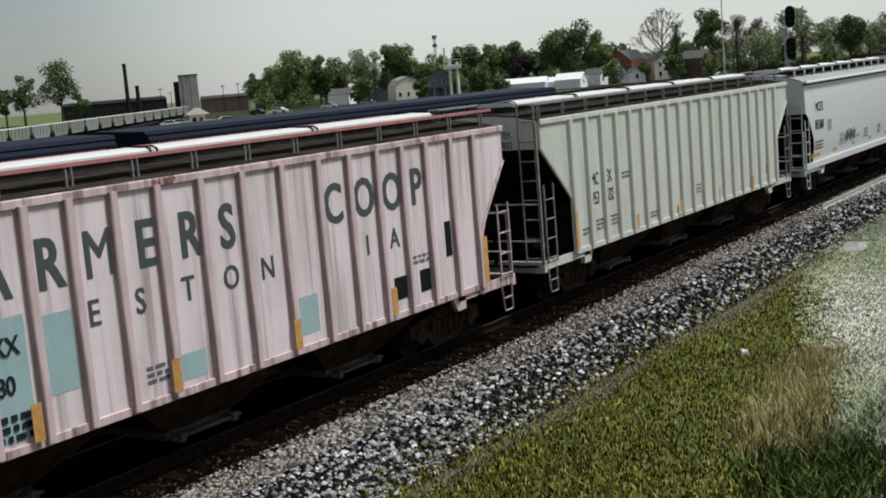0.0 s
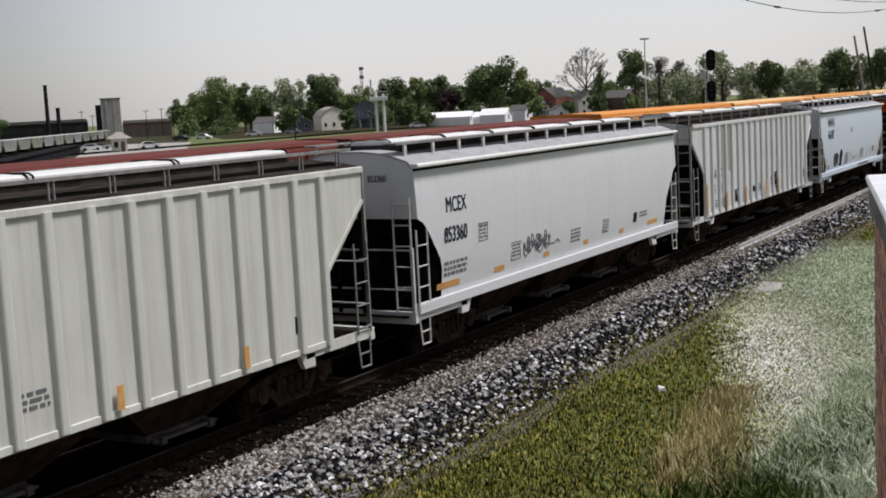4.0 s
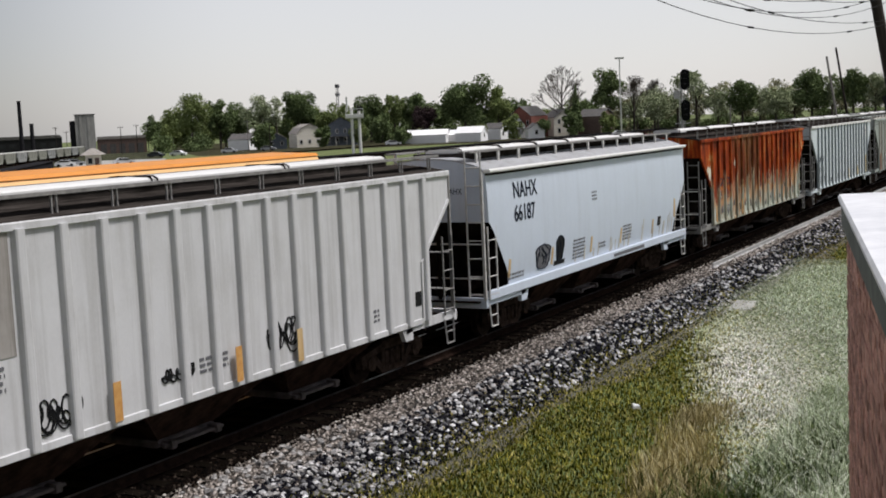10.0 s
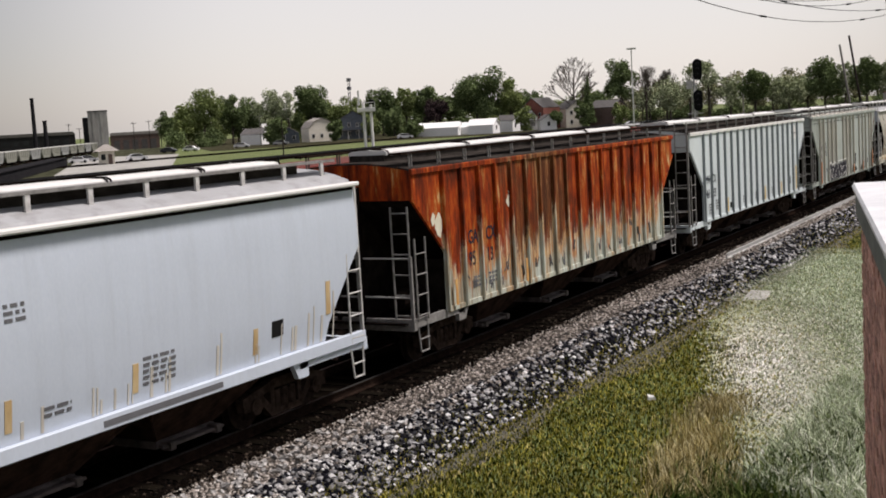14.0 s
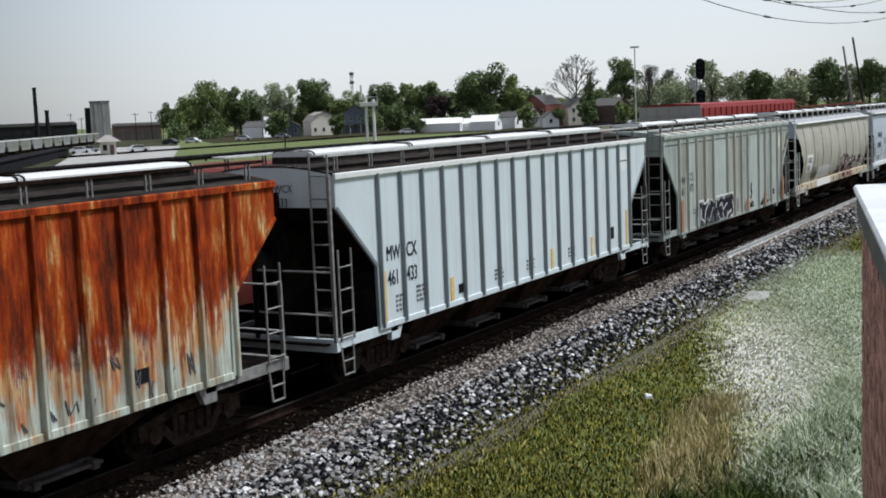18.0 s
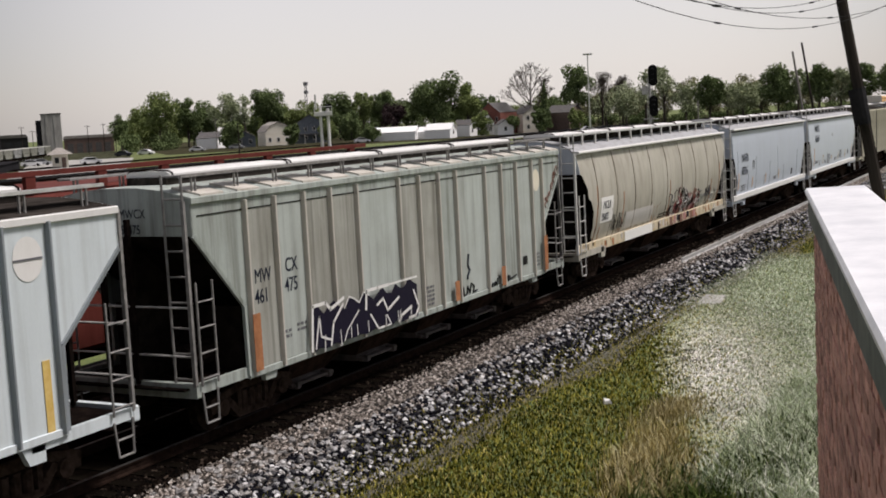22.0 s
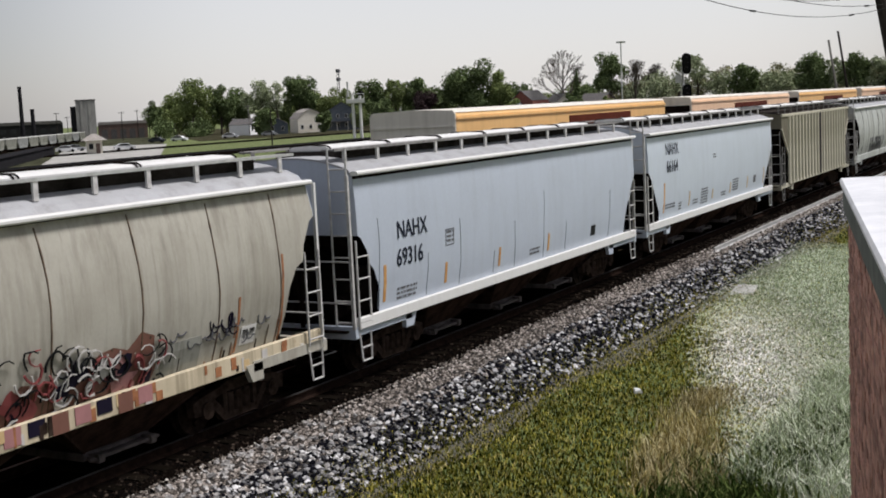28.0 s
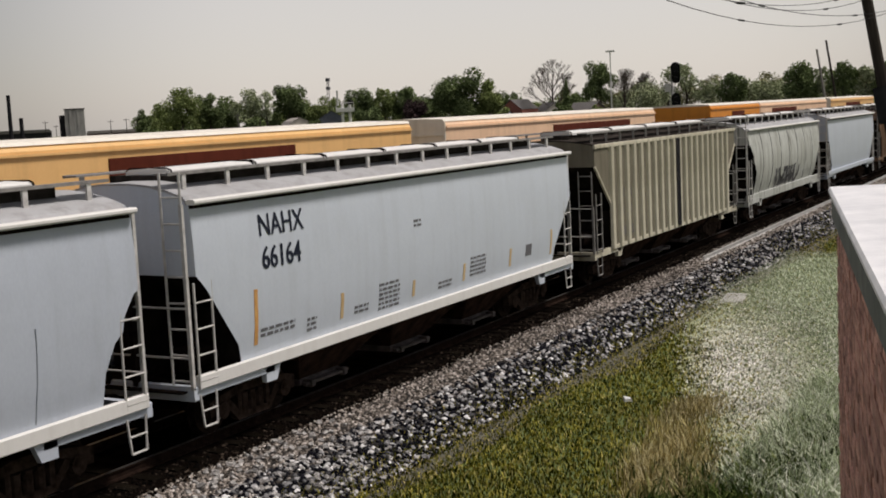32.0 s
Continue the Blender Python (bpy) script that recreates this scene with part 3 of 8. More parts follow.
def bay_mesh(w):
    """A discharge bay: sloped end and side sheets over a narrow throat, with a lip and stiffeners."""
    m = Mesh()
    t = [(-w / 2, -1.40, 1.1), (w / 2, -1.40, 1.1), (w / 2, 1.40, 1.1), (-w / 2, 1.40, 1.1)]
    b = [(-0.66, -0.74, 0.34), (0.66, -0.74, 0.34), (0.66, 0.74, 0.34), (-0.66, 0.74, 0.34)]
    m.add(t + b, [(0, 1, 5, 4), (1, 2, 6, 5), (2, 3, 7, 6), (3, 0, 4, 7), (4, 5, 6, 7)])
    for s in (-1, 1):
        m.tube((s * w / 2, -1.40, 1.08), (s * 0.66, -0.75, 0.35), 0.03, 4)
    return m.data("discharge_bay", "hopper_bay")


def gate_mesh():
    return Mesh().box(-0.70, 0.70, -0.80, 0.80, 0.22, 0.34, 0.03).box(-0.66, 0.66, -0.98, -0.80, 0.25, 0.29).box(-0.62, -0.50, -1.02, -0.80, 0.20, 0.34, 0.02).box(0.50, 0.62, -1.02, -0.80, 0.20, 0.34, 0.02).tube((-0.74, -0.94, 0.27), (0.74, -0.94, 0.27), 0.03, 6).data("discharge_gate", "gate_steel")


def ladder_mesh(z0, z1, w=0.42, step=0.42):
    m = Mesh()
    for s in (0, w):
        m.tube((s, 0, z0), (s, 0, z1), 0.022, 6)
    z = z0 + 0.12
    while z < z1:
        m.tube((0, -0.01, z), (w, -0.01, z), 0.017, 5)
        z += step
    return m


def coupler_mesh():
    m = Mesh().box(0, 0.55, -0.09, 0.09, 0.70, 0.86, 0.02)
    m.box(0.5, 0.80, -0.16, 0.14, 0.64, 0.94, 0.05).box(0.68, 0.90, -0.02, 0.16, 0.66, 0.92, 0.03)
    m.box(-0.5, 0.05, -0.2, 0.2, 0.62, 0.95)
    m.path([(0.3, -0.35, 0.75), (0.5, -0.33, 0.52), (0.75, -0.28, 0.45), (0.9, -0.25, 0.55)], 0.03, 6)
    return m.data("coupler", "steel_dark")


def hopper_car(label, centre, L, style, body, trim, spec):
    """One covered hopper: spec holds ribs, markings and what sets the car apart."""
    st, h = STYLE[style], L / 2
    car = thing("covered_hopper_car", label, "freight car", pose(centre, TRACK_Y, 0), "freight train on the near track")
    STYLE_OF[car.name] = style
    for e in (-1, 1):
        part("side_sheet", side_mesh(L, style, e), body, car, smooth=("rib" not in style))
        part("end_plate", end_mesh(L, style, e), spec.get("end", body), car)
        # dark slope sheet and added web blacken the shaded end hollow
        part("slope_sheet", slope_mesh(L, style, e), "slope", car, "slope sheet coloured dark for the shade at the car end")
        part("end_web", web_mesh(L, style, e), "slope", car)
    part("roof", roof_mesh(L, style), spec.get("roof", "roof_grime_shade" if "rib" in style else "roof_grey"), car)
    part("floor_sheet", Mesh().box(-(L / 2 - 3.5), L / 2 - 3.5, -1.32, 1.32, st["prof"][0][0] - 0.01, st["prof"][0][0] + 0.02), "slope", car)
    zt, hb = st["zt"], h - st["cut"][0][0]
    # chords and sills
    for s in (-1, 1):
        y, ov = s * half_width(st, zt), 0.045 if "rib" in style else 0.15
        part("top_chord", Mesh().box(-hb - 0.03, hb + 0.03, y - ov if s < 0 else y - 0.02, y + 0.02 if s < 0 else y + ov, zt - (0.07 if "rib" in style else 0.02), zt + (0.05 if "rib" in style else 0.065), 0.015 if "rib" in style else 0.025), spec.get("chord", trim if "rib" in style else "hatch_white"), car)
        # dark strip paints in the shadow line below the chord
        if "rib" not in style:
            part("drip_joint", Mesh().box(-hb, hb, min(y, y + s * 0.012), max(y, y + s * 0.012), zt - 0.085, zt - 0.022), "steel_dark", car, "dark strip for the shadow line under the roof edge")
        if "rib" in style:
            inset = st["cut"][-1][0]
            zb = st["prof"][0][0]
            part("side_sill", Mesh().box(-(h - inset), h - inset, s * 1.5 - 0.03, s * 1.5 + 0.03, zb - 0.06, zb + 0.06, 0.01), trim, car)
            for e in (-1, 1):
                pts = [(e * (h - c0), s * 1.5, c1) for c0, c1 in st["cut"]]
                part("edge_angle", Mesh().path(pts, 0.045, 4), spec.get("angle", trim), car)
        else:
            yy = 1.42 if style == "round" else 1.50
            z0, z1 = (0.98, 1.30) if style == "round" else (1.04, 1.26)
            part("side_sill", Mesh().box(-h + 0.05, h - 0.05, s * yy - 0.05, s * yy + 0.05, z0, z1, 0.015), spec.get("sill", trim), car)
    # exterior posts
    if "rib" in style:
        rw, zb = spec.get("rib_w", 0.07), st["prof"][0][0]
        rx = spec.get("ribs", 15)
        if isinstance(rx, int):
            e = spec.get("rib_end", h - st["cut"][-1][0])
            rx = [(2 * i / (rx - 1) - 1) * e for i in range(rx)]
        top = zt - spec.get("rib_drop", 0.04)
        ring = [(-rw, 0), (-rw * 0.72, -0.07), (-rw * 0.5, -0.085), (rw * 0.5, -0.085), (rw * 0.72, -0.07), (rw, 0)]
        me = Mesh().add([(x, y, z) for z in (zb - 0.02, top) for x, y in ring], [(k, k + 1, k + 7, k + 6) for k in range(5)] + [tuple(range(6, 12)), tuple(range(5, -1, -1))]).data("post", spec.get("rib_mat", body))
        for x in rx:
            if spec.get("own_posts"):  # the rust runs on over the posts
                for s in (-1, 1):
                    part("post", Mesh().add([(x - s * u, s * (1.5 - v), z) for z in (zb - 0.02, top) for u, v in ring], [(k, k + 1, k + 7, k + 6) for k in range(5)] + [tuple(range(6, 12)), tuple(range(5, -1, -1))]), spec.get("rib_mat", body), car)
                continue
            part("post", me, None, car, at=pose(x, -1.5, 0))
            part("post", me, None, car, at=pose(-x, 1.5, 0, 0, 0, 180))
    if style == "round" or spec.get("seams"):
        ns = spec.get("seams", 7)
        for i, x in enumerate(ns if isinstance(ns, list) else [-(h - 2.2) + 2 * (h - 2.2) * k / (ns - 1) for k in range(ns)]):
            for s in (-1, 1):
                up = 0.1 if style == "round" else 0.9 + 1.5 * ((i * 0.618) % 1)
                pts = [(x + 0.02 * math.sin(3 * z + i), s * (half_width(st, z) + 0.002), z) for z in np.linspace(st["prof"][0][0] + 0.1, zt - up, 8)]
                part("weld_seam", Mesh().path(pts, 0.014 if style == "round" else 0.009, 4), spec.get("seam_mat", "stencil"), car)
    # roof: running boards on stanchions and the hatch trough
    rb = spec.get("board", "grab_dark")
    yb = 1.16 if "rib" in style else 0.98
    for s in (-1, 1):
        part("running_board", Mesh().box(-h + 0.1, h - 0.1, s * yb - 0.15, s * yb + 0.15, 4.455, 4.485).box(-h + 0.1, h - 0.1, s * (yb + 0.14) - 0.012, s * (yb + 0.14) + 0.012, 4.445, 4.495), rb, car)
        me = shared(("stan", "rib" in style), lambda: (Mesh().box(-0.06, -0.035, -0.015, 0.015, 4.14, 4.46).box(0.035, 0.06, -0.015, 0.015, 4.14, 4.46).box(-0.06, 0.06, -0.02, 0.02, 4.13, 4.15) if "rib" in style else Mesh().box(-0.045, 0.045, -0.02, 0.02, 4.17, 4.46)).data("stanchion", "grab_dark" if "rib" in style else "grab"))
        k = int(L / 1.12)
        for i in range(k):
            part("stanchion", me, None, car, at=pose(-h + 0.5 + (L - 1.0) * i / (k - 1), s * (yb + 0.12), 0))
    # coaming dark and wide to paint in the shade below the running boards
    part("hatch_coaming", Mesh().box(-h + 0.85, h - 0.85, -0.44 if "rib" in style else -0.80, 0.44 if "rib" in style else 0.80, 4.2, 4.43), "roof_grime_shade", car)
    nh = spec.get("hatches", 4)
    for i in range(nh):
        x0 = -h + 0.9 + (L - 1.8) * i / nh
        x1 = x0 + (L - 1.8) / nh - 0.02
        hat = part("hatch_cover", Mesh().across([(-0.48, 4.42), (0.48, 4.42), (0.48, 4.485), (0.40, 4.52), (0, 4.54), (-0.40, 4.52), (-0.48, 4.485)], x0, x1), spec.get("hatch", "hatch_white"), car)
        for q in (0.015, 0.985):
            xx = x0 + (x1 - x0) * q
            part("hatch_clamp", Mesh().path([(xx, -0.50, 4.42), (xx, -0.49, 4.50), (xx, -0.40, 4.54), (xx, 0.40, 4.54), (xx, 0.49, 4.50), (xx, 0.50, 4.42)], 0.014, 5), "steel_dark", hat)
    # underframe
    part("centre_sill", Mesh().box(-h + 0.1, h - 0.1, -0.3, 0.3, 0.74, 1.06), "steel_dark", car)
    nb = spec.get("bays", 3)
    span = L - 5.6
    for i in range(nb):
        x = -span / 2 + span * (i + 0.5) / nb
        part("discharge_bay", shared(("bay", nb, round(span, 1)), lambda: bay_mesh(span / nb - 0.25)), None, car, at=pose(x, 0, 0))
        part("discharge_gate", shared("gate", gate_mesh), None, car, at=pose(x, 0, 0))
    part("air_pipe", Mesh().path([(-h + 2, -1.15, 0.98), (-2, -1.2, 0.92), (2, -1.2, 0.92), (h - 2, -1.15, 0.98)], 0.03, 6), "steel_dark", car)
    for e in (-1, 1):
        truck(e * (h - 2.0), car, spec.get("turn", True))
        part("coupler", shared("coupler", coupler_mesh), None, car, at=pose(e * h, 0, 0, 0, 0, 0 if e > 0 else 180))
        part("end_sill", Mesh().box(e * h - 0.06, e * h + 0.06, -1.5, 1.5, 0.86, 1.10, 0.02), spec.get("end_sill", trim), car)
        # bolster web that shows below the side
        for s in (-1, 1):
            pl = [(e * (h - 0.05), 0.92), (e * (h - 2.1), 0.92), (e * (h - 2.1), 1.10), (e * (h - 0.05), 1.10)]
            part("step_sill", Mesh().prism(pl if e > 0 else pl[::-1], s * 1.46 - 0.03, s * 1.46 + 0.03), spec.get("end_sill", trim), car)
            tag = [(e * (h - 1.85), 0.76), (e * (h - 2.15), 0.76), (e * (h - 2.3), 1.06), (e * (h - 1.85), 1.06)]
            part("jacking_pad", Mesh().prism(tag if e > 0 else tag[::-1], s * 1.44 - 0.05, s * 1.44 + 0.05), spec.get("end_sill", trim), car)
            # side ladder, corner post, stirrup
            lx = e * (h - 0.06) - (0.46 if e > 0 else 0.0)
            part("ladder", ladder_mesh(1.05, spec.get("ladder", 2.75)), spec.get("ladder_mat", "grab_dark" if "rib" in style else "grab"), car, at=pose(lx, s * 1.53, 0))
            part("stirrup", Mesh().path([(lx + 0.02, s * 1.5, 0.95), (lx + 0.06, s * 1.52, 0.42), (lx + 0.38, s * 1.52, 0.42), (lx + 0.42, s * 1.5, 0.95)], 0.02, 5).tube((lx + 0.04, s * 1.52, 0.68), (lx + 0.4, s * 1.52, 0.68), 0.018, 5), spec.get("ladder_mat", "grab_dark" if "rib" in style else "grab"), car)
            part("corner_post", Mesh().box(e * h - 0.07, e * h - 0.01, s * 1.47 - 0.03, s * 1.47 + 0.03, 1.05, zt if spec.get("posts", True) else 2.4), spec.get("post_mat", "grab_dark" if "rib" in style else "grab"), car)
        part("end_ladder", ladder_mesh(1.05, 4.5 if spec.get("posts", True) else 3.4, 0.40), spec.get("ladder_mat", "grab_dark" if "rib" in style else "grab"), car, at=pose(e * (h + 0.02), -1.45 if e < 0 else 1.05, 0, 0, 0, 90))
        part("hand_rail", Mesh().tube((e * (h + 0.03), -1.44, 2.35), (e * (h + 0.03), 1.44, 2.35), 0.02, 6).tube((e * (h + 0.03), -1.44, 1.55), (e * (h + 0.03), 1.44, 1.55), 0.02, 6), "grab", car)
        part("end_post", Mesh().box(e * h - 0.10, e * h - 0.02, -0.34, -0.26, 1.05, st["cut"][0][1] + 0.3).box(e * h - 0.10, e * h - 0.02, 0.26, 0.34, 1.05, st["cut"][0][1] + 0.3), "steel_dark", car)
        # wide dark walk and centre web added to fill the shaded end
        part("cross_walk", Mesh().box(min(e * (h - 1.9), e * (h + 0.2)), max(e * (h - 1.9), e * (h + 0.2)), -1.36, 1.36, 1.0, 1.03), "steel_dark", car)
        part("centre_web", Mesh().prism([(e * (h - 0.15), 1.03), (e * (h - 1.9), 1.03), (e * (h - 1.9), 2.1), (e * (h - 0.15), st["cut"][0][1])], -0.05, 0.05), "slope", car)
    part("brake_wheel", Mesh().path([(h + 0.16, 0.55 + 0.26 * math.cos(a), 1.95 + 0.26 * math.sin(a)) for a in np.linspace(0, 2 * math.pi, 13)], 0.02, 5).tube((h + 0.02, 0.55, 1.95), (h + 0.18, 0.55, 1.95), 0.03, 6).tube((h + 0.15, 0.29, 1.95), (h + 0.15, 0.81, 1.95), 0.013, 4).tube((h + 0.15, 0.55, 1.69), (h + 0.15, 0.55, 2.21), 0.013, 4), "steel_dark", car)
    part("brake_cylinder", Mesh().tube((-h + 0.6, 0.2, 1.4), (-h + 1.3, 0.2, 1.4), 0.17, 12), "steel_dark", car)
    part("air_tank", Mesh().tube((-h + 0.5, -0.75, 1.38), (-h + 1.4, -0.75, 1.38), 0.22, 12), "steel_dark", car)
    return car


# ---- the ground, the tracks, the bank ----
TRACK_Y, TRACK2_Y = 14.08, 18.6
GROUND_Z = -0.75


def ground():
    m, N, K, b = node_mat("turf_and_dirt", 0.95)
    co = N.new("ShaderNodeTexCoord").outputs["Object"]
    f = ramp(N, [(0.30, (0.10, 0.085, 0.05)), (0.42, (0.11, 0.135, 0.035)), (0.62, (0.08, 0.11, 0.025)), (0.80, (0.20, 0.17, 0.09))])
    K.new(noise_tex(N, K, co, 0.35, 8, 0.7), f.inputs[0])
    fine = noise_tex(N, K, co, 14, 6, 0.7)
    K.new(mix_rgb(N, K, 0.8, f.outputs[0], fine, "OVERLAY"), b.inputs["Base Color"])
    bump(N, K, b, fine, 0.8, 0.05)
    g = Mesh()
    xs, ys = [-600, -200, -60, 0, 20, 40, 60, 90, 140, 250, 500, 1500], [-800, -200, -60, -10, 0, 4, 8, 11, 16, 22, 40, 100, 300, 700, 1600]
    g.add([(x, y, GROUND_Z) for x in xs for y in ys], [(i * len(ys) + j, (i + 1) * len(ys) + j, (i + 1) * len(ys) + j + 1, i * len(ys) + j + 1) for i in range(len(xs) - 1) for j in range(len(ys) - 1)])
    ob = new("ground", g.data("ground", m))
    tagged(ob, "rough ground of turf and bare earth beside the railway", "ground", kind="structure")


BED = [(9.9, GROUND_Z - 0.02), (10.35, -0.72), (11.35, -0.34), (11.9, -0.26), (12.6, -0.22), (13.2, -0.20), (20.0, -0.20), (21.2, -0.30), (22.6, GROUND_Z - 0.02)]


def bed_z(y):
    return np.interp(y, [p[0] for p in BED], [p[1] for p in BED])


def tracks():
    bed = new("ballast_bed", Mesh().across(BED, -260, 420).data("ballast_bed", "bed"))
    tagged(bed, "grey crushed-stone ballast under both tracks", "ballast", kind="structure")
    # black sheet laid where the train's shade falls on the ballast
    shade_strip = new("oily_bed", Mesh().across([(12.36, -0.25), (12.45, -0.222), (12.7, -0.205), (13.2, -0.19), (20.1, -0.19), (20.2, -0.23)], -255, 415).data("oily_bed", "near_black_bed"))
    tagged(shade_strip, "ballast under the rails, coloured black for the train's shade", "ballast", kind="structure")
    for y, nm in ((TRACK_Y, "near"), (TRACK2_Y, "far")):
        tr = thing("track", f"steel railway track, {nm} of two, on timber sleepers in ballast", "railway track", pose(0, y, 0), "tracks", "structure")
        for s in (-1, 1):
            r = part("rail", Mesh().across([(-0.07, -0.17), (0.07, -0.17), (0.07, -0.15), (0.012, -0.13), (0.012, -0.045), (0.036, -0.03), (0.036, -0.004), (-0.036, -0.004), (-0.036, -0.03), (-0.012, -0.045), (-0.012, -0.13), (-0.07, -0.15)], -260, 420), "rail", tr, at=pose(0, s * 0.755, 0))
            part("rail_head", Mesh().box(-260, 420, -0.035, 0.035, -0.004, 0.0), "rail_head", r, "polished running surface")
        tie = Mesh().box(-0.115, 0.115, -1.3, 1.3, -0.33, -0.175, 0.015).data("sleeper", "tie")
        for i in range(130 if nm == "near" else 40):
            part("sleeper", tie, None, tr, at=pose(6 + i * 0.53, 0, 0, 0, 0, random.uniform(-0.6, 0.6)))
        rest = Mesh()
        for i in range(300):
            x = 6 + (130 if nm == "near" else 40) * 0.53 + i * 0.53
            rest.box(x - 0.115, x + 0.115, -1.3, 1.3, -0.33, -0.175)
        tagged(part("far_sleepers", rest, "tie", tr), kind="stuff")
    spare = new("loose_rail", Mesh().across([(-0.07, -0.0), (0.07, 0.0), (0.07, 0.02), (0.015, 0.04), (0.015, 0.12), (0.036, 0.14), (0.036, 0.17), (-0.036, 0.17), (-0.036, 0.14), (-0.015, 0.12), (-0.015, 0.04), (-0.07, 0.02)], 0, 46).data("loose_rail", "galv"))
    spare.matrix_basis = pose(41.0, 12.02, -0.262, 0, 0, 0.35)
    tagged(spare, "spare steel rail lying along the ballast shoulder", "rail")


def rocks(n, lo, hi, yfun, rng, size, mat):
    """Many small crushed stones as one mesh."""
    base = np.array([(1, 0, 0), (-1, 0, 0), (0, 1, 0), (0, -1, 0), (0, 0, 1), (0, 0, -1), (0.6, 0.6, 0.5), (-0.6, -0.5, 0.6)], float)
    tri = [(0, 6, 4), (6, 2, 4), (2, 1, 4), (1, 7, 4), (7, 3, 4), (3, 0, 4), (2, 0, 5), (1, 2, 5), (3, 1, 5), (0, 3, 5), (0, 2, 6), (3, 7, 1)]
    x = lo + (hi - lo) * rng.random(n) ** 1.7
    y = yfun(rng.random(n))
    s = rng.uniform(size[0], size[1], n) * (1 + 0.010 * (x - lo))
    a = rng.uniform(0, 6.283, n)
    z = bed_z(y) + s * 0.25
    v = base[None] * rng.uniform(0.65, 1.25, (n, 8, 3)) * s[:, None, None]
    ca, sa = np.cos(a)[:, None], np.sin(a)[:, None]
    vx, vy = v[:, :, 0] * ca - v[:, :, 1] * sa, v[:, :, 0] * sa + v[:, :, 1] * ca
    v = np.stack([vx + x[:, None], vy + y[:, None], v[:, :, 2] * 0.8 + z[:, None]], 2).reshape(-1, 3)
    f = (np.array(tri)[None] + (np.arange(n) * 8)[:, None, None]).reshape(-1, 3)
    me = bpy.data.meshes.new("stones")
    me.from_pydata(v.tolist(), [], f.tolist())
    me.materials.append(MAT[mat])
    return me


def ballast_stones():
    rng = np.random.default_rng(3)
    # first row: stones blackened in colour for the shade beside the train
    for n, ys, size, mat, label in ((9000, lambda u: 12.3 + 0.85 * u, (0.020, 0.042), "stone_shade", "stones along the sleeper ends, coloured black for shade"),
                                    (26000, lambda u: 11.20 + 1.3 * u ** 1.05, (0.016, 0.035), "stone_tan", "weathered tan ballast on the track's shoulder"),
                                    (17000, lambda u: 10.25 + 1.35 * u, (0.030, 0.062), "stone", "clean black and white crushed stone on the ballast slope"),
                                    (5200, lambda u: 9.55 + 1.05 * u ** 0.6, (0.016, 0.040), "stone_toe", "dusty stones at the foot of the ballast")):
        ob = new("ballast_stones", rocks(n, 11, 100, ys, rng, size, mat))
        tagged(ob, label, "ballast", kind="stuff")


def blades(name, n, place, height, width, lean, mat, seed, label):
    """Grass as thin bent leaves, one mesh."""
    rng = np.random.default_rng(seed)
    x, y = place(rng, n)
    n = len(x)
    h = rng.uniform(height[0], height[1], n)
    a = rng.uniform(0, 6.283, n)
    w = rng.uniform(width[0], width[1], n)
    le = rng.uniform(0.1, lean, n) * h
    b = rng.uniform(0, 6.283, n)
    z = np.where(y > 9.9, bed_z(y), GROUND_Z)
    dx, dy = np.cos(a) * w, np.sin(a) * w
    lx, ly = np.cos(b) * le, np.sin(b) * le
    p = [np.stack(q, 1) for q in ((x - dx, y - dy, z - 0.02), (x + dx, y + dy, z - 0.02), (x + dx * 0.7 + lx * 0.35, y + dy * 0.7 + ly * 0.35, z + h * 0.6), (x - dx * 0.7 + lx * 0.35, y - dy * 0.7 + ly * 0.35, z + h * 0.6), (x + lx, y + ly, z + h))]
    v = np.stack(p, 1).reshape(-1, 3)
    o = np.arange(n) * 5
    faces = np.stack([o, o + 1, o + 2, o + 3], 1).tolist() + np.stack([o + 3, o + 2, o + 4], 1).tolist()
    me = bpy.data.meshes.new(name)
    me.from_pydata(v.tolist(), [], faces)
    me.materials.append(MAT[mat])
    tagged(new(name, me), label, "grass", kind="stuff")


def clumps(centres, spread):
    def place(rng, n):
        c = np.array(centres)[rng.integers(0, len(centres), n)]
        return c[:, 0] + rng.normal(0, spread, n) * 1.6, c[:, 1] + rng.normal(0, spread, n)
    return place


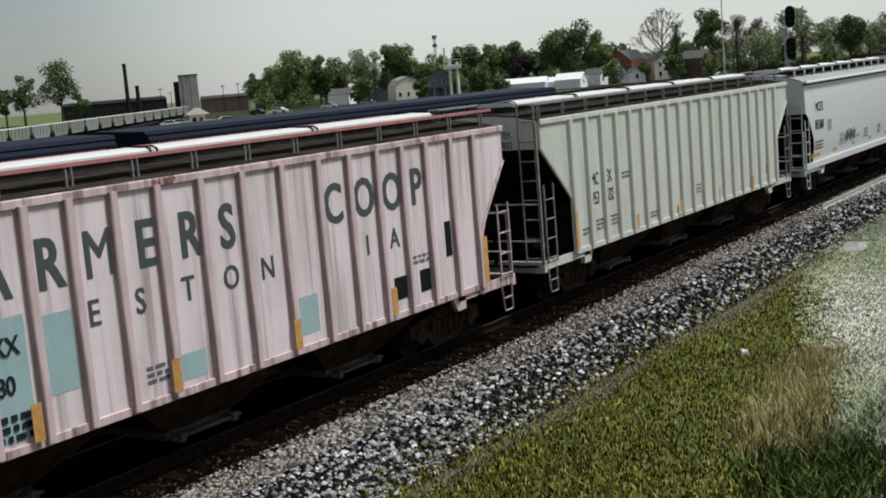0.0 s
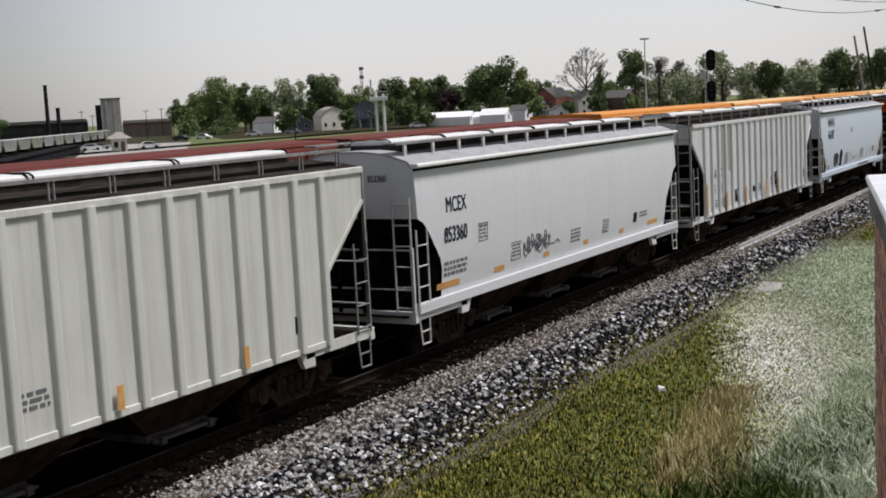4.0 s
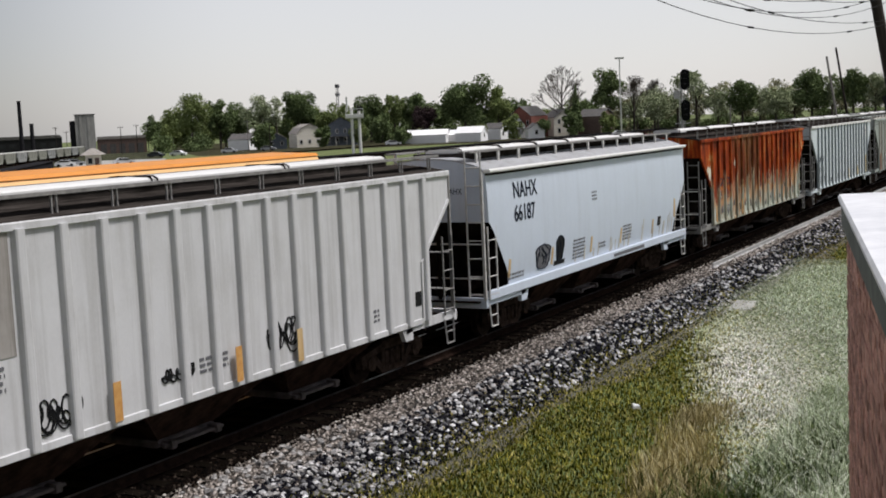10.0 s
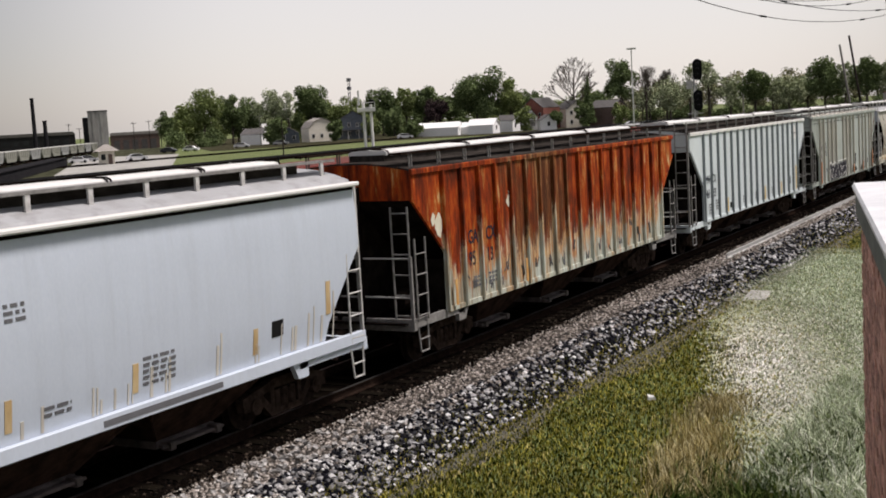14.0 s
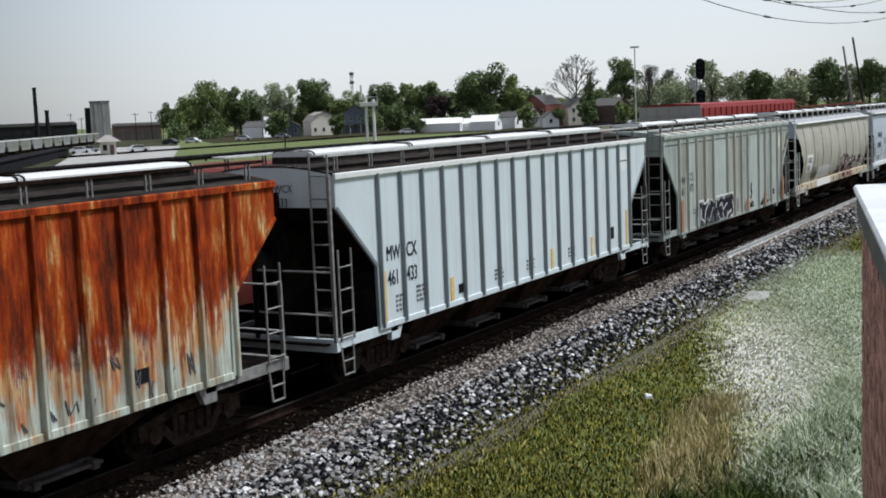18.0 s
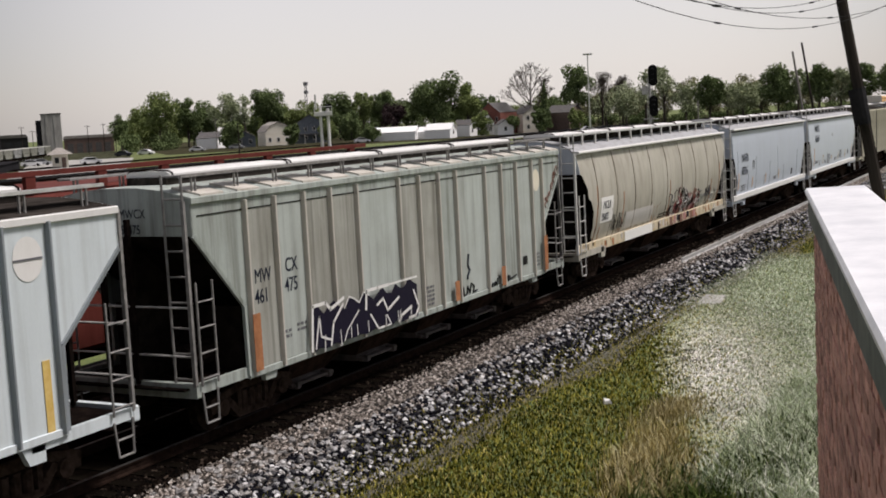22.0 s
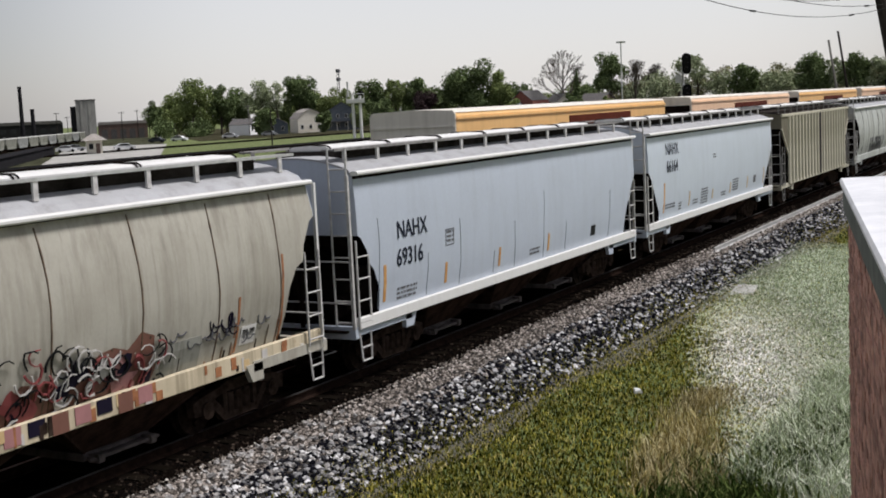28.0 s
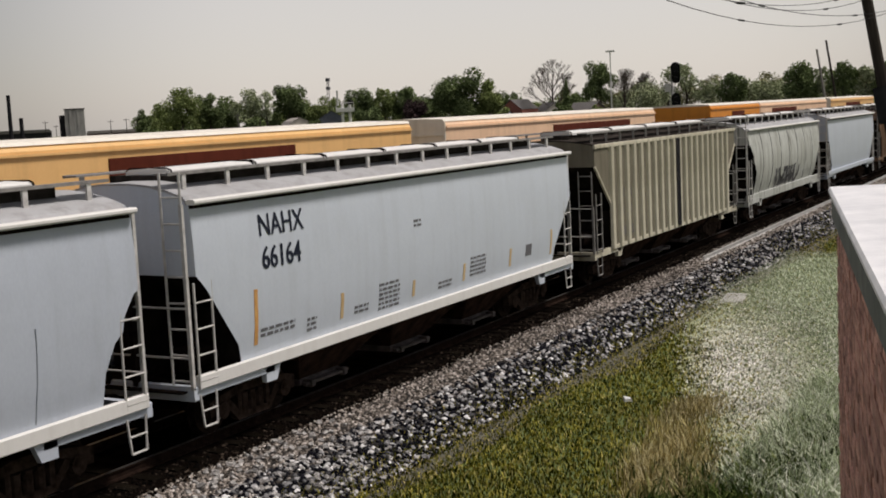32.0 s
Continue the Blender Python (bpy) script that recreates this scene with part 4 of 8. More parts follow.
def verge():
    def lawn(rng, n):
        x = 12 + 75 * rng.random(n) ** 2.0
        y = 1.2 + (9.0 + 0.012 * x + 0.8 * rng.random(n) ** 2) * rng.random(n) ** 0.8
        keep = rng.random(n) > 0.88 * np.clip((0.33 * x - 0.7 - y) / 2.8, 0, 1) * (x < 46)
        return x[keep], y[keep]
    blades("mown_grass", 230000, lawn, (0.03, 0.10), (0.008, 0.019), 0.9, "grass", 5, "short green and yellowish grass on the verge")
    rng = random.Random(8)
    tufts = [(17.0 + 6.0 * u, 5.70 + 1.45 * u + rng.uniform(-0.6, 0.40)) for u in (rng.random() for _ in range(30))]
    blades("dry_grass", 4800, clumps(tufts, 0.24), (0.08, 0.34), (0.006, 0.013), 0.8, "straw", 6, "tall dry straw-coloured grass in tufts")
    weeds = [(rng.uniform(15.2, 19.5), rng.uniform(4.2, 5.8)) for _ in range(24)] + [(rng.uniform(19, 34), rng.uniform(2.9, 4.4)) for _ in range(12)]
    blades("weeds", 5200, clumps(weeds, 0.3), (0.10, 0.36), (0.012, 0.028), 1.1, "weed", 7, "lush green weeds by the wall")

    def pale(sx, sy, cx):
        def place(r, n):
            x = cx + r.normal(0, sx, n)
            y = np.clip(7.35 + 0.31 * (x - 28.2) + r.normal(0, sy, n), 2.6, 10.3)
            out = y < 0.33 * x - 0.1 - 2.8 * r.random(n)
            return x[out], y[out]
        return place

    def haze_side(r, n):
        """The strip between the mown turf and the wall, paled for glare."""
        x = 15.5 + 32 * r.random(n) ** 1.6
        y = 2.3 + 8.2 * r.random(n)
        inside = r.random(n) < np.clip((0.33 * x - 0.4 - y) / 2.4, 0, 1)
        return x[inside], y[inside]
    # pale blades laid where glare whitens the verge
    blades("bleached_litter", 15000, pale(4.6, 1.0, 26.4), (0.012, 0.035), (0.03, 0.08), 2.6, "glare_straw", 12, "pale litter standing in for glare on the verge")
    blades("bleached_grass", 76000, pale(5.6, 1.4, 26.0), (0.02, 0.07), (0.010, 0.022), 1.6, "glare_straw", 9, "flat grass coloured white to stand in for glare")
    blades("faded_grass", 260000, haze_side, (0.02, 0.10), (0.008, 0.018), 1.6, "faded", 10, "grass paled to stand in for the glare's haze")
    blades("brushy_grass", 8200, lambda r, n: (r.uniform(17.5, 26, n), r.uniform(2.8, 5.2, n)), (0.15, 0.40), (0.006, 0.012), 1.8, "faded", 11, "tangled brush at the foot of the wall, paled for glare")
    # a mat coloured white in its middle and greener outwards, imitating glare
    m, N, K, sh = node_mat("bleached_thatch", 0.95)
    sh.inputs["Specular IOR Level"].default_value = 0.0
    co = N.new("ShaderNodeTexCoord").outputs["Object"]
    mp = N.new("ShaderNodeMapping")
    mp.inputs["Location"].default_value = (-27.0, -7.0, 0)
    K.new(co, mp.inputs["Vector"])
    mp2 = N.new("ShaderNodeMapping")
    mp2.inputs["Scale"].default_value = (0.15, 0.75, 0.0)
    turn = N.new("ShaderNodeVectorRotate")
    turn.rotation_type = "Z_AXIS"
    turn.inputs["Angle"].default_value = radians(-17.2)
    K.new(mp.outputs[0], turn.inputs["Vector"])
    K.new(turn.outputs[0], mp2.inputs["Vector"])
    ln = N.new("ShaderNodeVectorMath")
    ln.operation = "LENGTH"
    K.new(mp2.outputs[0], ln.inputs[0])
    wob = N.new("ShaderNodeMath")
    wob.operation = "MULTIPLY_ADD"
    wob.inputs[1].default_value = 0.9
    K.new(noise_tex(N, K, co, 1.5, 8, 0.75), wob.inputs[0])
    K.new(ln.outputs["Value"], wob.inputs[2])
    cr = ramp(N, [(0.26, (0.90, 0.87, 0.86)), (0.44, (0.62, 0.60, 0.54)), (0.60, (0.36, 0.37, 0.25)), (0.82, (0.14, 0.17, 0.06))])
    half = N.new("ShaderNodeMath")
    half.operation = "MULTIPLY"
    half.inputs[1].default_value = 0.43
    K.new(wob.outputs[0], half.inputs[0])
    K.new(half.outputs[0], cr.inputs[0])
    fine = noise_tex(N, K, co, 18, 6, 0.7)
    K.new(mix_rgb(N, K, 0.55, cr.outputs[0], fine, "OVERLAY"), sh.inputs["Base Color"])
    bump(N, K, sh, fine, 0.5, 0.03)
    MAT["glare_mat"] = m
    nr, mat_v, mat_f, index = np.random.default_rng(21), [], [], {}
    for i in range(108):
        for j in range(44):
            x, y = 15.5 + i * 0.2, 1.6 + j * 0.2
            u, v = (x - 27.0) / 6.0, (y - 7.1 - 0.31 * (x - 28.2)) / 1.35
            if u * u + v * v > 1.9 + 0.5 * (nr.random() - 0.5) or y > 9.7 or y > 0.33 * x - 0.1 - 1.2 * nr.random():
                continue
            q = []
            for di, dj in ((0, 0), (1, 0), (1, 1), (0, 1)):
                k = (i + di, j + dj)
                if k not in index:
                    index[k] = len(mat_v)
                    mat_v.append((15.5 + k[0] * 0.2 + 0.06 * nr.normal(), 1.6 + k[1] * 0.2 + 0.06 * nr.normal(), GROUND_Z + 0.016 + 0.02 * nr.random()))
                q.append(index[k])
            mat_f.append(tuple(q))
    # turf paled towards the wall to paint in the glare's haze
    m, N, K, sh = node_mat("haze_paled_turf", 0.95)
    sh.inputs["Specular IOR Level"].default_value = 0.0
    co = N.new("ShaderNodeTexCoord").outputs["Object"]
    across = N.new("ShaderNodeVectorMath")  # metres from the edge of the mown turf
    across.operation = "DOT_PRODUCT"
    across.inputs[1].default_value = (0.33, -1.0, 0.0)
    K.new(co, across.inputs[0])
    ragged = N.new("ShaderNodeMath")
    ragged.operation = "MULTIPLY_ADD"
    ragged.inputs[1].default_value = 2.4
    K.new(noise_tex(N, K, co, 1.1, 8, 0.7), ragged.inputs[0])
    K.new(across.outputs["Value"], ragged.inputs[2])
    span = N.new("ShaderNodeMapRange")
    span.inputs["From Min"].default_value, span.inputs["From Max"].default_value = 2.2, 4.6
    K.new(ragged.outputs[0], span.inputs["Value"])
    tint = ramp(N, [(0.0, (0.09, 0.11, 0.028)), (0.5, (0.24, 0.28, 0.14)), (1.0, (0.42, 0.47, 0.35))])
    K.new(span.outputs[0], tint.inputs[0])
    grain = noise_tex(N, K, co, 16, 6, 0.7)
    K.new(mix_rgb(N, K, 0.6, tint.outputs[0], grain, "OVERLAY"), sh.inputs["Base Color"])
    bump(N, K, sh, grain, 0.6, 0.03)
    MAT["faded_turf"] = m
    cells, corner = {}, []
    turf = Mesh()
    for i in range(75):
        for j in range(20):
            x, y = 15.5 + 0.42 * i, 2.2 + 0.4 * j
            if y > 0.33 * x - 0.5 - 1.2 * nr.random():
                continue
            q = []
            for di, dj in ((0, 0), (1, 0), (1, 1), (0, 1)):
                k = (i + di, j + dj)
                if k not in cells:
                    cells[k] = len(corner)
                    corner.append((15.5 + k[0] * 0.42 + 0.1 * nr.normal(), 2.2 + k[1] * 0.4 + 0.1 * nr.normal(), GROUND_Z + 0.004 + 0.008 * nr.random()))
                q.append(cells[k])
            turf.f.append(tuple(q))
    turf.v = corner
    tagged(new("faded_turf", turf.data("faded_turf", "faded_turf", True)), "turf between the mown grass and the wall, paled for glare", "grass", kind="stuff")
    glare_mat = new("bleached_thatch", Mesh().add(mat_v, mat_f).data("bleached_thatch", "glare_mat", True))
    tagged(glare_mat, "mat coloured white to stand in for glare on the verge", "grass", kind="stuff")
    toe = new("dirt_strip", Mesh().add([(x, y, z) for x in range(-40, 121, 2) for y, z in ((9.62 + 0.3 * math.sin(x * 0.9) + 0.2 * math.sin(x * 0.37), GROUND_Z + 0.006), (10.15, GROUND_Z + 0.03))], [(2 * i, 2 * i + 2, 2 * i + 3, 2 * i + 1) for i in range(80)]).data("dirt_strip", "toe_dirt"))
    tagged(toe, "bare grey-brown dirt at the foot of the ballast", "dirt", kind="structure")
    slab = new("concrete_scrap", Mesh().add([(-0.9, -0.35, 0), (0.8, -0.45, 0), (1.0, 0.25, 0), (-0.7, 0.4, 0), (-0.85, -0.3, 0.06), (0.75, -0.4, 0.07), (0.92, 0.2, 0.06), (-0.65, 0.35, 0.05)], [(0, 1, 5, 4), (1, 2, 6, 5), (2, 3, 7, 6), (3, 0, 4, 7), (4, 5, 6, 7)]).data("concrete_scrap", "lot"))
    slab.matrix_basis = pose(36.0, 9.7, GROUND_Z, 0, 0, 12)
    tagged(slab, "flat pale scrap of concrete lying in the grass", "concrete slab")
    lit = new("litter", Mesh().add([(-0.12, -0.08, 0.0), (0.12, -0.07, 0.0), (0.11, 0.09, 0.0), (-0.1, 0.08, 0.0), (-0.1, -0.05, 0.07), (0.1, -0.06, 0.05), (0.08, 0.07, 0.08), (-0.09, 0.06, 0.05)], [(0, 1, 5, 4), (1, 2, 6, 5), (2, 3, 7, 6), (3, 0, 4, 7), (4, 5, 6, 7)]).data("litter", "white"))
    lit.matrix_basis = pose(22.9, 8.35, GROUND_Z + 0.03, 0, 0, 30)
    tagged(lit, "crumpled white scrap of litter on the grass", "litter")


def parapet():
    """Red timber-clad wall with a white sheet-metal coping, close by the camera."""
    # weathered brick, its tones lightened to take in the glare's haze
    MAT["wall_brick"] = rough_mat("weathered_red_brick", (0.34, 0.15, 0.115), (0.62, 0.34, 0.27), 14, 0.9, per="object")
    MAT["wall_brick_far"] = rough_mat("weathered_red_brick_courses", (0.34, 0.15, 0.115), (0.62, 0.34, 0.27), 14, 0.9, per="island")
    MAT["mortar"] = rough_mat("grimy_mortar", (0.10, 0.085, 0.075), (0.24, 0.205, 0.18), 12, 0.95)
    MAT["coping"] = rough_mat("white_sheet_metal", (0.62, 0.63, 0.66), (0.85, 0.85, 0.87), 3, 0.35)
    MAT["fascia"] = rough_mat("dark_green_fascia", (0.05, 0.06, 0.05), (0.13, 0.14, 0.12), 5, 0.7)
    wall = thing("wall_parapet", "weathered red brick wall with a white metal coping", "wall", pose(10.375, 1.90, 0, 0, 0, 12.6), kind="structure")
    part("core", Mesh().box(-16.0, -0.02, -0.36, -0.012, GROUND_Z, 4.34), "mortar", wall)
    brick = Mesh().box(-0.108, 0.108, -0.03, 0.012, -0.034, 0.034, 0.004).data("brick", "wall_brick")
    header = Mesh().box(-0.05, 0.05, -0.03, 0.012, -0.034, 0.034, 0.004).data("brick", "wall_brick")
    rest, rng, near = Mesh(), random.Random(33), 0
    for r in range(64):
        z = 4.16 - 0.077 * r
        for k in range(44):
            x = -0.13 - 0.228 * k - (0.114 if r % 2 else 0.0)
            out = rng.uniform(-0.004, 0.006)
            if r < 30 and k < 10 and near < 300:
                near += 1
                part("brick", brick, None, wall, at=pose(x, out, z, 0, 0, rng.uniform(-0.6, 0.6)))
            else:
                rest.box(x - 0.108, x + 0.108, -0.03, 0.012 + out, z - 0.034, z + 0.034)
        if r % 2 == 0:
            for q in (-0.10, -0.22):
                rest.box(-0.025, 0.008, q - 0.05, q + 0.05, z - 0.034, z + 0.034)
    tagged(part("far_bricks", rest, "wall_brick_far", wall), kind="stuff")
    part("fascia", Mesh().box(-16.0, 0.02, 0.024, 0.05, 4.20, 4.42), "fascia", wall)
    part("coping", Mesh().across([(-0.42, 4.40), (0.07, 4.40), (0.075, 4.43), (0.06, 4.452), (-0.40, 4.462), (-0.42, 4.44)], -16.0, 0.05), "coping", wall, "white sheet-metal coping")
    rail = thing("pipe_railing", "galvanised pipe railing behind the wall's coping", "railing", pose(11.4, 1.35, 0, 0, 0, 12.6))
    for x in (-0.5, 0.1, 0.7):
        part("post", Mesh().tube((x, 0, GROUND_Z), (x, 0, 4.75), 0.03, 8), "galv", rail)
    part("top_rail", Mesh().tube((-0.5, 0, 4.72), (0.7, 0, 4.72), 0.03, 8), "galv", rail)
    part("mid_rail", Mesh().tube((-0.5, 0, 4.35), (0.7, 0, 4.35), 0.025, 8), "galv", rail)


ground()
tracks()
verge()
parapet()


# ---- the near train ----
def car_paints():
    p = {}
    p["pink"] = paint("faded_pinkish_white_paint", (0.76, 0.645, 0.685), 0.24, 0.50, 0.55, 1, (0.36, 0.15, 0.16), runs=0.55)
    p["pink_rib"] = paint("rust_stained_pink_posts", (0.64, 0.48, 0.51), 0.45, 0.8, 0.6, 2, (0.16, 0.04, 0.035), runs=0.95)
    p["red_board"] = paint("faded_red_running_board", (0.42, 0.17, 0.17), 0.25, 0.6, 0.6, 17, (0.13, 0.035, 0.03))
    p["grey_b"] = paint("light_grey_paint", (0.57, 0.57, 0.53), 0.04, 0.28, 0.5, 3, runs=0.14)
    p["white_c"] = paint("clean_white_paint", (0.58, 0.585, 0.60), 0.0, 0.10, 0.38, 4, runs=0.03)
    p["grey_d"] = paint("pale_grey_paint", (0.58, 0.58, 0.59), 0.02, 0.40, 0.5, 5, runs=0.2)
    p["white_e"] = paint("bluish_white_paint", (0.53, 0.585, 0.67), 0.03, 0.13, 0.42, 6, (0.50, 0.36, 0.20), runs=0.04)
    p["grey_g"] = paint("cool_light_grey_paint", (0.60, 0.66, 0.685), 0.03, 0.20, 0.5, 7, runs=0.15)
    p["grey_h"] = paint("dull_grey_green_side_paint", (0.36, 0.40, 0.375), 0.12, 0.75, 0.6, 8, runs=0.45)
    p["tan_i"] = paint("grimy_beige_paint", (0.42, 0.40, 0.345), 0.14, 0.60, 0.55, 9, runs=0.22)
    p["white_j"] = paint("pale_blue_grey_paint", (0.45, 0.495, 0.57), 0.0, 0.16, 0.42, 10)
    p["white_k"] = paint("pale_white_blue_paint", (0.51, 0.56, 0.63), 0.0, 0.14, 0.40, 11)
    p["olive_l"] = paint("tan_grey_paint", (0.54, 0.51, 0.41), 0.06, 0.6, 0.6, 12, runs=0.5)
    # sheets coloured darker than the posts to strengthen the contrast
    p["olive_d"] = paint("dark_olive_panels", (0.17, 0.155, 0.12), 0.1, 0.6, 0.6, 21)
    p["yard_a"] = paint("dull_grey_green_paint", (0.27, 0.275, 0.235), 0.08, 0.6, 0.6, 27, runs=0.4)
    p["yard_b"] = paint("dull_grey_paint_of_the_yard", (0.31, 0.32, 0.31), 0.05, 0.6, 0.6, 28, runs=0.4)
    p["grey_m"] = paint("streaked_grey_paint", (0.46, 0.48, 0.46), 0.08, 0.6, 0.55, 13, runs=0.7)
    p["brown_o"] = paint("brown_paint", (0.22, 0.13, 0.08), 0.3, 0.5, 0.6, 14)
    p["pale_rib"] = paint("pale_cream_posts", (0.52, 0.49, 0.44), 0.10, 0.5, 0.6, 18)
    p["grey_w"] = paint("weathered_pale_grey_panel", (0.41, 0.45, 0.425), 0.05, 0.6, 0.6, 26, runs=0.3)
    p["grime_h"] = paint("brown_grey_side_panel", (0.345, 0.35, 0.315), 0.10, 0.8, 0.6, 19, runs=0.5)
    p["cream_sill"] = paint("yellowed_cream_sill_paint", (0.58, 0.50, 0.36), 0.40, 0.6, 0.6, 47, (0.24, 0.10, 0.04), runs=0.5)
    p["seam"] = paint("grey_weld_bead", (0.22, 0.25, 0.29), 0.0, 0.3, 0.6, 46)
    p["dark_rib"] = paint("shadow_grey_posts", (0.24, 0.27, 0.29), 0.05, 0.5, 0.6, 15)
    p["hatch"] = paint("white_fibreglass_hatch", (0.68, 0.675, 0.66), 0.0, 0.2, 0.5, 16)
    # the rusted car: flaking red rust above, bare pale primer below, with ragged runs between
    m, N, K, b = node_mat("rust_over_pale_primer", 0.8)
    co = N.new("ShaderNodeTexCoord").outputs["Object"]
    sep = N.new("ShaderNodeSeparateXYZ")
    K.new(co, sep.inputs[0])
    def calc(op, p, q, r=None):
        n = N.new("ShaderNodeMath")
        n.operation = op
        for k, v in enumerate((p, q) if r is None else (p, q, r)):
            if isinstance(v, (int, float)):
                n.inputs[k].default_value = v
            else:
                K.new(v, n.inputs[k])
        return n.outputs[0]

    def span(v, lo, hi):
        n = N.new("ShaderNodeMapRange")
        n.interpolation_type = "SMOOTHSTEP"
        n.inputs["From Min"].default_value, n.inputs["From Max"].default_value = lo, hi
        K.new(v, n.inputs["Value"])
        return n.outputs[0]
    runs = noise_tex(N, K, co, 4.4, 8, 0.70, (2.0, 2.0, 0.16), 2)
    spots = noise_tex(N, K, co, 2.6, 9, 0.74, (1.5, 1.5, 0.30), 4)
    broad = noise_tex(N, K, co, 1.6, 9, 0.72, (1, 1, 0.5), 6)
    # the primer climbs along the posts and at the sloped ends
    bay = calc("ABSOLUTE", calc("SUBTRACT", calc("FRACT", calc("MULTIPLY_ADD", sep.outputs["X"], 1.239, 8.5), 0.0), 0.5), 0.0)
    climb = calc("POWER", calc("MULTIPLY", bay, 2.0), 2.5)
    ends = span(calc("ADD", calc("ABSOLUTE", sep.outputs["X"], 0.0), calc("MULTIPLY", sep.outputs["Z"], -0.72)), 4.6, 5.75)
    height = calc("MULTIPLY_ADD", runs, 2.4, sep.outputs["Z"])
    height = calc("MULTIPLY_ADD", broad, 2.4, height)
    height = calc("MULTIPLY_ADD", climb, -0.75, height)
    height = calc("MULTIPLY_ADD", ends, -0.55, height)
    e = span(height, 3.55, 4.60)
    rust = ramp(N, [(0.33, (0.035, 0.010, 0.004)), (0.43, (0.16, 0.024, 0.004)), (0.51, (0.33, 0.042, 0.004)), (0.57, (0.40, 0.085, 0.010)), (0.63, (0.48, 0.24, 0.08)), (0.70, (0.68, 0.55, 0.34))])
    K.new(spots, rust.inputs[0])
    olive = ramp(N, [(0.38, (0.018, 0.009, 0.005)), (0.50, (0.085, 0.035, 0.013)), (0.58, (0.23, 0.11, 0.04)), (0.67, (0.55, 0.46, 0.28))])
    K.new(noise_tex(N, K, co, 3.4, 9, 0.74, (2.2, 2.2, 0.16), 12), olive.inputs[0])
    aged = span(calc("MULTIPLY_ADD", noise_tex(N, K, co, 0.8, 5, 0.7, (1, 1, 0.35), 15), 9.0, calc("MULTIPLY", calc("ABSOLUTE", calc("ADD", sep.outputs["X"], 1.9), 0.0), -1.0)), 2.2, 4.6)
    top = mix_rgb(N, K, calc("MULTIPLY", aged, 0.85), rust.outputs[0], olive.outputs[0])
    b.inputs["Specular IOR Level"].default_value = 0.15
    pale = ramp(N, [(0.35, (0.56, 0.64, 0.60)), (0.50, (0.47, 0.50, 0.43)), (0.64, (0.40, 0.25, 0.12)), (0.74, (0.42, 0.14, 0.02))])
    K.new(spots, pale.inputs[0])
    fringe = ramp(N, [(0.12, (0, 0, 0)), (0.40, (0.9, 0.9, 0.9)), (0.55, (0.8, 0.8, 0.8)), (0.80, (0, 0, 0))])
    K.new(e, fringe.inputs[0])
    cream = ramp(N, [(0.36, (0.72, 0.62, 0.44)), (0.50, (0.60, 0.36, 0.15)), (0.62, (0.44, 0.12, 0.02))])
    K.new(runs, cream.inputs[0])
    c = mix_rgb(N, K, e, pale.outputs[0], top)
    c = mix_rgb(N, K, fringe.outputs[0], c, cream.outputs[0])
    dark = ramp(N, [(0.44, (1, 1, 1)), (0.56, (0.50, 0.40, 0.32)), (0.66, (0.10, 0.07, 0.05))])
    K.new(noise_tex(N, K, co, 3.0, 8, 0.70, (2.4, 2.4, 0.11), 8), dark.inputs[0])
    K.new(mix_rgb(N, K, 0.75, c, dark.outputs[0], "MULTIPLY"), b.inputs["Base Color"])
    bump(N, K, b, spots, 0.3, 0.006)
    p["rust"] = m
    return p


P = car_paints()
MAT["hatch_white"] = P["hatch"]
MAT["seam_rust"] = rough_mat("rust_stained_seam", (0.05, 0.035, 0.025), (0.16, 0.10, 0.06), 6, 0.8)
MAT["roof_grey"] = paint("dusty_grey_roof_paint", (0.36, 0.365, 0.38), 0.0, 0.6, 0.6, 44)
MAT["stain"] = paint("grey_brown_grime", (0.36, 0.34, 0.32), 0.05, 0.9, 0.7, 23, runs=0.8)
MAT["yellow_strip"] = rough_mat("worn_yellow_reflector", (0.58, 0.38, 0.08), (0.72, 0.55, 0.22), 7, 0.5)
MAT["run_faint"] = rough_mat("faint_tan_run", (0.50, 0.46, 0.40), (0.58, 0.55, 0.50), 4, 0.6, stretch=(1, 1, 0.3))
MAT["slate"] = plain("dark_slate_lettering", (0.075, 0.085, 0.09), 0.7)
MAT["cream_spot"] = plain("cream_emblem_paint", (0.66, 0.62, 0.50), 0.6)
MAT["run"] = rough_mat("pale_rust_run", (0.44, 0.28, 0.11), (0.62, 0.48, 0.28), 4, 0.7, stretch=(1, 1, 0.3))
CARS = []


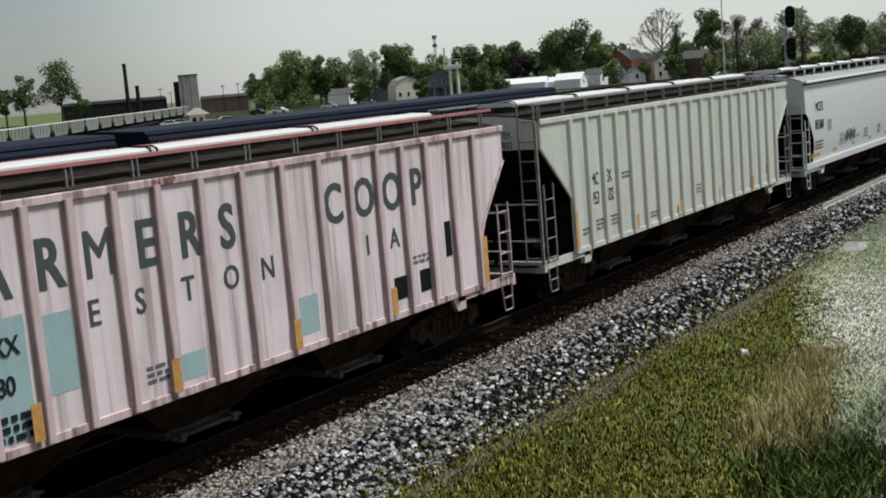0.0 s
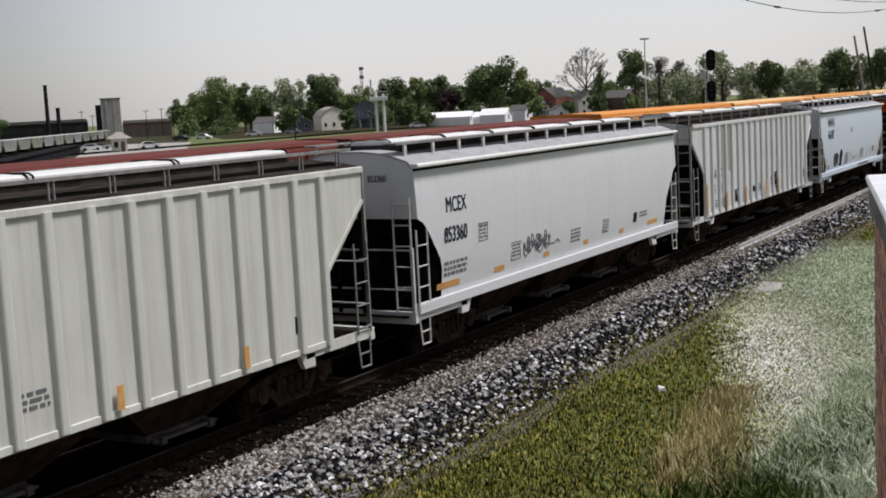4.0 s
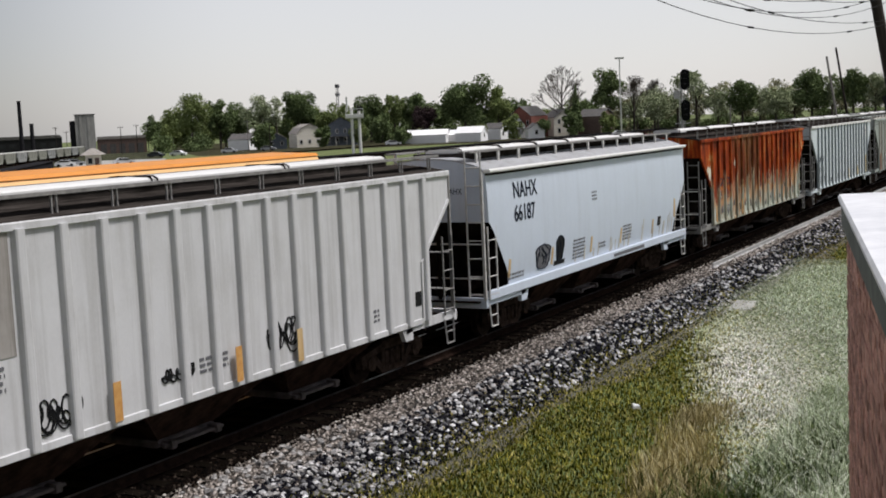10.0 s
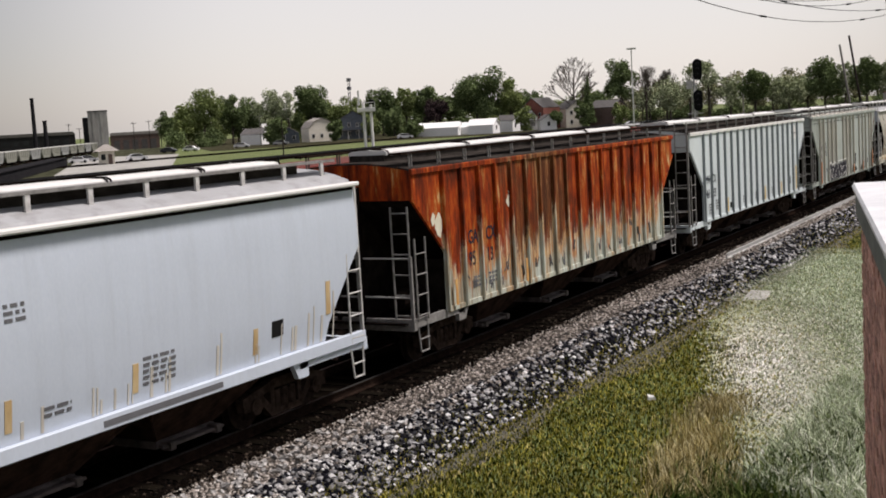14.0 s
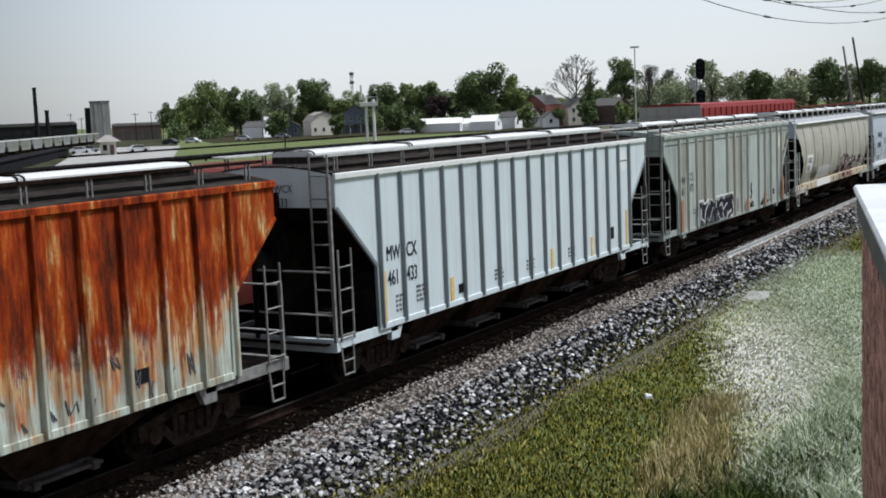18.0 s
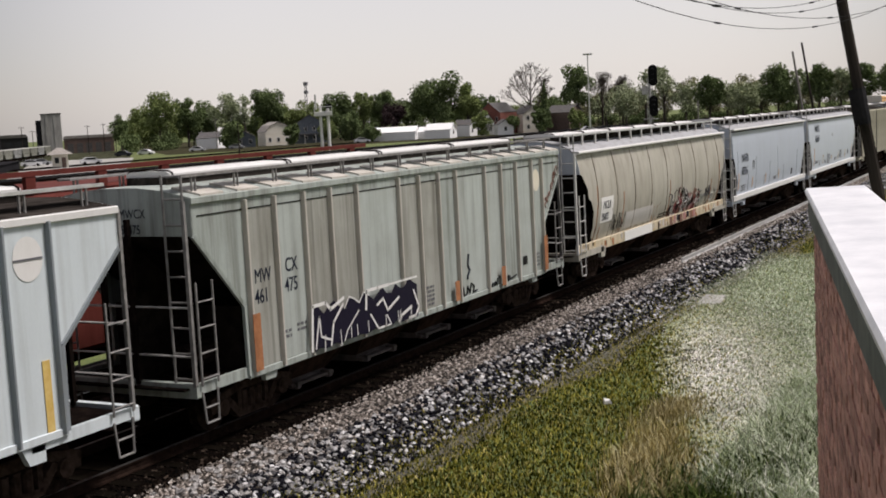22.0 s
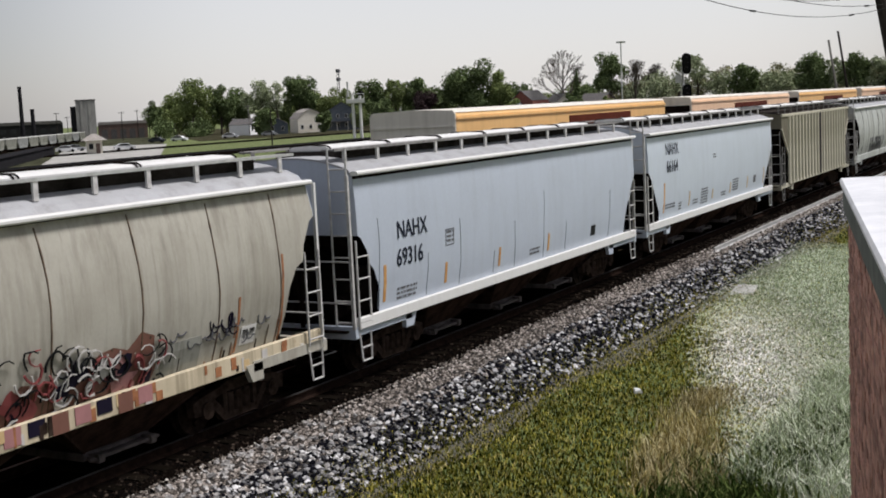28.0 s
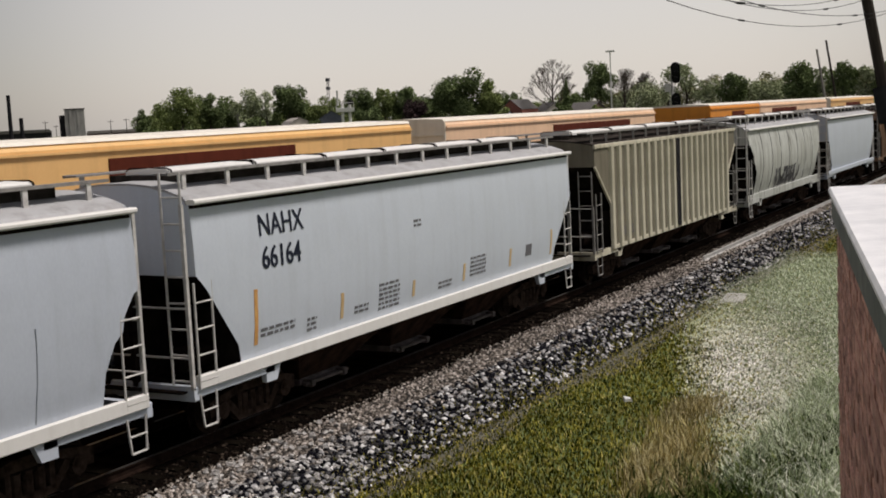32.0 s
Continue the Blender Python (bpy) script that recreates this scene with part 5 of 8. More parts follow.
def near_train():
    def car(s0, s1, label, style, body, trim, **spec):
        c = hopper_car(label, (s0 + s1) / 2, s1 - s0, style, body, trim, spec)
        CARS.append((c, (s0 + s1) / 2))
        return c

    SY = -1.506
    MAT["graf_red"] = plain("dull_red_spray", (0.23, 0.05, 0.05), 0.6)
    MAT["graf_black"] = plain("black_violet_spray", (0.012, 0.010, 0.022), 0.5)
    # faded pink car with big lettering
    c = car(4.4, 21.35, "faded pink ribbed covered hopper with big dark lettering", "old_rib", P["pink"], P["pink_rib"], ribs=[-7.20, -6.40, -5.62, -4.84, -4.04, -3.27, -2.57, -1.83, -1.05, -0.21, 0.66, 1.56, 2.46, 3.27, 4.06, 4.80, 5.56, 6.39, 7.20], rib_w=0.095, rib_mat=P["pink_rib"], board=P["red_board"], ladder_mat=P["pink_rib"], post_mat=P["pink_rib"], posts=False, ladder=2.6)
    L = 16.95
    for ch, x in zip("FARMERS", (-4.80, -4.04, -3.17, -2.42, -1.50, -0.70, 0.12)):
        sign(ch, 0.92, x, 2.98, SY, c, "slate", 0.78)
    for ch, x in zip("COOP", (2.56, 3.36, 4.18, 5.04)):
        sign(ch, 0.92, x, 2.98, SY, c, "slate", 0.78)
    for ch, x in zip("ESTON", (-2.44, -1.62, -0.74, 0.10, 0.92)):
        sign(ch, 0.50, x, 2.36, SY, c, "slate", 0.85)
    for ch, x in zip("IA", (3.6, 4.30)):
        sign(ch, 0.50, x, 2.30, SY, c, "slate", 0.85)
    MAT["teal"] = paint("faded_blue_green_patch", (0.33, 0.45, 0.47), 0.0, 0.4, 0.6, 20)
    for x0, x1, z0, z1 in ((-3.16, -2.68, 1.62, 2.66), (-4.1, -3.42, 1.2, 2.75), (-0.92, -0.40, 1.24, 1.62), (1.74, 2.20, 1.30, 1.92)):
        patch("paint_patch", x0, x1, z0, z1, SY + 0.006, c, "teal", "faded blue-green paint patch")
    for x in (-3.52, -1.14, 1.50, 4.14, 7.26):
        patch("reflector_strip", x - 0.02, x + 0.14, 1.14, 1.62 if x < 6 else 2.05, SY - 0.08, c, "orange", "orange reflector strip")
    for x0, x1, z0, z1 in ((4.34, 4.74, 1.36, 1.76), (5.14, 5.48, 1.36, 1.76), (6.06, 6.26, 1.86, 2.52)):
        patch("placard", x0, x1, z0, z1, SY, c, "black", "black placard")
    sign("XX", 0.34, -3.95, 2.28, SY - 0.01, c, "navy")
    sign("80", 0.34, -3.95, 1.80, SY - 0.01, c, "navy")
    small_print(-4.0, 1.55, 0.6, 3, SY - 0.01, c, "navy", 0.08)
    small_print(-1.55, 1.60, 0.6, 3, SY, c)
    small_print(4.95, 2.05, 0.6, 2, SY, c)
    # light grey ribbed
    c = car(22.75, 39.6, "light grey ribbed covered hopper with black reporting marks", "rib", P["grey_b"], P["grey_b"], ribs=19, rib_end=6.98, rib_w=0.11, hatches=5)
    for tx, x, z in (("MC", -6.06, 2.46), ("EX", -5.30, 2.46), ("953", -6.07, 2.02), ("832", -5.31, 2.02)):
        sign(tx, 0.42, x, z, SY, c, "navy", 0.62)
    for x in (-7.10, -3.85, -1.08, 1.74, 4.55):
        patch("reflector_strip", x, x + 0.12, 1.14, 1.50 + (0.5 if x < -6 else 0), SY - 0.08, c, "orange", "orange reflector strip")
    small_print(-6.6, 1.55, 0.4, 2, SY, c)
    small_print(-5.9, 1.66, 0.5, 3, SY, c)
    small_print(-5.1, 1.66, 0.5, 3, SY, c)
    small_print(-2.9, 1.42, 0.6, 2, SY, c)
    small_print(0.1, 1.75, 0.5, 3, SY, c)
    small_print(-4.4, 2.60, 0.45, 2, SY, c)
    patch("placard", 6.05, 6.32, 1.42, 1.72, SY, c, "black", "black placard")
    end_sign("MCEX", 0.30, -8.43 + 0.098, -0.36, 3.78, c)
    end_sign("953832", 0.30, -8.43 + 0.098, -0.34, 3.56, c)
    # clean white smooth-sided
    SS = -1.568
    c = car(41.25, 57.0, "clean white smooth-sided covered hopper with orange reflectors", "smooth_c", P["white_c"], P["white_c"], posts=False, hatches=6, sill=P["white_c"])
    sign("MCEX", 0.46, -6.62, 2.98, SS, c, "navy", 0.72)
    sign("853360", 0.46, -6.74, 2.36, SS - 0.012, c, "navy", 0.72)
    for x0, x1 in ((-7.02, -6.05), (-4.44, -3.95), (-1.82, -1.52), (0.62, 0.92), (3.14, 3.42), (5.36, 6.14)):
        patch("reflector_strip", x0, x1, 1.40, 1.53, SS + 0.055, c, "orange", "orange reflector strip")
    small_print(-6.75, 1.95, 1.0, 3, SS + 0.02, c, "stencil", 0.07)
    for x, z, w, h in ((-5.22, 2.60, 0.42, 0.40), (-3.62, 1.98, 0.50, 0.42), (1.86, 1.92, 0.40, 0.36)):
        part("stencilled_frame", hug(Mesh().box(x, x + w, SS - 0.004, SS + 0.002, z - 0.02, z).box(x, x + w, SS - 0.004, SS + 0.002, z - h, z - h + 0.02).box(x, x + 0.02, SS - 0.004, SS + 0.002, z - h, z).box(x + w - 0.02, x + w, SS - 0.004, SS + 0.002, z - h, z), SS, c), "stencil", c)
        small_print(x + 0.05, z - 0.05, w - 0.1, 4, SS + 0.02, c, "stencil", 0.04, 0.04)
    small_print(-0.25, 1.90, 0.6, 4, SS + 0.02, c)
    small_print(4.62, 1.86, 0.6, 2, SS + 0.02, c)
    patch("placard", 4.14, 4.40, 1.60, 1.88, SS + 0.03, c, "black", "black placard")
    for k in range(3):
        strokes(-3.02 + 0.10 * k, 1.56 + 0.05 * k, 1.3, 0.42, SS + 0.025, c, "stencil", 31 + 5 * k, 8 + 3 * k)
    strokes(-1.9, 1.66, 1.0, 0.12, SS + 0.025, c, "stencil", 77, 3)
    end_sign("853360", 0.28, -7.88 + 0.098, -0.42, 3.72, c)
    # pale grey ribbed with scrawls
    c = car(58.6, 74.9, "pale grey ribbed covered hopper with black scrawls", "rib", P["grey_d"], P["grey_d"], ribs=19, rib_end=6.90, rib_w=0.11)
    for tx, x, z in (("GA", -6.01, 2.26), ("CX", -5.24, 2.26), ("95", -6.00, 1.72), ("09", -5.23, 1.72)):
        sign(tx, 0.46, x, z, SY, c, "navy", 0.64)
    for x in (-6.96, -4.76, -2.40, 0.40, 2.12):
        patch("reflector_strip", x, x + 0.16, 1.12, 2.15 if x < -6 else 1.70, SY - 0.088, c, "run" if x > 2 else "orange", "orange reflector strip")
    patch("grime_panel", -4.96, -4.72, 1.2, 4.04, SY, c, "stain", "grimy grey-brown stain down one panel")
    patch("grime_panel", -4.58, -4.00, 2.4, 4.04, SY, c, "stain", "grimy grey-brown stain down one panel")
    for k in range(3):
        strokes(-3.86 + 0.05 * k, 1.22, 0.80, 0.50, SY - 0.002 * k, c, "black", 41 + 7 * k, 6 + 2 * k)
        strokes(-1.25, 1.42, 0.7, 0.22, SY - 0.002 * k, c, "black", 142 + 7 * k, 6 + 2 * k)
    for k in range(3):
        strokes(1.42 + 0.08 * k, 1.30 + 0.08 * k, 0.80, 0.62 - 0.06 * k, SY - 0.003 * k, c, "black", 43 + k, 7)
    small_print(-6.05, 1.52, 0.5, 3, SY, c)
    small_print(-5.35, 1.52, 0.5, 3, SY, c)
    small_print(-4.62, 2.30, 0.4, 4, SY, c)
    small_print(-0.4, 1.66, 0.7, 3, SY, c)
    small_print(4.5, 1.6, 0.5, 3, SY, c)
    patch("placard", 6.44, 6.68, 1.42, 1.72, SY, c, "black", "black placard")
    end_sign("GACX", 0.30, -8.15 + 0.098, 0.0, 3.72, c)
    # bluish white smooth
    c = car(76.5, 91.4, "bluish white smooth covered hopper with rust runs and a black tag", "smooth", P["white_e"], P["white_e"], hatches=6)
    sign("NAHX", 0.56, -5.98, 3.30, SS, c, "navy", 0.86)
    sign("66187", 0.56, -5.98, 2.74, SS - 0.01, c, "navy", 0.86)
    bubbles(-4.70, 1, 0.82, 1.42, (1.92, 1.92), SS, c, "stencil", "navy", 51, 9, False, 0.016)
    bubbles(-3.42, 1, 0.42, 1.44, (2.1, 2.1), SS, c, "black", "navy", 52, 3, False, 0.02)
    patch("graffiti", -3.55, -2.85, 1.36, 1.48, SS, c, "black")
    for x in (-6.3, -3.75, -1.05, 1.28, 4.1):
        patch("reflector_strip", x, x + 0.12, 1.42, 1.86, SS + 0.04, c, "run", "pale orange reflector strip")
    patch("reflector_strip", 6.2, 6.34, 1.75, 2.35, SS + 0.02, c, "run", "pale orange reflector strip")
    small_print(-2.3, 1.90, 0.8, 6, SS + 0.02, c)
    small_print(1.5, 1.92, 0.7, 5, SS + 0.02, c)
    small_print(-0.4, 1.62, 0.5, 2, SS + 0.04, c)
    small_print(-0.95, 3.1, 0.35, 3, SS, c)
    small_print(-6.3, 1.5, 0.9, 2, SS + 0.05, c)
    patch("placard", 4.6, 4.92, 1.62, 1.90, SS + 0.03, c, "black", "black placard")
    part("stencilled_data", Mesh().box(0.6, 3.2, -1.558, -1.552, 1.10, 1.19), "stencil", c)
    rng = random.Random(61)
    for k in range(26):
        x = rng.uniform(-2.4, 6.6)
        patch("rust_run", x, x + rng.uniform(0.02, 0.07), 1.28, 1.28 + rng.uniform(0.15, 0.5 + 0.06 * max(0, x)), SS + 0.03, c, "run_faint", "pale rust run on the lower side")
    end_sign("NAHX", 0.30, -7.45 + 0.098, -0.42, 3.5, c)
    # rusted red
    c = car(93.3, 109.7, "heavily rusted red-brown ribbed covered hopper with pale lower panels", "rib", P["rust"], P["rust"], ribs=18, rib_end=6.86, own_posts=True, posts=False, board="rail", end_sill="grab_dark", rib_w=0.055)
    for tx, x, z in (("GA", -5.80, 2.36), ("CX", -4.94, 2.36), ("95", -5.80, 1.88), ("13", -4.94, 1.88)):
        sign(tx, 0.44, x, z, SY, c, "navy", 0.74)
    for x in (-6.62, -3.1):
        patch("reflector_strip", x, x + 0.10, 1.14, 1.7, SY - 0.085, c, "orange", "orange reflector strip")
    small_print(-5.6, 1.62, 0.5, 3, SY, c)
    small_print(-4.9, 1.62, 0.5, 3, SY, c)
    rng = random.Random(29)
    for k in range(34):  # jagged letters in grey spray, one or two to a panel
        bx, bz, hh = -6.1 + 0.403 * (k % 30) + 0.06 * rng.random(), 1.14 + 0.25 * rng.random() + (0.35 if k % 5 == 0 else 0), rng.uniform(0.16, 0.42)
        part("scrawl", Mesh().path([(bx + rng.uniform(0, 0.26), SY - 0.004, bz + hh * ((j + k) % 2) * rng.uniform(0.5, 1.0)) for j in range(4 + k % 3)], 0.009, 4), "stencil", c, "thin jagged spray-can letter stroke")
    for x, z, w in ((-3.72, 3.10, 0.12), (-3.66, 3.32, 0.05), (-7.05, 2.88, 0.20), (-7.28, 3.05, 0.12)):
        m = Mesh().add([(x, 0, z)] + [(x + w * rng.uniform(0.5, 1.1) * math.cos(q), 0, z + 1.5 * w * rng.uniform(0.5, 1.1) * math.sin(q)) for q in np.linspace(0, 2 * math.pi, 12, endpoint=False)], [(0, j + 1, (j + 1) % 12 + 1) for j in range(12)])
        m.v = [(u, SY - 0.003, v) for u, y0, v in m.v]
        part("bare_spot", m, "cream_spot", c, "cream spot where the rust has flaked off")
    patch("placard", 4.55, 4.85, 1.40, 1.62, SY, c, "black", "black placard")
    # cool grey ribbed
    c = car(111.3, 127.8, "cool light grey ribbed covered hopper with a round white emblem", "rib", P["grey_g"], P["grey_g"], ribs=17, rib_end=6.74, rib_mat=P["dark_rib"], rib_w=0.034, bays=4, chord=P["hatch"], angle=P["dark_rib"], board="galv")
    for tx, x, z in (("MW", -6.50, 2.33), ("CX", -5.74, 2.33), ("461", -6.48, 1.84), ("433", -5.76, 1.84)):
        sign(tx, 0.42, x, z, SY, c, "navy", 0.68)
    for x in (-6.68, -3.98, 1.22, 3.83, 6.45):
        patch("reflector_strip", x, x + 0.14, 1.14, 2.15 if abs(x) > 6 else 1.66, SY - 0.004, c, "yellow_strip", "worn yellow reflector strip")
    patch("placard", -3.62, -3.36, 1.26, 1.46, SY, c, "black", "black placard")
    patch("placard", 5.28, 5.52, 1.45, 1.78, SY, c, "black", "black placard")
    small_print(-6.2, 1.62, 0.4, 4, SY, c)
    small_print(-5.4, 1.70, 0.4, 4, SY, c)
    for x in (-1.9, -0.2, 2.3):
        small_print(x, 1.55, 0.45, 3, SY, c)
    em = Mesh().add([(6.36, SY - 0.002, 3.58)] + [(6.36 + 0.27 * math.cos(a), SY - 0.002, 3.58 + 0.31 * math.sin(a)) for a in np.linspace(0, 2 * math.pi, 28, endpoint=False)], [(0, i + 1, (i + 1) % 28 + 1) for i in range(28)])
    part("emblem", em, "white", c, "round white emblem")
    patch("emblem_bar", 6.10, 6.62, 3.56, 3.59, SY - 0.006, c, "stencil")
    end_sign("MWCX", 0.32, -8.25 + 0.098, 0.0, 3.80, c)
    end_sign("461433", 0.32, -8.25 + 0.098, 0.08, 3.54, c)
    # dull grey ribbed with a big graffito
    c = car(129.3, 145.3, "dull grey ribbed covered hopper with large black-and-white graffiti", "low_rib", P["grey_h"], P["grey_h"], ribs=[-6.50, -5.63, -4.70, -3.80, -2.83, -1.14, -0.25, 0.67, 1.53, 3.08, 4.01, 4.93, 5.93, 6.62], rib_mat=P["pale_rib"], rib_w=0.042, rib_drop=0.10, bays=4, roof=P["grey_h"], chord=P["grey_h"])
    # thin dark strip drawn where the eave's shadow line falls
    part("eave_line", Mesh().box(-7.75, 7.75, -1.512, -1.502, 3.81, 3.828), "steel_dark", c, "dark strip for the shadow line under the eave")
    for k in range(16):
        part("roof_rib", Mesh().across([(-1.49, 4.12), (-0.9, 4.245), (-0.9, 4.285), (-1.49, 4.165)], -7.6 + k, -6.98 + k), P["pale_rib"], c)
    rng = random.Random(5)
    for x0, x1, m in ((-2.79, -1.18, P["grey_w"]), (1.57, 3.04, P["grey_w"]), (-6.46, -5.67, P["grime_h"]), (-5.59, -4.74, P["grey_w"]), (-4.66, -3.84, P["grime_h"]), (-3.76, -2.87, P["grime_h"]), (-0.21, 0.63, P["grime_h"]), (-1.10, -0.29, P["grime_h"]), (3.12, 3.97, P["grey_w"]), (4.97, 5.89, P["grey_w"])):
        part("side_panel", Mesh().box(x0, x1, -1.503, -1.499, 1.02, 3.80), m, c, "side panel of its own tint")
    for tx, x, z in (("MW", -6.32, 2.50), ("CX", -5.38, 2.58), ("461", -6.34, 2.14), ("475", -5.42, 2.22)):
        sign(tx, 0.36, x, z, SY, c, "navy", 0.76)
    end_sign("MWCX", 0.32, -8.0 + 0.098, 0.0, 3.80, c)
    end_sign("461475", 0.32, -8.0 + 0.098, 0.08, 3.54, c)
    throw_up(-4.72, 0.98, 4.05, 0.86, SY - 0.092, c, 5)
    for x, z0, z1 in ((-6.56, 1.0, 2.0), (1.16, 1.0, 1.46), (3.72, 0.98, 1.46), (6.50, 1.0, 1.92)):
        patch("reflector_strip", x, x + 0.22, z0, z1, SY - 0.092, c, "rustmark", "rusty orange strip")
    part("scrawl", Mesh().path([(2.06, SY - 0.01, 1.98), (2.00, SY - 0.01, 1.74), (2.10, SY - 0.01, 1.60), (1.96, SY - 0.01, 1.46), (1.98, SY - 0.01, 1.40)], 0.024, 5), "navy", c, "hooked spray stroke")
    part("scrawl", Mesh().path([(1.46, SY - 0.01, 1.36), (1.44, SY - 0.01, 1.02), (1.60, SY - 0.01, 1.04), (1.60, SY - 0.01, 1.26), (1.72, SY - 0.01, 1.24), (1.74, SY - 0.01, 1.04), (1.90, SY - 0.01, 1.06), (1.94, SY - 0.01, 1.24), (2.06, SY - 0.01, 1.06), (2.14, SY - 0.01, 1.28), (2.30, SY - 0.01, 1.20), (2.22, SY - 0.01, 1.06), (2.46, SY - 0.01, 1.08)], 0.018, 5), "black", c, "thin spray-can scrawl")
    for pts in ([(3.20, 1.12), (3.12, 1.00), (3.20, 0.98), (3.28, 1.06)], [(3.34, 1.00), (3.32, 1.10), (3.42, 1.10), (3.42, 0.99), (3.34, 1.0)], [(3.47, 0.99), (3.50, 1.14), (3.58, 1.00), (3.62, 1.18), (3.76, 1.20)], [(4.06, 1.16), (4.10, 0.98), (4.20, 1.16)], [(4.26, 0.98), (4.27, 1.16), (4.38, 1.14), (4.36, 1.06), (4.27, 1.05)], [(4.42, 1.07), (4.78, 1.12)]):
        part("scrawl", Mesh().path([(u, SY - 0.008, v) for u, v in pts], 0.016, 5), "black", c, "thin spray-can scrawl")
    patch("placard", 5.24, 5.52, 1.30, 1.52, SY - 0.006, c, "black", "black placard")
    small_print(-0.14, 1.52, 0.42, 5, SY - 0.005, c)
    small_print(-5.6, 1.54, 0.3, 2, SY, c)
    small_print(-5.1, 1.60, 0.3, 2, SY, c)
    small_print(6.06, 1.50, 0.32, 4, SY, c)
    em = Mesh().add([(6.30, SY - 0.002, 3.42)] + [(6.30 + 0.24 * math.cos(a), SY - 0.002, 3.42 + 0.29 * math.sin(a)) for a in np.linspace(0, 2 * math.pi, 28, endpoint=False)], [(0, i + 1, (i + 1) % 28 + 1) for i in range(28)])
    part("emblem", em, "cream_spot", c, "round cream emblem")
    MAT["graf_brown"] = plain("brown_spray", (0.16, 0.07, 0.05), 0.6)
    for k in range(6):  # a thin tag climbing along the sloped end
        bx, bz = 6.78 + 0.165 * k, 2.58 + 0.16 * k
        hook = [(0.0, 0.0), (0.03, 0.22), (0.13, 0.30), (0.17, 0.20), (0.06, 0.12), (0.18, 0.04)]
        hook = [(bx + u * (1 + 0.3 * math.sin(3 * k)), SY - 0.004, bz + v * (0.85 + 0.35 * math.sin(5 * k + 1))) for u, v in (hook if k % 2 else hook[::-1])]
        part("scrawl", Mesh().path(hook, 0.012, 4), "graf_brown", c, "thin brown spray-can letter stroke")
    # beige round-sided with graffiti
    SR = -1.615
    c = car(146.6, 163.4, "grimy beige round-sided covered hopper with graffiti and rusty sill", "round", P["tan_i"], P["tan_i"], seams=[-6.95, -5.20, -3.45, -1.68, 0.10, 1.88, 3.64, 5.40, 7.05], bays=3, end=P["white_j"], chord="hatch_white", seam_mat="seam_rust", sill=P["cream_sill"], post_mat="hatch_white", board="galv", hatches=6)
    patch("number_panel", -6.68, -5.60, 1.79, 2.55, SR, c, "white", "white repainted number panel")
    sign("MCEX", 0.34, -6.52, 2.20, SR - 0.012, c, "navy", 0.78)
    sign("350875", 0.32, -6.60, 1.85, SR - 0.012, c, "navy", 0.66)
    graffiti(-5.75, 1.36, 1.3, 0.52, SR + 0.03, c, None, "black", 81, 4, "black tag")
    MAT["graf_rose"] = plain("faded_rose_spray", (0.34, 0.16, 0.16), 0.6)
    MAT["graf_pale"] = plain("pale_grey_spray", (0.48, 0.46, 0.44), 0.6)
    patch("paint_patch", -4.25, -1.45, 1.38, 1.90, SR + 0.04, c, "graf_pale", "pale buffed-out patch")
    rng = random.Random(19)
    base, tops = Mesh(), [1.62 + 0.11 * k / 3 + 0.10 * math.sin(2.4 * k) for k in range(13)]
    base.v = [(0.5 + 3.4 * k / 12, -half_width(STYLE["round"], 1.24 + (tops[k] - 1.24) * j / 5) - 0.004, 1.24 + (tops[k] - 1.24) * j / 5) for k in range(13) for j in range(6)]
    base.f = [(k * 6 + j, k * 6 + 6 + j, k * 6 + 7 + j, k * 6 + 1 + j) for k in range(12) for j in range(5)]
    part("graffiti", base, "graf_brown", c, "dark spray-painted piece along the lower side")
    for k in range(26):  # ragged blots of old and new paint, one over another
        cx, w2 = 0.7 + 3.1 * rng.random(), rng.uniform(0.12, 0.32)
        zc, h2 = 1.34 + rng.uniform(0.0, 0.42) * (0.7 + 0.12 * cx), rng.uniform(0.10, 0.24)
        blot = [(cx + w2 * math.cos(q) * rng.uniform(0.5, 1.2), zc + h2 * math.sin(q) * rng.uniform(0.5, 1.2)) for q in np.linspace(0, 2 * math.pi, 11, endpoint=False)]
        m = Mesh().add([(cx, SR, zc)] + [(u, SR, v) for u, v in blot], [(0, j + 1, (j + 1) % 11 + 1) for j in range(11)])
        m.v = [(u, -half_width(STYLE["round"], v) - 0.014 - 0.0012 * k, v) for u, y0, v in m.v]
        part("graffiti", m, ("graf_red", "graf_black", "graf_rose", "graf_black", "graf_brown", "graf_pale")[k % 6], c, "ragged spray-painted blot")
    for k in range(64):
        u0, v0, q, m = 0.5 + 3.5 * rng.random(), 1.28 + 0.75 * rng.random(), rng.uniform(0, 6.28), Mesh()
        pts = []
        for j in range(7):
            pts.append((u0, v0))
            q += rng.uniform(0.2, 0.9) * (1 if k % 2 else -1)
            u0, v0 = u0 + 0.09 * math.cos(q), min(max(v0 + 0.10 * math.sin(q), 1.25), 2.25)
        m.path([(u, -half_width(STYLE["round"], v) - 0.05, v) for u, v in pts], rng.uniform(0.010, 0.020), 4)
        tagged(part("graffiti_outline", m, ("black", "graf_pale", "black", "graf_pale", "graf_red")[k % 5], c, "spray-painted stroke"), kind="stuff")
    for k in range(8):
        x = 0.6 + 0.42 * k
        patch("sill_patch", x, x + 0.30, 0.99 + 0.04 * (k % 3), 1.28, -1.4765 - 0.0004 * k, c, ("graf_brown", "graf_rose", "graf_black")[k % 3], "graffiti running onto the sill")
    strokes(5.15, 1.70, 0.7, 0.36, SR + 0.02, c, "graf_black", 95, 5)
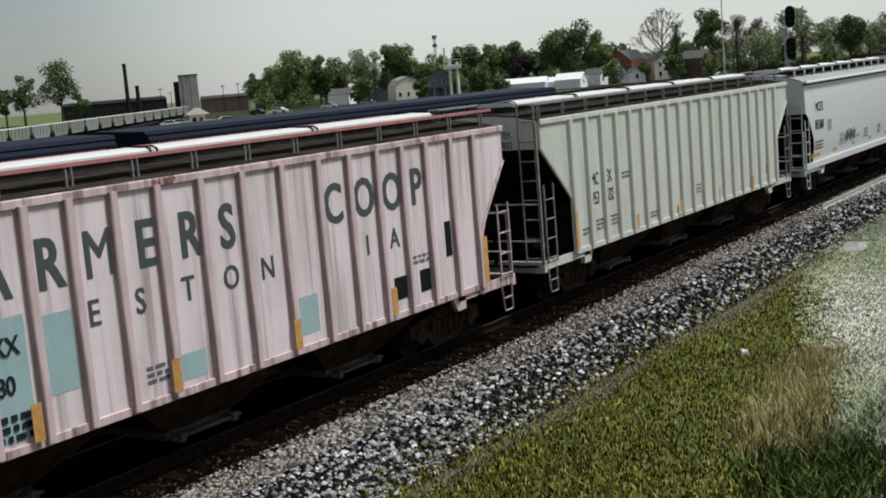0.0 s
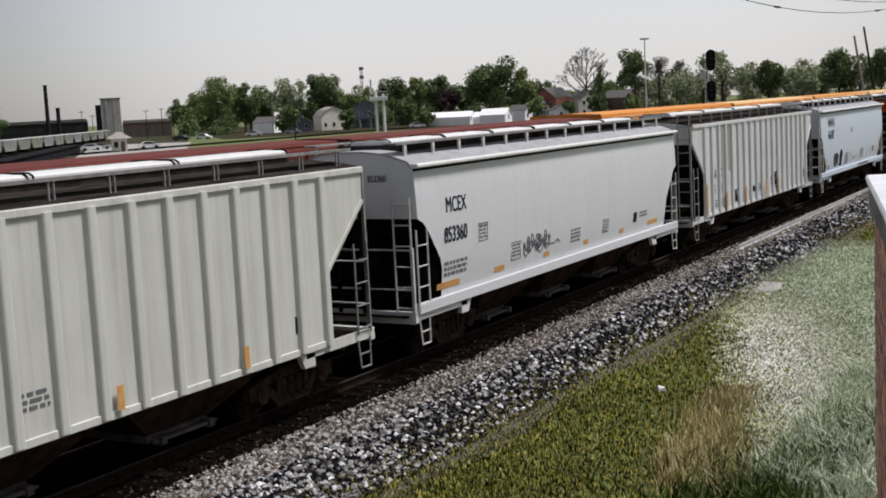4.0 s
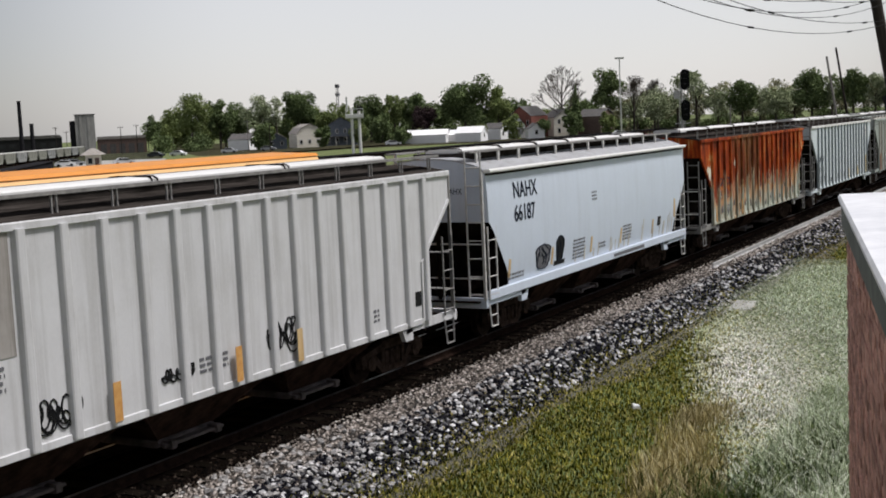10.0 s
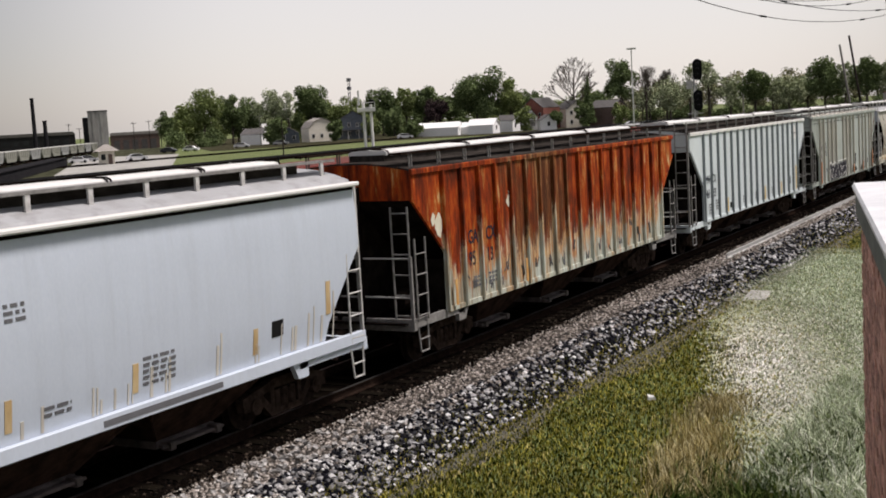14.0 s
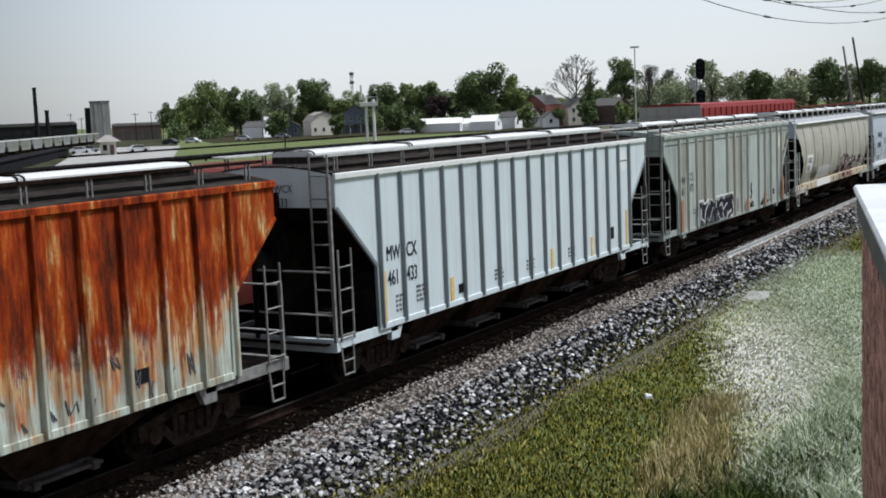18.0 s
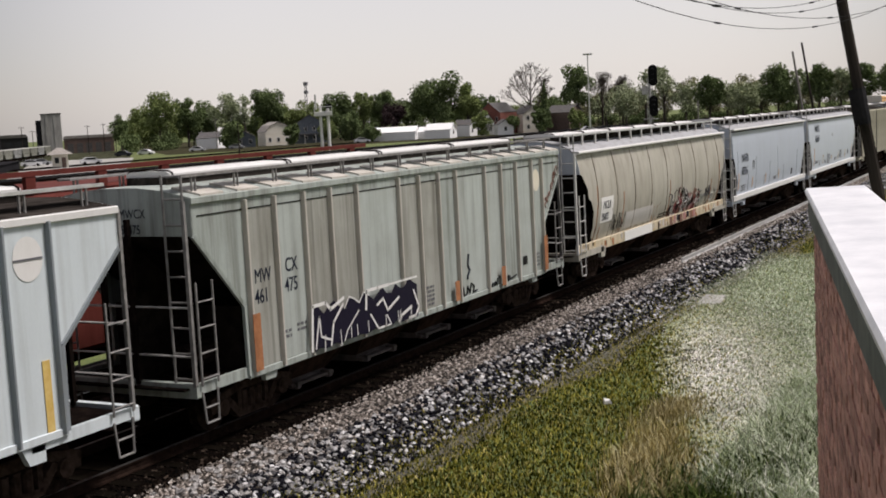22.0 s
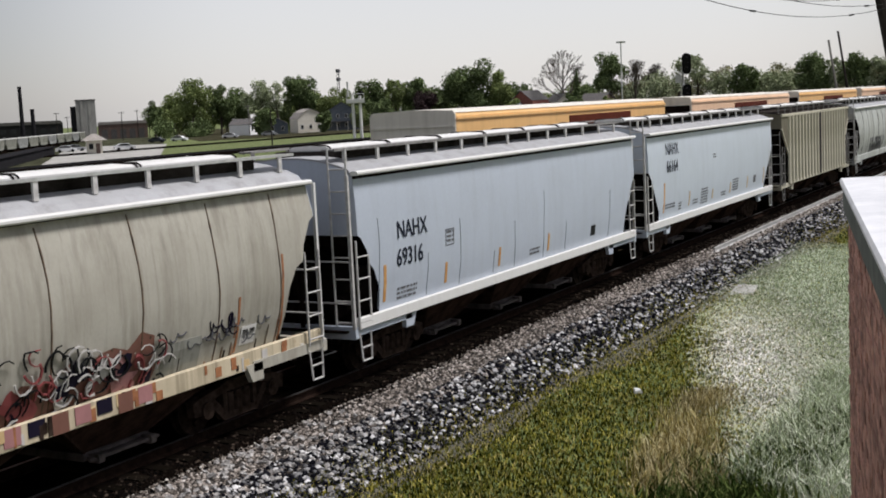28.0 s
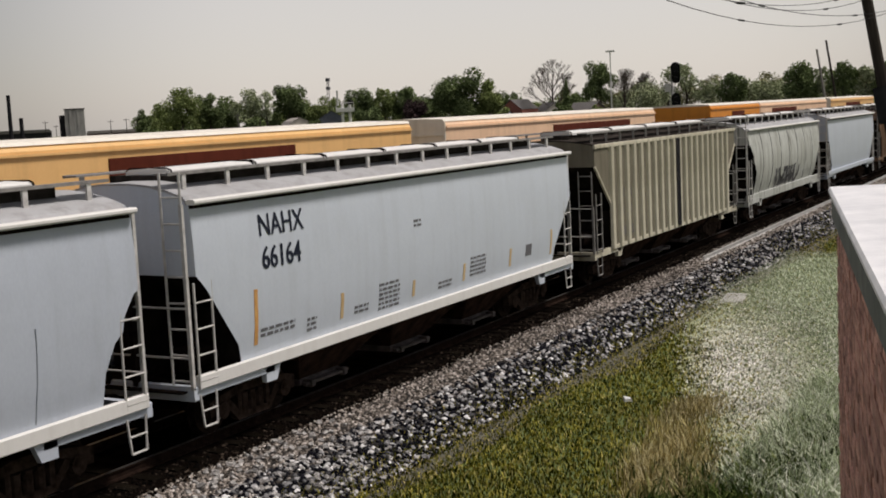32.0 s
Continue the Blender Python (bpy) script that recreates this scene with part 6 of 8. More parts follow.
    strokes(5.25, 1.66, 0.6, 0.40, SR + 0.02, c, "graf_black", 96, 4)
    for k in range(7):
        strokes(4.3 + 0.36 * k, 1.38 + 0.45 * rng.random(), 0.34, 0.18, SR + 0.02, c, "stencil", 101 + k, 3)
    patch("placard", 6.02, 6.42, 1.42, 1.74, SR, c, "white", "white frame with two dark squares")
    for x in (6.06, 6.24):
        patch("placard_square", x, x + 0.14, 1.48, 1.68, SR - 0.006, c, "black")
    patch("grime_panel", 4.1, 5.0, 1.26, 1.80, SR + 0.004, c, P["grime_h"], "brown-grey smear of dirt")
    for k in range(60):
        u0, m = rng.uniform(-7.1, 7.2), Mesh()
        v1 = 1.26 + rng.random() ** 2.5 * 0.9
        m.box(u0, u0 + rng.uniform(0.015, 0.05), SR, SR + 0.004, 1.24, v1)
        tagged(part("rust_run", hug(m, SR + 0.006, c), ("seam_rust", "truck_steel", "rustmark")[k % 3], c, "dark run of dirt and rust"), kind="stuff")
    patch("sill_patch", -4.3, -1.45, 0.99, 1.29, -1.478, c, "white", "white painted stretch of sill")
    rng = random.Random(16)
    for i in range(70):
        x, z = rng.uniform(-7.9, 7.8), 0.99 + 0.2 * rng.random() ** 2
        if -4.4 < x < -1.45:
            continue
        patch("sill_stain", x, x + rng.uniform(0.03, 0.16), z, min(z + rng.uniform(0.05, 0.28), 1.285), -1.4735 - 0.0004 * (i % 12), c, rng.choice(["rustmark", "run", "graf_pale", "truck_steel"]))
    for x in (-7.0, -4.6, 0.4, 5.9, 7.1):
        patch("rust_run", x, x + 0.05, 1.32, rng.uniform(1.9, 3.2), SR, c, "rustmark", "thin rust run")
    small_print(-0.6, 1.50, 1.2, 2, SR, c, "truck_steel", 0.05, 0.035)
    end_sign("MCEX 350875", 0.40, -8.4 + 0.182, 0.9, 3.62, c)
    # two pale blue-grey smooth cars
    c = car(164.5, 180.0, "pale blue-grey smooth covered hopper with dark weld seams", "smooth_j", P["white_j"], P["white_j"], seams=[-6.9, -4.96, -3.50, -1.83, -0.68, 1.03, 2.46, 5.6], hatches=6, seam_mat=P["seam"], sill=P["hatch"])
    sign("NAHX", 0.50, -6.22, 2.62, SS, c, "navy", 0.86)
    sign("69316", 0.50, -6.25, 2.06, SS - 0.006, c, "navy", 0.86)
    for x in (-6.74, -4.20, -1.56, 1.28):
        patch("reflector_strip", x, x + 0.10, 1.42, 1.86 if x > -5 else 2.15, SS + 0.03, c, "orange", "orange reflector strip")
    small_print(-6.2, 1.62, 0.8, 3, SS + 0.03, c)
    small_print(0.2, 1.6, 0.6, 2, SS + 0.04, c)
    small_print(-4.12, 2.54, 0.3, 3, SS, c)
    part("stencilled_frame", hug(Mesh().box(-4.18, -3.80, SS - 0.004, SS + 0.002, 2.56, 2.58).box(-4.18, -3.80, SS - 0.004, SS + 0.002, 2.22, 2.24).box(-4.18, -4.16, SS - 0.004, SS + 0.002, 2.22, 2.58).box(-3.82, -3.80, SS - 0.004, SS + 0.002, 2.22, 2.58), SS, c), "stencil", c)
    patch("placard", 4.22, 4.54, 1.46, 1.74, SS + 0.03, c, "black", "black placard")
    end_sign("NAHX", 0.30, -7.75 + 0.098, 0.62, 3.62, c)
    end_sign("69316", 0.30, -7.75 + 0.098, 0.62, 3.34, c)
    c = car(181.1, 196.8, "pale white smooth covered hopper with navy reporting marks", "smooth", P["white_k"], P["white_k"], hatches=6, sill=P["hatch"])
    sign("NAHX", 0.54, -6.06, 3.30, SS, c, "navy", 0.86)
    sign("66164", 0.54, -6.02, 2.74, SS - 0.01, c, "navy", 0.86)
    for x, z in ((-6.28, 2.42), (-3.60, 1.95), (-0.85, 1.80), (1.45, 1.85), (3.9, 1.9), (6.4, 2.1)):
        patch("reflector_strip", x, x + 0.10, 1.46, z, SS + 0.03, c, "run" if x > -5 else "orange", "orange reflector strip")
    small_print(-6.1, 1.72, 1.0, 2, SS + 0.03, c)
    small_print(-4.7, 1.66, 0.3, 3, SS + 0.03, c)
    small_print(-2.2, 1.92, 0.8, 6, SS + 0.02, c)
    small_print(-3.1, 1.62, 0.5, 2, SS + 0.03, c)
    small_print(1.8, 1.95, 0.8, 5, SS + 0.02, c)
    small_print(0.3, 1.6, 0.6, 2, SS + 0.04, c)
    small_print(-0.75, 3.06, 0.3, 2, SS, c)
    patch("placard", 4.85, 5.2, 1.60, 1.88, SS + 0.03, c, "stencil", "dark placard")
    end_sign("NAHX", 0.34, -7.85 + 0.098, 0.34, 3.52, c)
    end_sign("66164", 0.34, -7.85 + 0.098, 0.34, 3.24, c)
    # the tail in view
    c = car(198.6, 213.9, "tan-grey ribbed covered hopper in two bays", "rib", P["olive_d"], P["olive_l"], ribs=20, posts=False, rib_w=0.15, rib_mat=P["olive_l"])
    for tx, x, z in (("MC", -5.48, 2.5), ("EX", -4.82, 2.5), ("35", -5.48, 2.0), ("08", -4.82, 2.0)):
        sign(tx, 0.36, x, z, SY, c, "stencil", 0.7)
    small_print(-5.3, 1.6, 1.2, 3, SY, c)
    # a dark strip on the side draws the shaded split; nothing is cut
    patch("centre_gap", -0.16, 0.20, 1.10, 4.05, SY - 0.088, c, "soot", "dark strip standing in for the shaded split between bays")
    c = car(215.8, 230.2, "streaked grey round-sided covered hopper with dark graffiti", "round", P["grey_m"], P["grey_m"], seams=7, turn=False)
    graffiti(-2.5, 1.25, 4.5, 0.8, SR + 0.03, c, "stencil", "black", 91, 6, "dark graffiti")
    c = car(232.3, 247.0, "plain white smooth-sided covered hopper", "smooth", P["white_j"], P["white_j"], turn=False)
    c = car(249.0, 264.0, "weathered brown ribbed covered hopper", "rib", P["brown_o"], P["brown_o"], ribs=16, turn=False)
    c = car(266.0, 282.0, "grey ribbed covered hopper at the train's tail", "rib", P["grey_h"], P["grey_h"], ribs=16, turn=False)


near_train()


# ---- the second train, on the far track ----
def box_wagon(s0, s1, top, body, roof, label, cat="freight car", low=1.0, ribs=14, end=None, arch=False):
    L = s1 - s0
    h = L / 2
    c = thing("box_wagon", label, cat, pose((s0 + s1) / 2, TRACK2_Y, 0), "freight train on the far track")
    part("body", Mesh().across([(-1.45, low), (1.45, low), (1.5, low + 0.1), (1.5, top - 0.12), (1.42, top - 0.02), (-1.42, top - 0.02), (-1.5, top - 0.12), (-1.5, low + 0.1)], -h, h), body, c)
    part("roof", Mesh().across([(-1.46, top - 0.02), (1.46, top - 0.02), (1.40, top + 0.05), (0, top + 0.10), (-1.40, top + 0.05)], -h - 0.03, h + 0.03), roof, c)
    if ribs:
        me = Mesh().box(-0.04, 0.04, -0.05, 0.0, low + 0.1, top - 0.14).data("post", body)
        for i in range(ribs):
            x = -h + 0.2 + (L - 0.4) * i / (ribs - 1)
            part("post", me, None, c, at=pose(x, -1.5, 0))
    if end:
        ep = part("end_panel", Mesh().box(-h - 0.05, -h, -1.49, 1.49, low, top - 0.02, 0.03), end, c, "pale end panel")
        if arch:
            # flat dark plates on the end paint in its shaded hollows
            part("recess", Mesh().box(-h - 0.07, -h - 0.05, -1.42, 0.15, low + 0.3, top - 0.32, 0.05), "steel_dark", ep, "dark plate painting in the shaded hollow of the end")
            part("recess", Mesh().box(-h - 0.07, -h - 0.05, 0.95, 1.45, low + 0.3, top - 0.32, 0.05), "steel_dark", ep)
        else:
            for z in (top - 0.75, top - 0.45):
                part("end_rail", Mesh().box(-h - 0.09, -h - 0.05, -1.45, 1.45, z, z + 0.06), end, ep)
    for e in (-1, 1):
        truck(e * (h - 2.2), c, False)
        part("coupler", shared("coupler", coupler_mesh), None, c, at=pose(e * h, 0, 0, 0, 0, 0 if e > 0 else 180))
    part("underframe", Mesh().box(-h, h, -1.2, 1.2, 0.8, low + 0.05), "steel_dark", c)
    CARS2.append((c, (s0 + s1) / 2))
    return c


CARS2 = []


def far_train():
    MAT["yellow"] = paint("golden_yellow_paint", (0.75, 0.46, 0.19), 0.02, 0.25, 0.5, 30)
    MAT["amber"] = paint("deep_orange_paint", (0.66, 0.25, 0.03), 0.04, 0.3, 0.5, 31)
    MAT["gond_red"] = paint("dark_red_paint", (0.24, 0.022, 0.018), 0.06, 0.4, 0.55, 32)
    MAT["oxide"] = paint("oxide_brown_paint", (0.13, 0.035, 0.028), 0.2, 0.5, 0.6, 33)
    MAT["silver"] = paint("dull_silver_panels", (0.42, 0.40, 0.37), 0.0, 0.45, 0.5, 34)
    MAT["blue_black"] = paint("blue_black_paint", (0.012, 0.016, 0.03), 0.0, 0.3, 0.5, 35)
    MAT["door_brown"] = paint("dark_maroon_door_paint", (0.10, 0.025, 0.015), 0.1, 0.5, 0.6, 38)
    MAT["cream_roof"] = paint("cream_white_roof", (0.74, 0.70, 0.62), 0.0, 0.3, 0.5, 36)
    MAT["salmon"] = paint("faded_salmon_paint", (0.80, 0.55, 0.37), 0.03, 0.35, 0.5, 37)
    for i in range(3):
        box_wagon(-18 + i * 17.0, -18 + i * 17.0 + 16.2, 4.60, "blue_black", "blue_black", "blue-black high-sided wagon behind the near train")
    for i in range(2):
        box_wagon(33.5 + i * 17.2, 33.5 + i * 17.2 + 16.4, 4.22, "blue_black", "steel_dark", "low blue-black wagon behind the near train")
    for i in range(2):
        box_wagon(75.8 + i * 16.0, 75.8 + i * 16.0 + 15.3, 4.42, "oxide", "oxide", "oxide-brown wagon behind the near train")
    for i in range(5):
        box_wagon(108 + i * 16.7, 108 + i * 16.7 + 16.1, 4.53, "amber" if i < 2 else "yellow", "amber" if i % 2 == 0 else "yellow", "orange-yellow wagon whose top edge shows over the near train")
    for i in range(6):
        box_wagon(207 + i * 19.4, 207 + i * 19.4 + 18.6, 4.1, "oxide", "oxide", "low oxide-brown wagon without load")
    box_wagon(325.5, 347.2, 4.1, "oxide", "oxide", "low oxide-brown wagon without load")
    c = box_wagon(353.5, 371.5, 4.97, "gond_red", "gond_red", "dark red ribbed high-sided wagon with a silver end", ribs=20, end="silver")
    strokes(-8.6, 4.05, 1.2, 0.45, -1.56, c, "graf_pale", 95, 5)
    c = box_wagon(372.6, 393.2, 4.20, "oxide", "oxide", "low oxide-brown wagon with a raised side rail", ribs=0)
    part("raised_rail", Mesh().box(-10.2, 10.2, -1.5, -1.38, 4.50, 4.60), "oxide", c)
    me = Mesh().box(-0.12, 0.12, -1.49, -1.40, 4.2, 4.52).data("upright", "oxide")
    for k in range(11):
        part("upright", me, None, c, at=pose(-9.5 + k * 1.9, 0, 0))
    for i in range(5):
        box_wagon(394.0 + i * 19.0, 394.0 + i * 19.0 + 18.4, 3.8, "oxide", "oxide", "low oxide-brown wagon without load")
    for s0, s1, body, p0, p1 in ((495.1, 514.4, "yellow", 503.7, 510.0), (518.3, 537.7, "salmon", 525.6, 532.2), (540.4, 559.8, "yellow", 547.8, 554.1), (561.9, 581.3, "salmon", 570.0, 578.0), (590.0, 600.0, "amber", 594.0, 596.5), (600.2, 619.4, "salmon", 603.0, 609.5), (621, 640, "yellow", 627, 633)):
        c = box_wagon(s0, s1, 5.02, body, "cream_roof", "orange-yellow tall box wagon with a cream roof", ribs=0, end="amber" if s0 == 590.0 else "cream_roof", arch=s0 > 500 and s0 < 560)
        hh, mid = (s1 - s0) / 2, (s0 + s1) / 2
        part("ledge", Mesh().box(-hh, hh, -1.55, -1.5, 4.80, 4.85), body, c)
        part("dark_panel", Mesh().box(p0 - mid, p1 - mid, -1.53, -1.49, 3.6, 4.66), "door_brown", c, "dark brown open doorway panel")


far_train()


# ---- the yard, the town and the trees beyond ----
def far(bearing, d):
    a = radians(bearing)
    return d * math.cos(a), d * math.sin(a)


def facing(bearing):
    return bearing - 90


def tree(bearing, d, height, radius, leaf, seed, density=1.0, conifer=False, label="leafy green tree in the distance", low=0.16):
    rng = np.random.default_rng(seed)
    height *= 1.10
    x, y = far(bearing, d)
    t = thing("tree", label, "tree", pose(x, y, GROUND_Z), "trees beyond the yard")
    tr = Mesh()
    th = height * (0.9 if conifer else 0.55)
    r0 = 0.16 + height * 0.016
    tr.tube((0, 0, -0.1), (0.1, 0, th * 0.5), r0, 7, r0 * 0.75)
    tr.tube((0.1, 0, th * 0.5), (0, 0.1, th), r0 * 0.75, 6, r0 * 0.35)
    tips = []
    for k in range(9):
        a, z0 = rng.uniform(0, 6.283), th * rng.uniform(0.45, 1.0)
        ln = radius * rng.uniform(0.5, 0.95)
        tip = (math.cos(a) * ln, math.sin(a) * ln, min(z0 + height * rng.uniform(0.10, 0.30), height * 0.86))
        tr.tube((0, 0, z0), tip, r0 * 0.3, 5, r0 * 0.08)
        tips.append(tip)
    part("trunk", tr, "bark", t)
    n = int(3600 * density * max(0.7, (radius / 4.0) ** 1.6))
    if conifer:
        u = rng.random(n) ** 0.7
        z = height * (1 - 0.92 * u)
        rr = radius * u * rng.uniform(0.5, 1.1, n)
        a = rng.uniform(0, 6.283, n)
        c = np.stack([np.cos(a) * rr, np.sin(a) * rr, z], 1)
    else:
        lobes = np.array(tips + [(rng.normal(0, radius * 0.3), rng.normal(0, radius * 0.3), height * rng.uniform(0.38 if low > 0.1 else 0.08, 0.90)) for _ in range(14)])
        lr = radius * rng.uniform(0.30, 0.52, len(lobes))
        k = rng.integers(0, len(lobes), n)
        dirs = rng.normal(0, 1, (n, 3))
        dirs /= np.linalg.norm(dirs, axis=1)[:, None]
        c = lobes[k] + dirs * (lr[k] * rng.uniform(0.45, 1.05, n))[:, None]
        c[:, 2] = np.clip(c[:, 2], height * rng.uniform(low * 0.7, low * 1.25, n), height * 1.04)
    s = rng.uniform(0.14, 0.42, n) * (0.75 + radius * 0.05)
    e1 = rng.normal(0, 1, (n, 3))
    e1 /= np.linalg.norm(e1, axis=1)[:, None]
    e2 = np.cross(e1, rng.normal(0, 1, (n, 3)))
    e2 /= np.linalg.norm(e2, axis=1)[:, None]
    e1, e2 = e1 * s[:, None], e2 * s[:, None] * 0.8
    v = np.stack([c - e1, c - e2 * 0.9, c + e1, c + e2], 1).reshape(-1, 3)
    me = bpy.data.meshes.new("crown")
    me.from_pydata(v.tolist(), [], (np.arange(n)[:, None] * 4 + np.arange(4)[None]).tolist())
    me.materials.append(MAT[leaf])
    ob = part("crown", me, None, t)
    return t


def bare_tree(bearing, d, height, radius, seed, label="bare-branched tree with a wide crown"):
    rng = random.Random(seed)
    x, y = far(bearing, d)
    t = thing("tree", label, "tree", pose(x, y, GROUND_Z), "trees beyond the yard")
    m = Mesh()

    def limb(p, dirn, ln, r, depth):
        q = p + dirn * ln
        m.tube(p, q, r, 5 if depth < 2 else 3, r * 0.7)
        if depth >= 6:
            return
        for _ in range(3 if depth in (1, 3, 5) else 2):
            w = (dirn + Vector((rng.uniform(-1, 1), rng.uniform(-1, 1), rng.uniform(-0.15, 0.75))) * 0.55).normalized()
            limb(q, w, ln * rng.uniform(0.66, 0.84), max(r * 0.66, 0.035), depth + 1)
    m.tube((0, 0, -0.1), (0, 0, height * 0.34), height * 0.022, 8, height * 0.017)
    m.tube((0, 0, height * 0.34), (0, 0, height * 0.62), height * 0.015, 6, height * 0.007)
    for k in range(13):
        a, lift = k * 2.4 + rng.uniform(-0.3, 0.3), k / 12
        out = (1.5 - 1.1 * lift) * radius / height * 1.9
        limb(Vector((0, 0, height * (0.26 + 0.34 * lift))), Vector((math.cos(a) * out, math.sin(a) * out, 0.75)).normalized(), height * (0.15 - 0.04 * lift), height * 0.008, 1)
    part("trunk", m, "bark", t)
    return t


def town():
    k = 100
    greens = ["leaf_mid", "leaf_dark", "leaf_mid", "leaf_pale"]
    rows = [(41.94, 420, 11.8, 2.4), (40.22, 420, 16.9, 5.8), (38.96, 430, 15.8, 5.2), (38.15, 440, 14.4, 4.6), (37.15, 420, 16.5, 5.3), (36.37, 410, 16.9, 2.8), (35.33, 420, 16.5, 6.7), (34.13, 425, 13.3, 4.6),
            (32.01, 420, 14.8, 5.0), (31.48, 395, 8.1, 3.8), (30.88, 420, 15.0, 3.8), (29.89, 420, 16.0, 5.4), (29.48, 400, 10.5, 3.9), (27.58, 400, 17.9, 7.9), (26.01, 400, 15.5, 4.6), (20.82, 380, 18.2, 5.1),
            (18.66, 370, 11.8, 5.0), (17.76, 380, 16.2, 3.7), (16.91, 380, 18.8, 4.0), (15.95, 380, 11.7, 4.4), (14.87, 370, 13.8, 4.5), (13.4, 370, 11.5, 4.6), (11.86, 360, 14.1, 5.3), (10.09, 350, 15.4, 4.2)]
    more = [(9.16, 350, 13.0, 3.6), (8.16, 350, 13.6, 4.2), (10.98, 355, 14.3, 1.7), (33.08, 440, 12.6, 4.2), (41.1, 440, 13.4, 3.8), (24.92, 410, 9.5, 4.3), (12.6, 380, 11.0, 4.5), (14.1, 390, 11.0, 4.5), (6.8, 340, 13, 4.5), (22.0, 420, 9.5, 4.0), (19.6, 400, 10.5, 4.0), (28.8, 430, 11.5, 4.5)]
    tones = [1, 0, 1, 1, 3, 3, 1, 0, 1, 1, 0, 1, 5, 1, 0, 1, 3, 3, 3, 3, 1, 3, 1, 1, 3, 1, 3, 0, 0, 1, 3, 3, 1, 1, 3, 1]
    for i, (b, d, hh, r) in enumerate(rows + more):
        leaf = "leaf_purple" if tones[i] == 5 else greens[tones[i]]
        lab = {"leaf_purple": "dark purple-leaved tree among the houses", "leaf_pale": "tall tree with pale new leaves", "leaf_dark": "dense dark green leafy tree", "leaf_mid": "leafy mid-green tree by houses"}[leaf]
        tree(b, d, hh, r, leaf, k + i, 0.62 if leaf == "leaf_pale" else 1.35, label=lab)
    for i, (b, d, hh, r) in enumerate([(52.15, 430, 17.5, 3.9), (50.55, 430, 20.3, 6.3), (52.93, 430, 13.3, 2.6), (49.74, 430, 10.4, 2.7), (53.88, 430, 19.4, 6.0)]):
        tree(b, d, hh, r, "leaf_dark", 300 + i, 0.6 if i == 1 else 1.1, label="half-leafed tree beside the yard")
    for i, b in enumerate(np.linspace(9, 42, 40)):
        tree(float(b) + 0.2 * math.sin(i * 5.1), 450 + 12 * math.sin(i * 2.3), 10.5 + 2.4 * math.sin(i * 1.7) + (1.5 if b < 20 else 0), 4.8, "leaf_belt" if b < 21 else ("leaf_mid" if i % 2 == 0 else "leaf_dark"), 500 + i, 0.6 if b < 21 else 0.9, label="tree in the far belt of woodland", low=0.0)
    for i, b in enumerate(np.linspace(8.5, 41.5, 34)):
        tree(float(b) + 0.25 * math.sin(i * 3.7), 405 + 8 * math.sin(i * 1.3), 3.6 + 1.2 * math.sin(i * 2.9), 3.6, "leaf_dark", 700 + i, 0.5, label="dark undergrowth shrub below the trees", low=0.0)
    for i, (b, d, hh, r) in enumerate([(25.35, 352, 6.5, 2.4), (24.0, 350, 5.0, 2.2), (22.7, 355, 7.5, 2.2), (21.0, 352, 6.0, 2.6), (34.25, 362, 6.0, 2.2), (36.9, 360, 7.0, 2.6), (32.6, 368, 7.5, 2.4), (37.2, 365, 5.0, 2.4), (30.6, 345, 4.0, 2.4), (26.9, 350, 5.0, 1.8)]):
        tree(b, d, hh, r, "leaf_dark" if i % 3 else "leaf_mid", 820 + i, 1.0, label="small leafy tree in a house's yard", low=0.05)
    bare_tree(23.05, 370, 21.5, 8.5, 4)
    bare_tree(19.74, 380, 18.0, 2.6, 5, "slender pale-branched bare tree")
    bare_tree(18.82, 380, 16.5, 2.4, 6, "slender pale-branched bare tree")
    tree(22.4, 365, 13.7, 2.2, "leaf_dark", 401, 1.2, True, "dark conifer beside the houses")


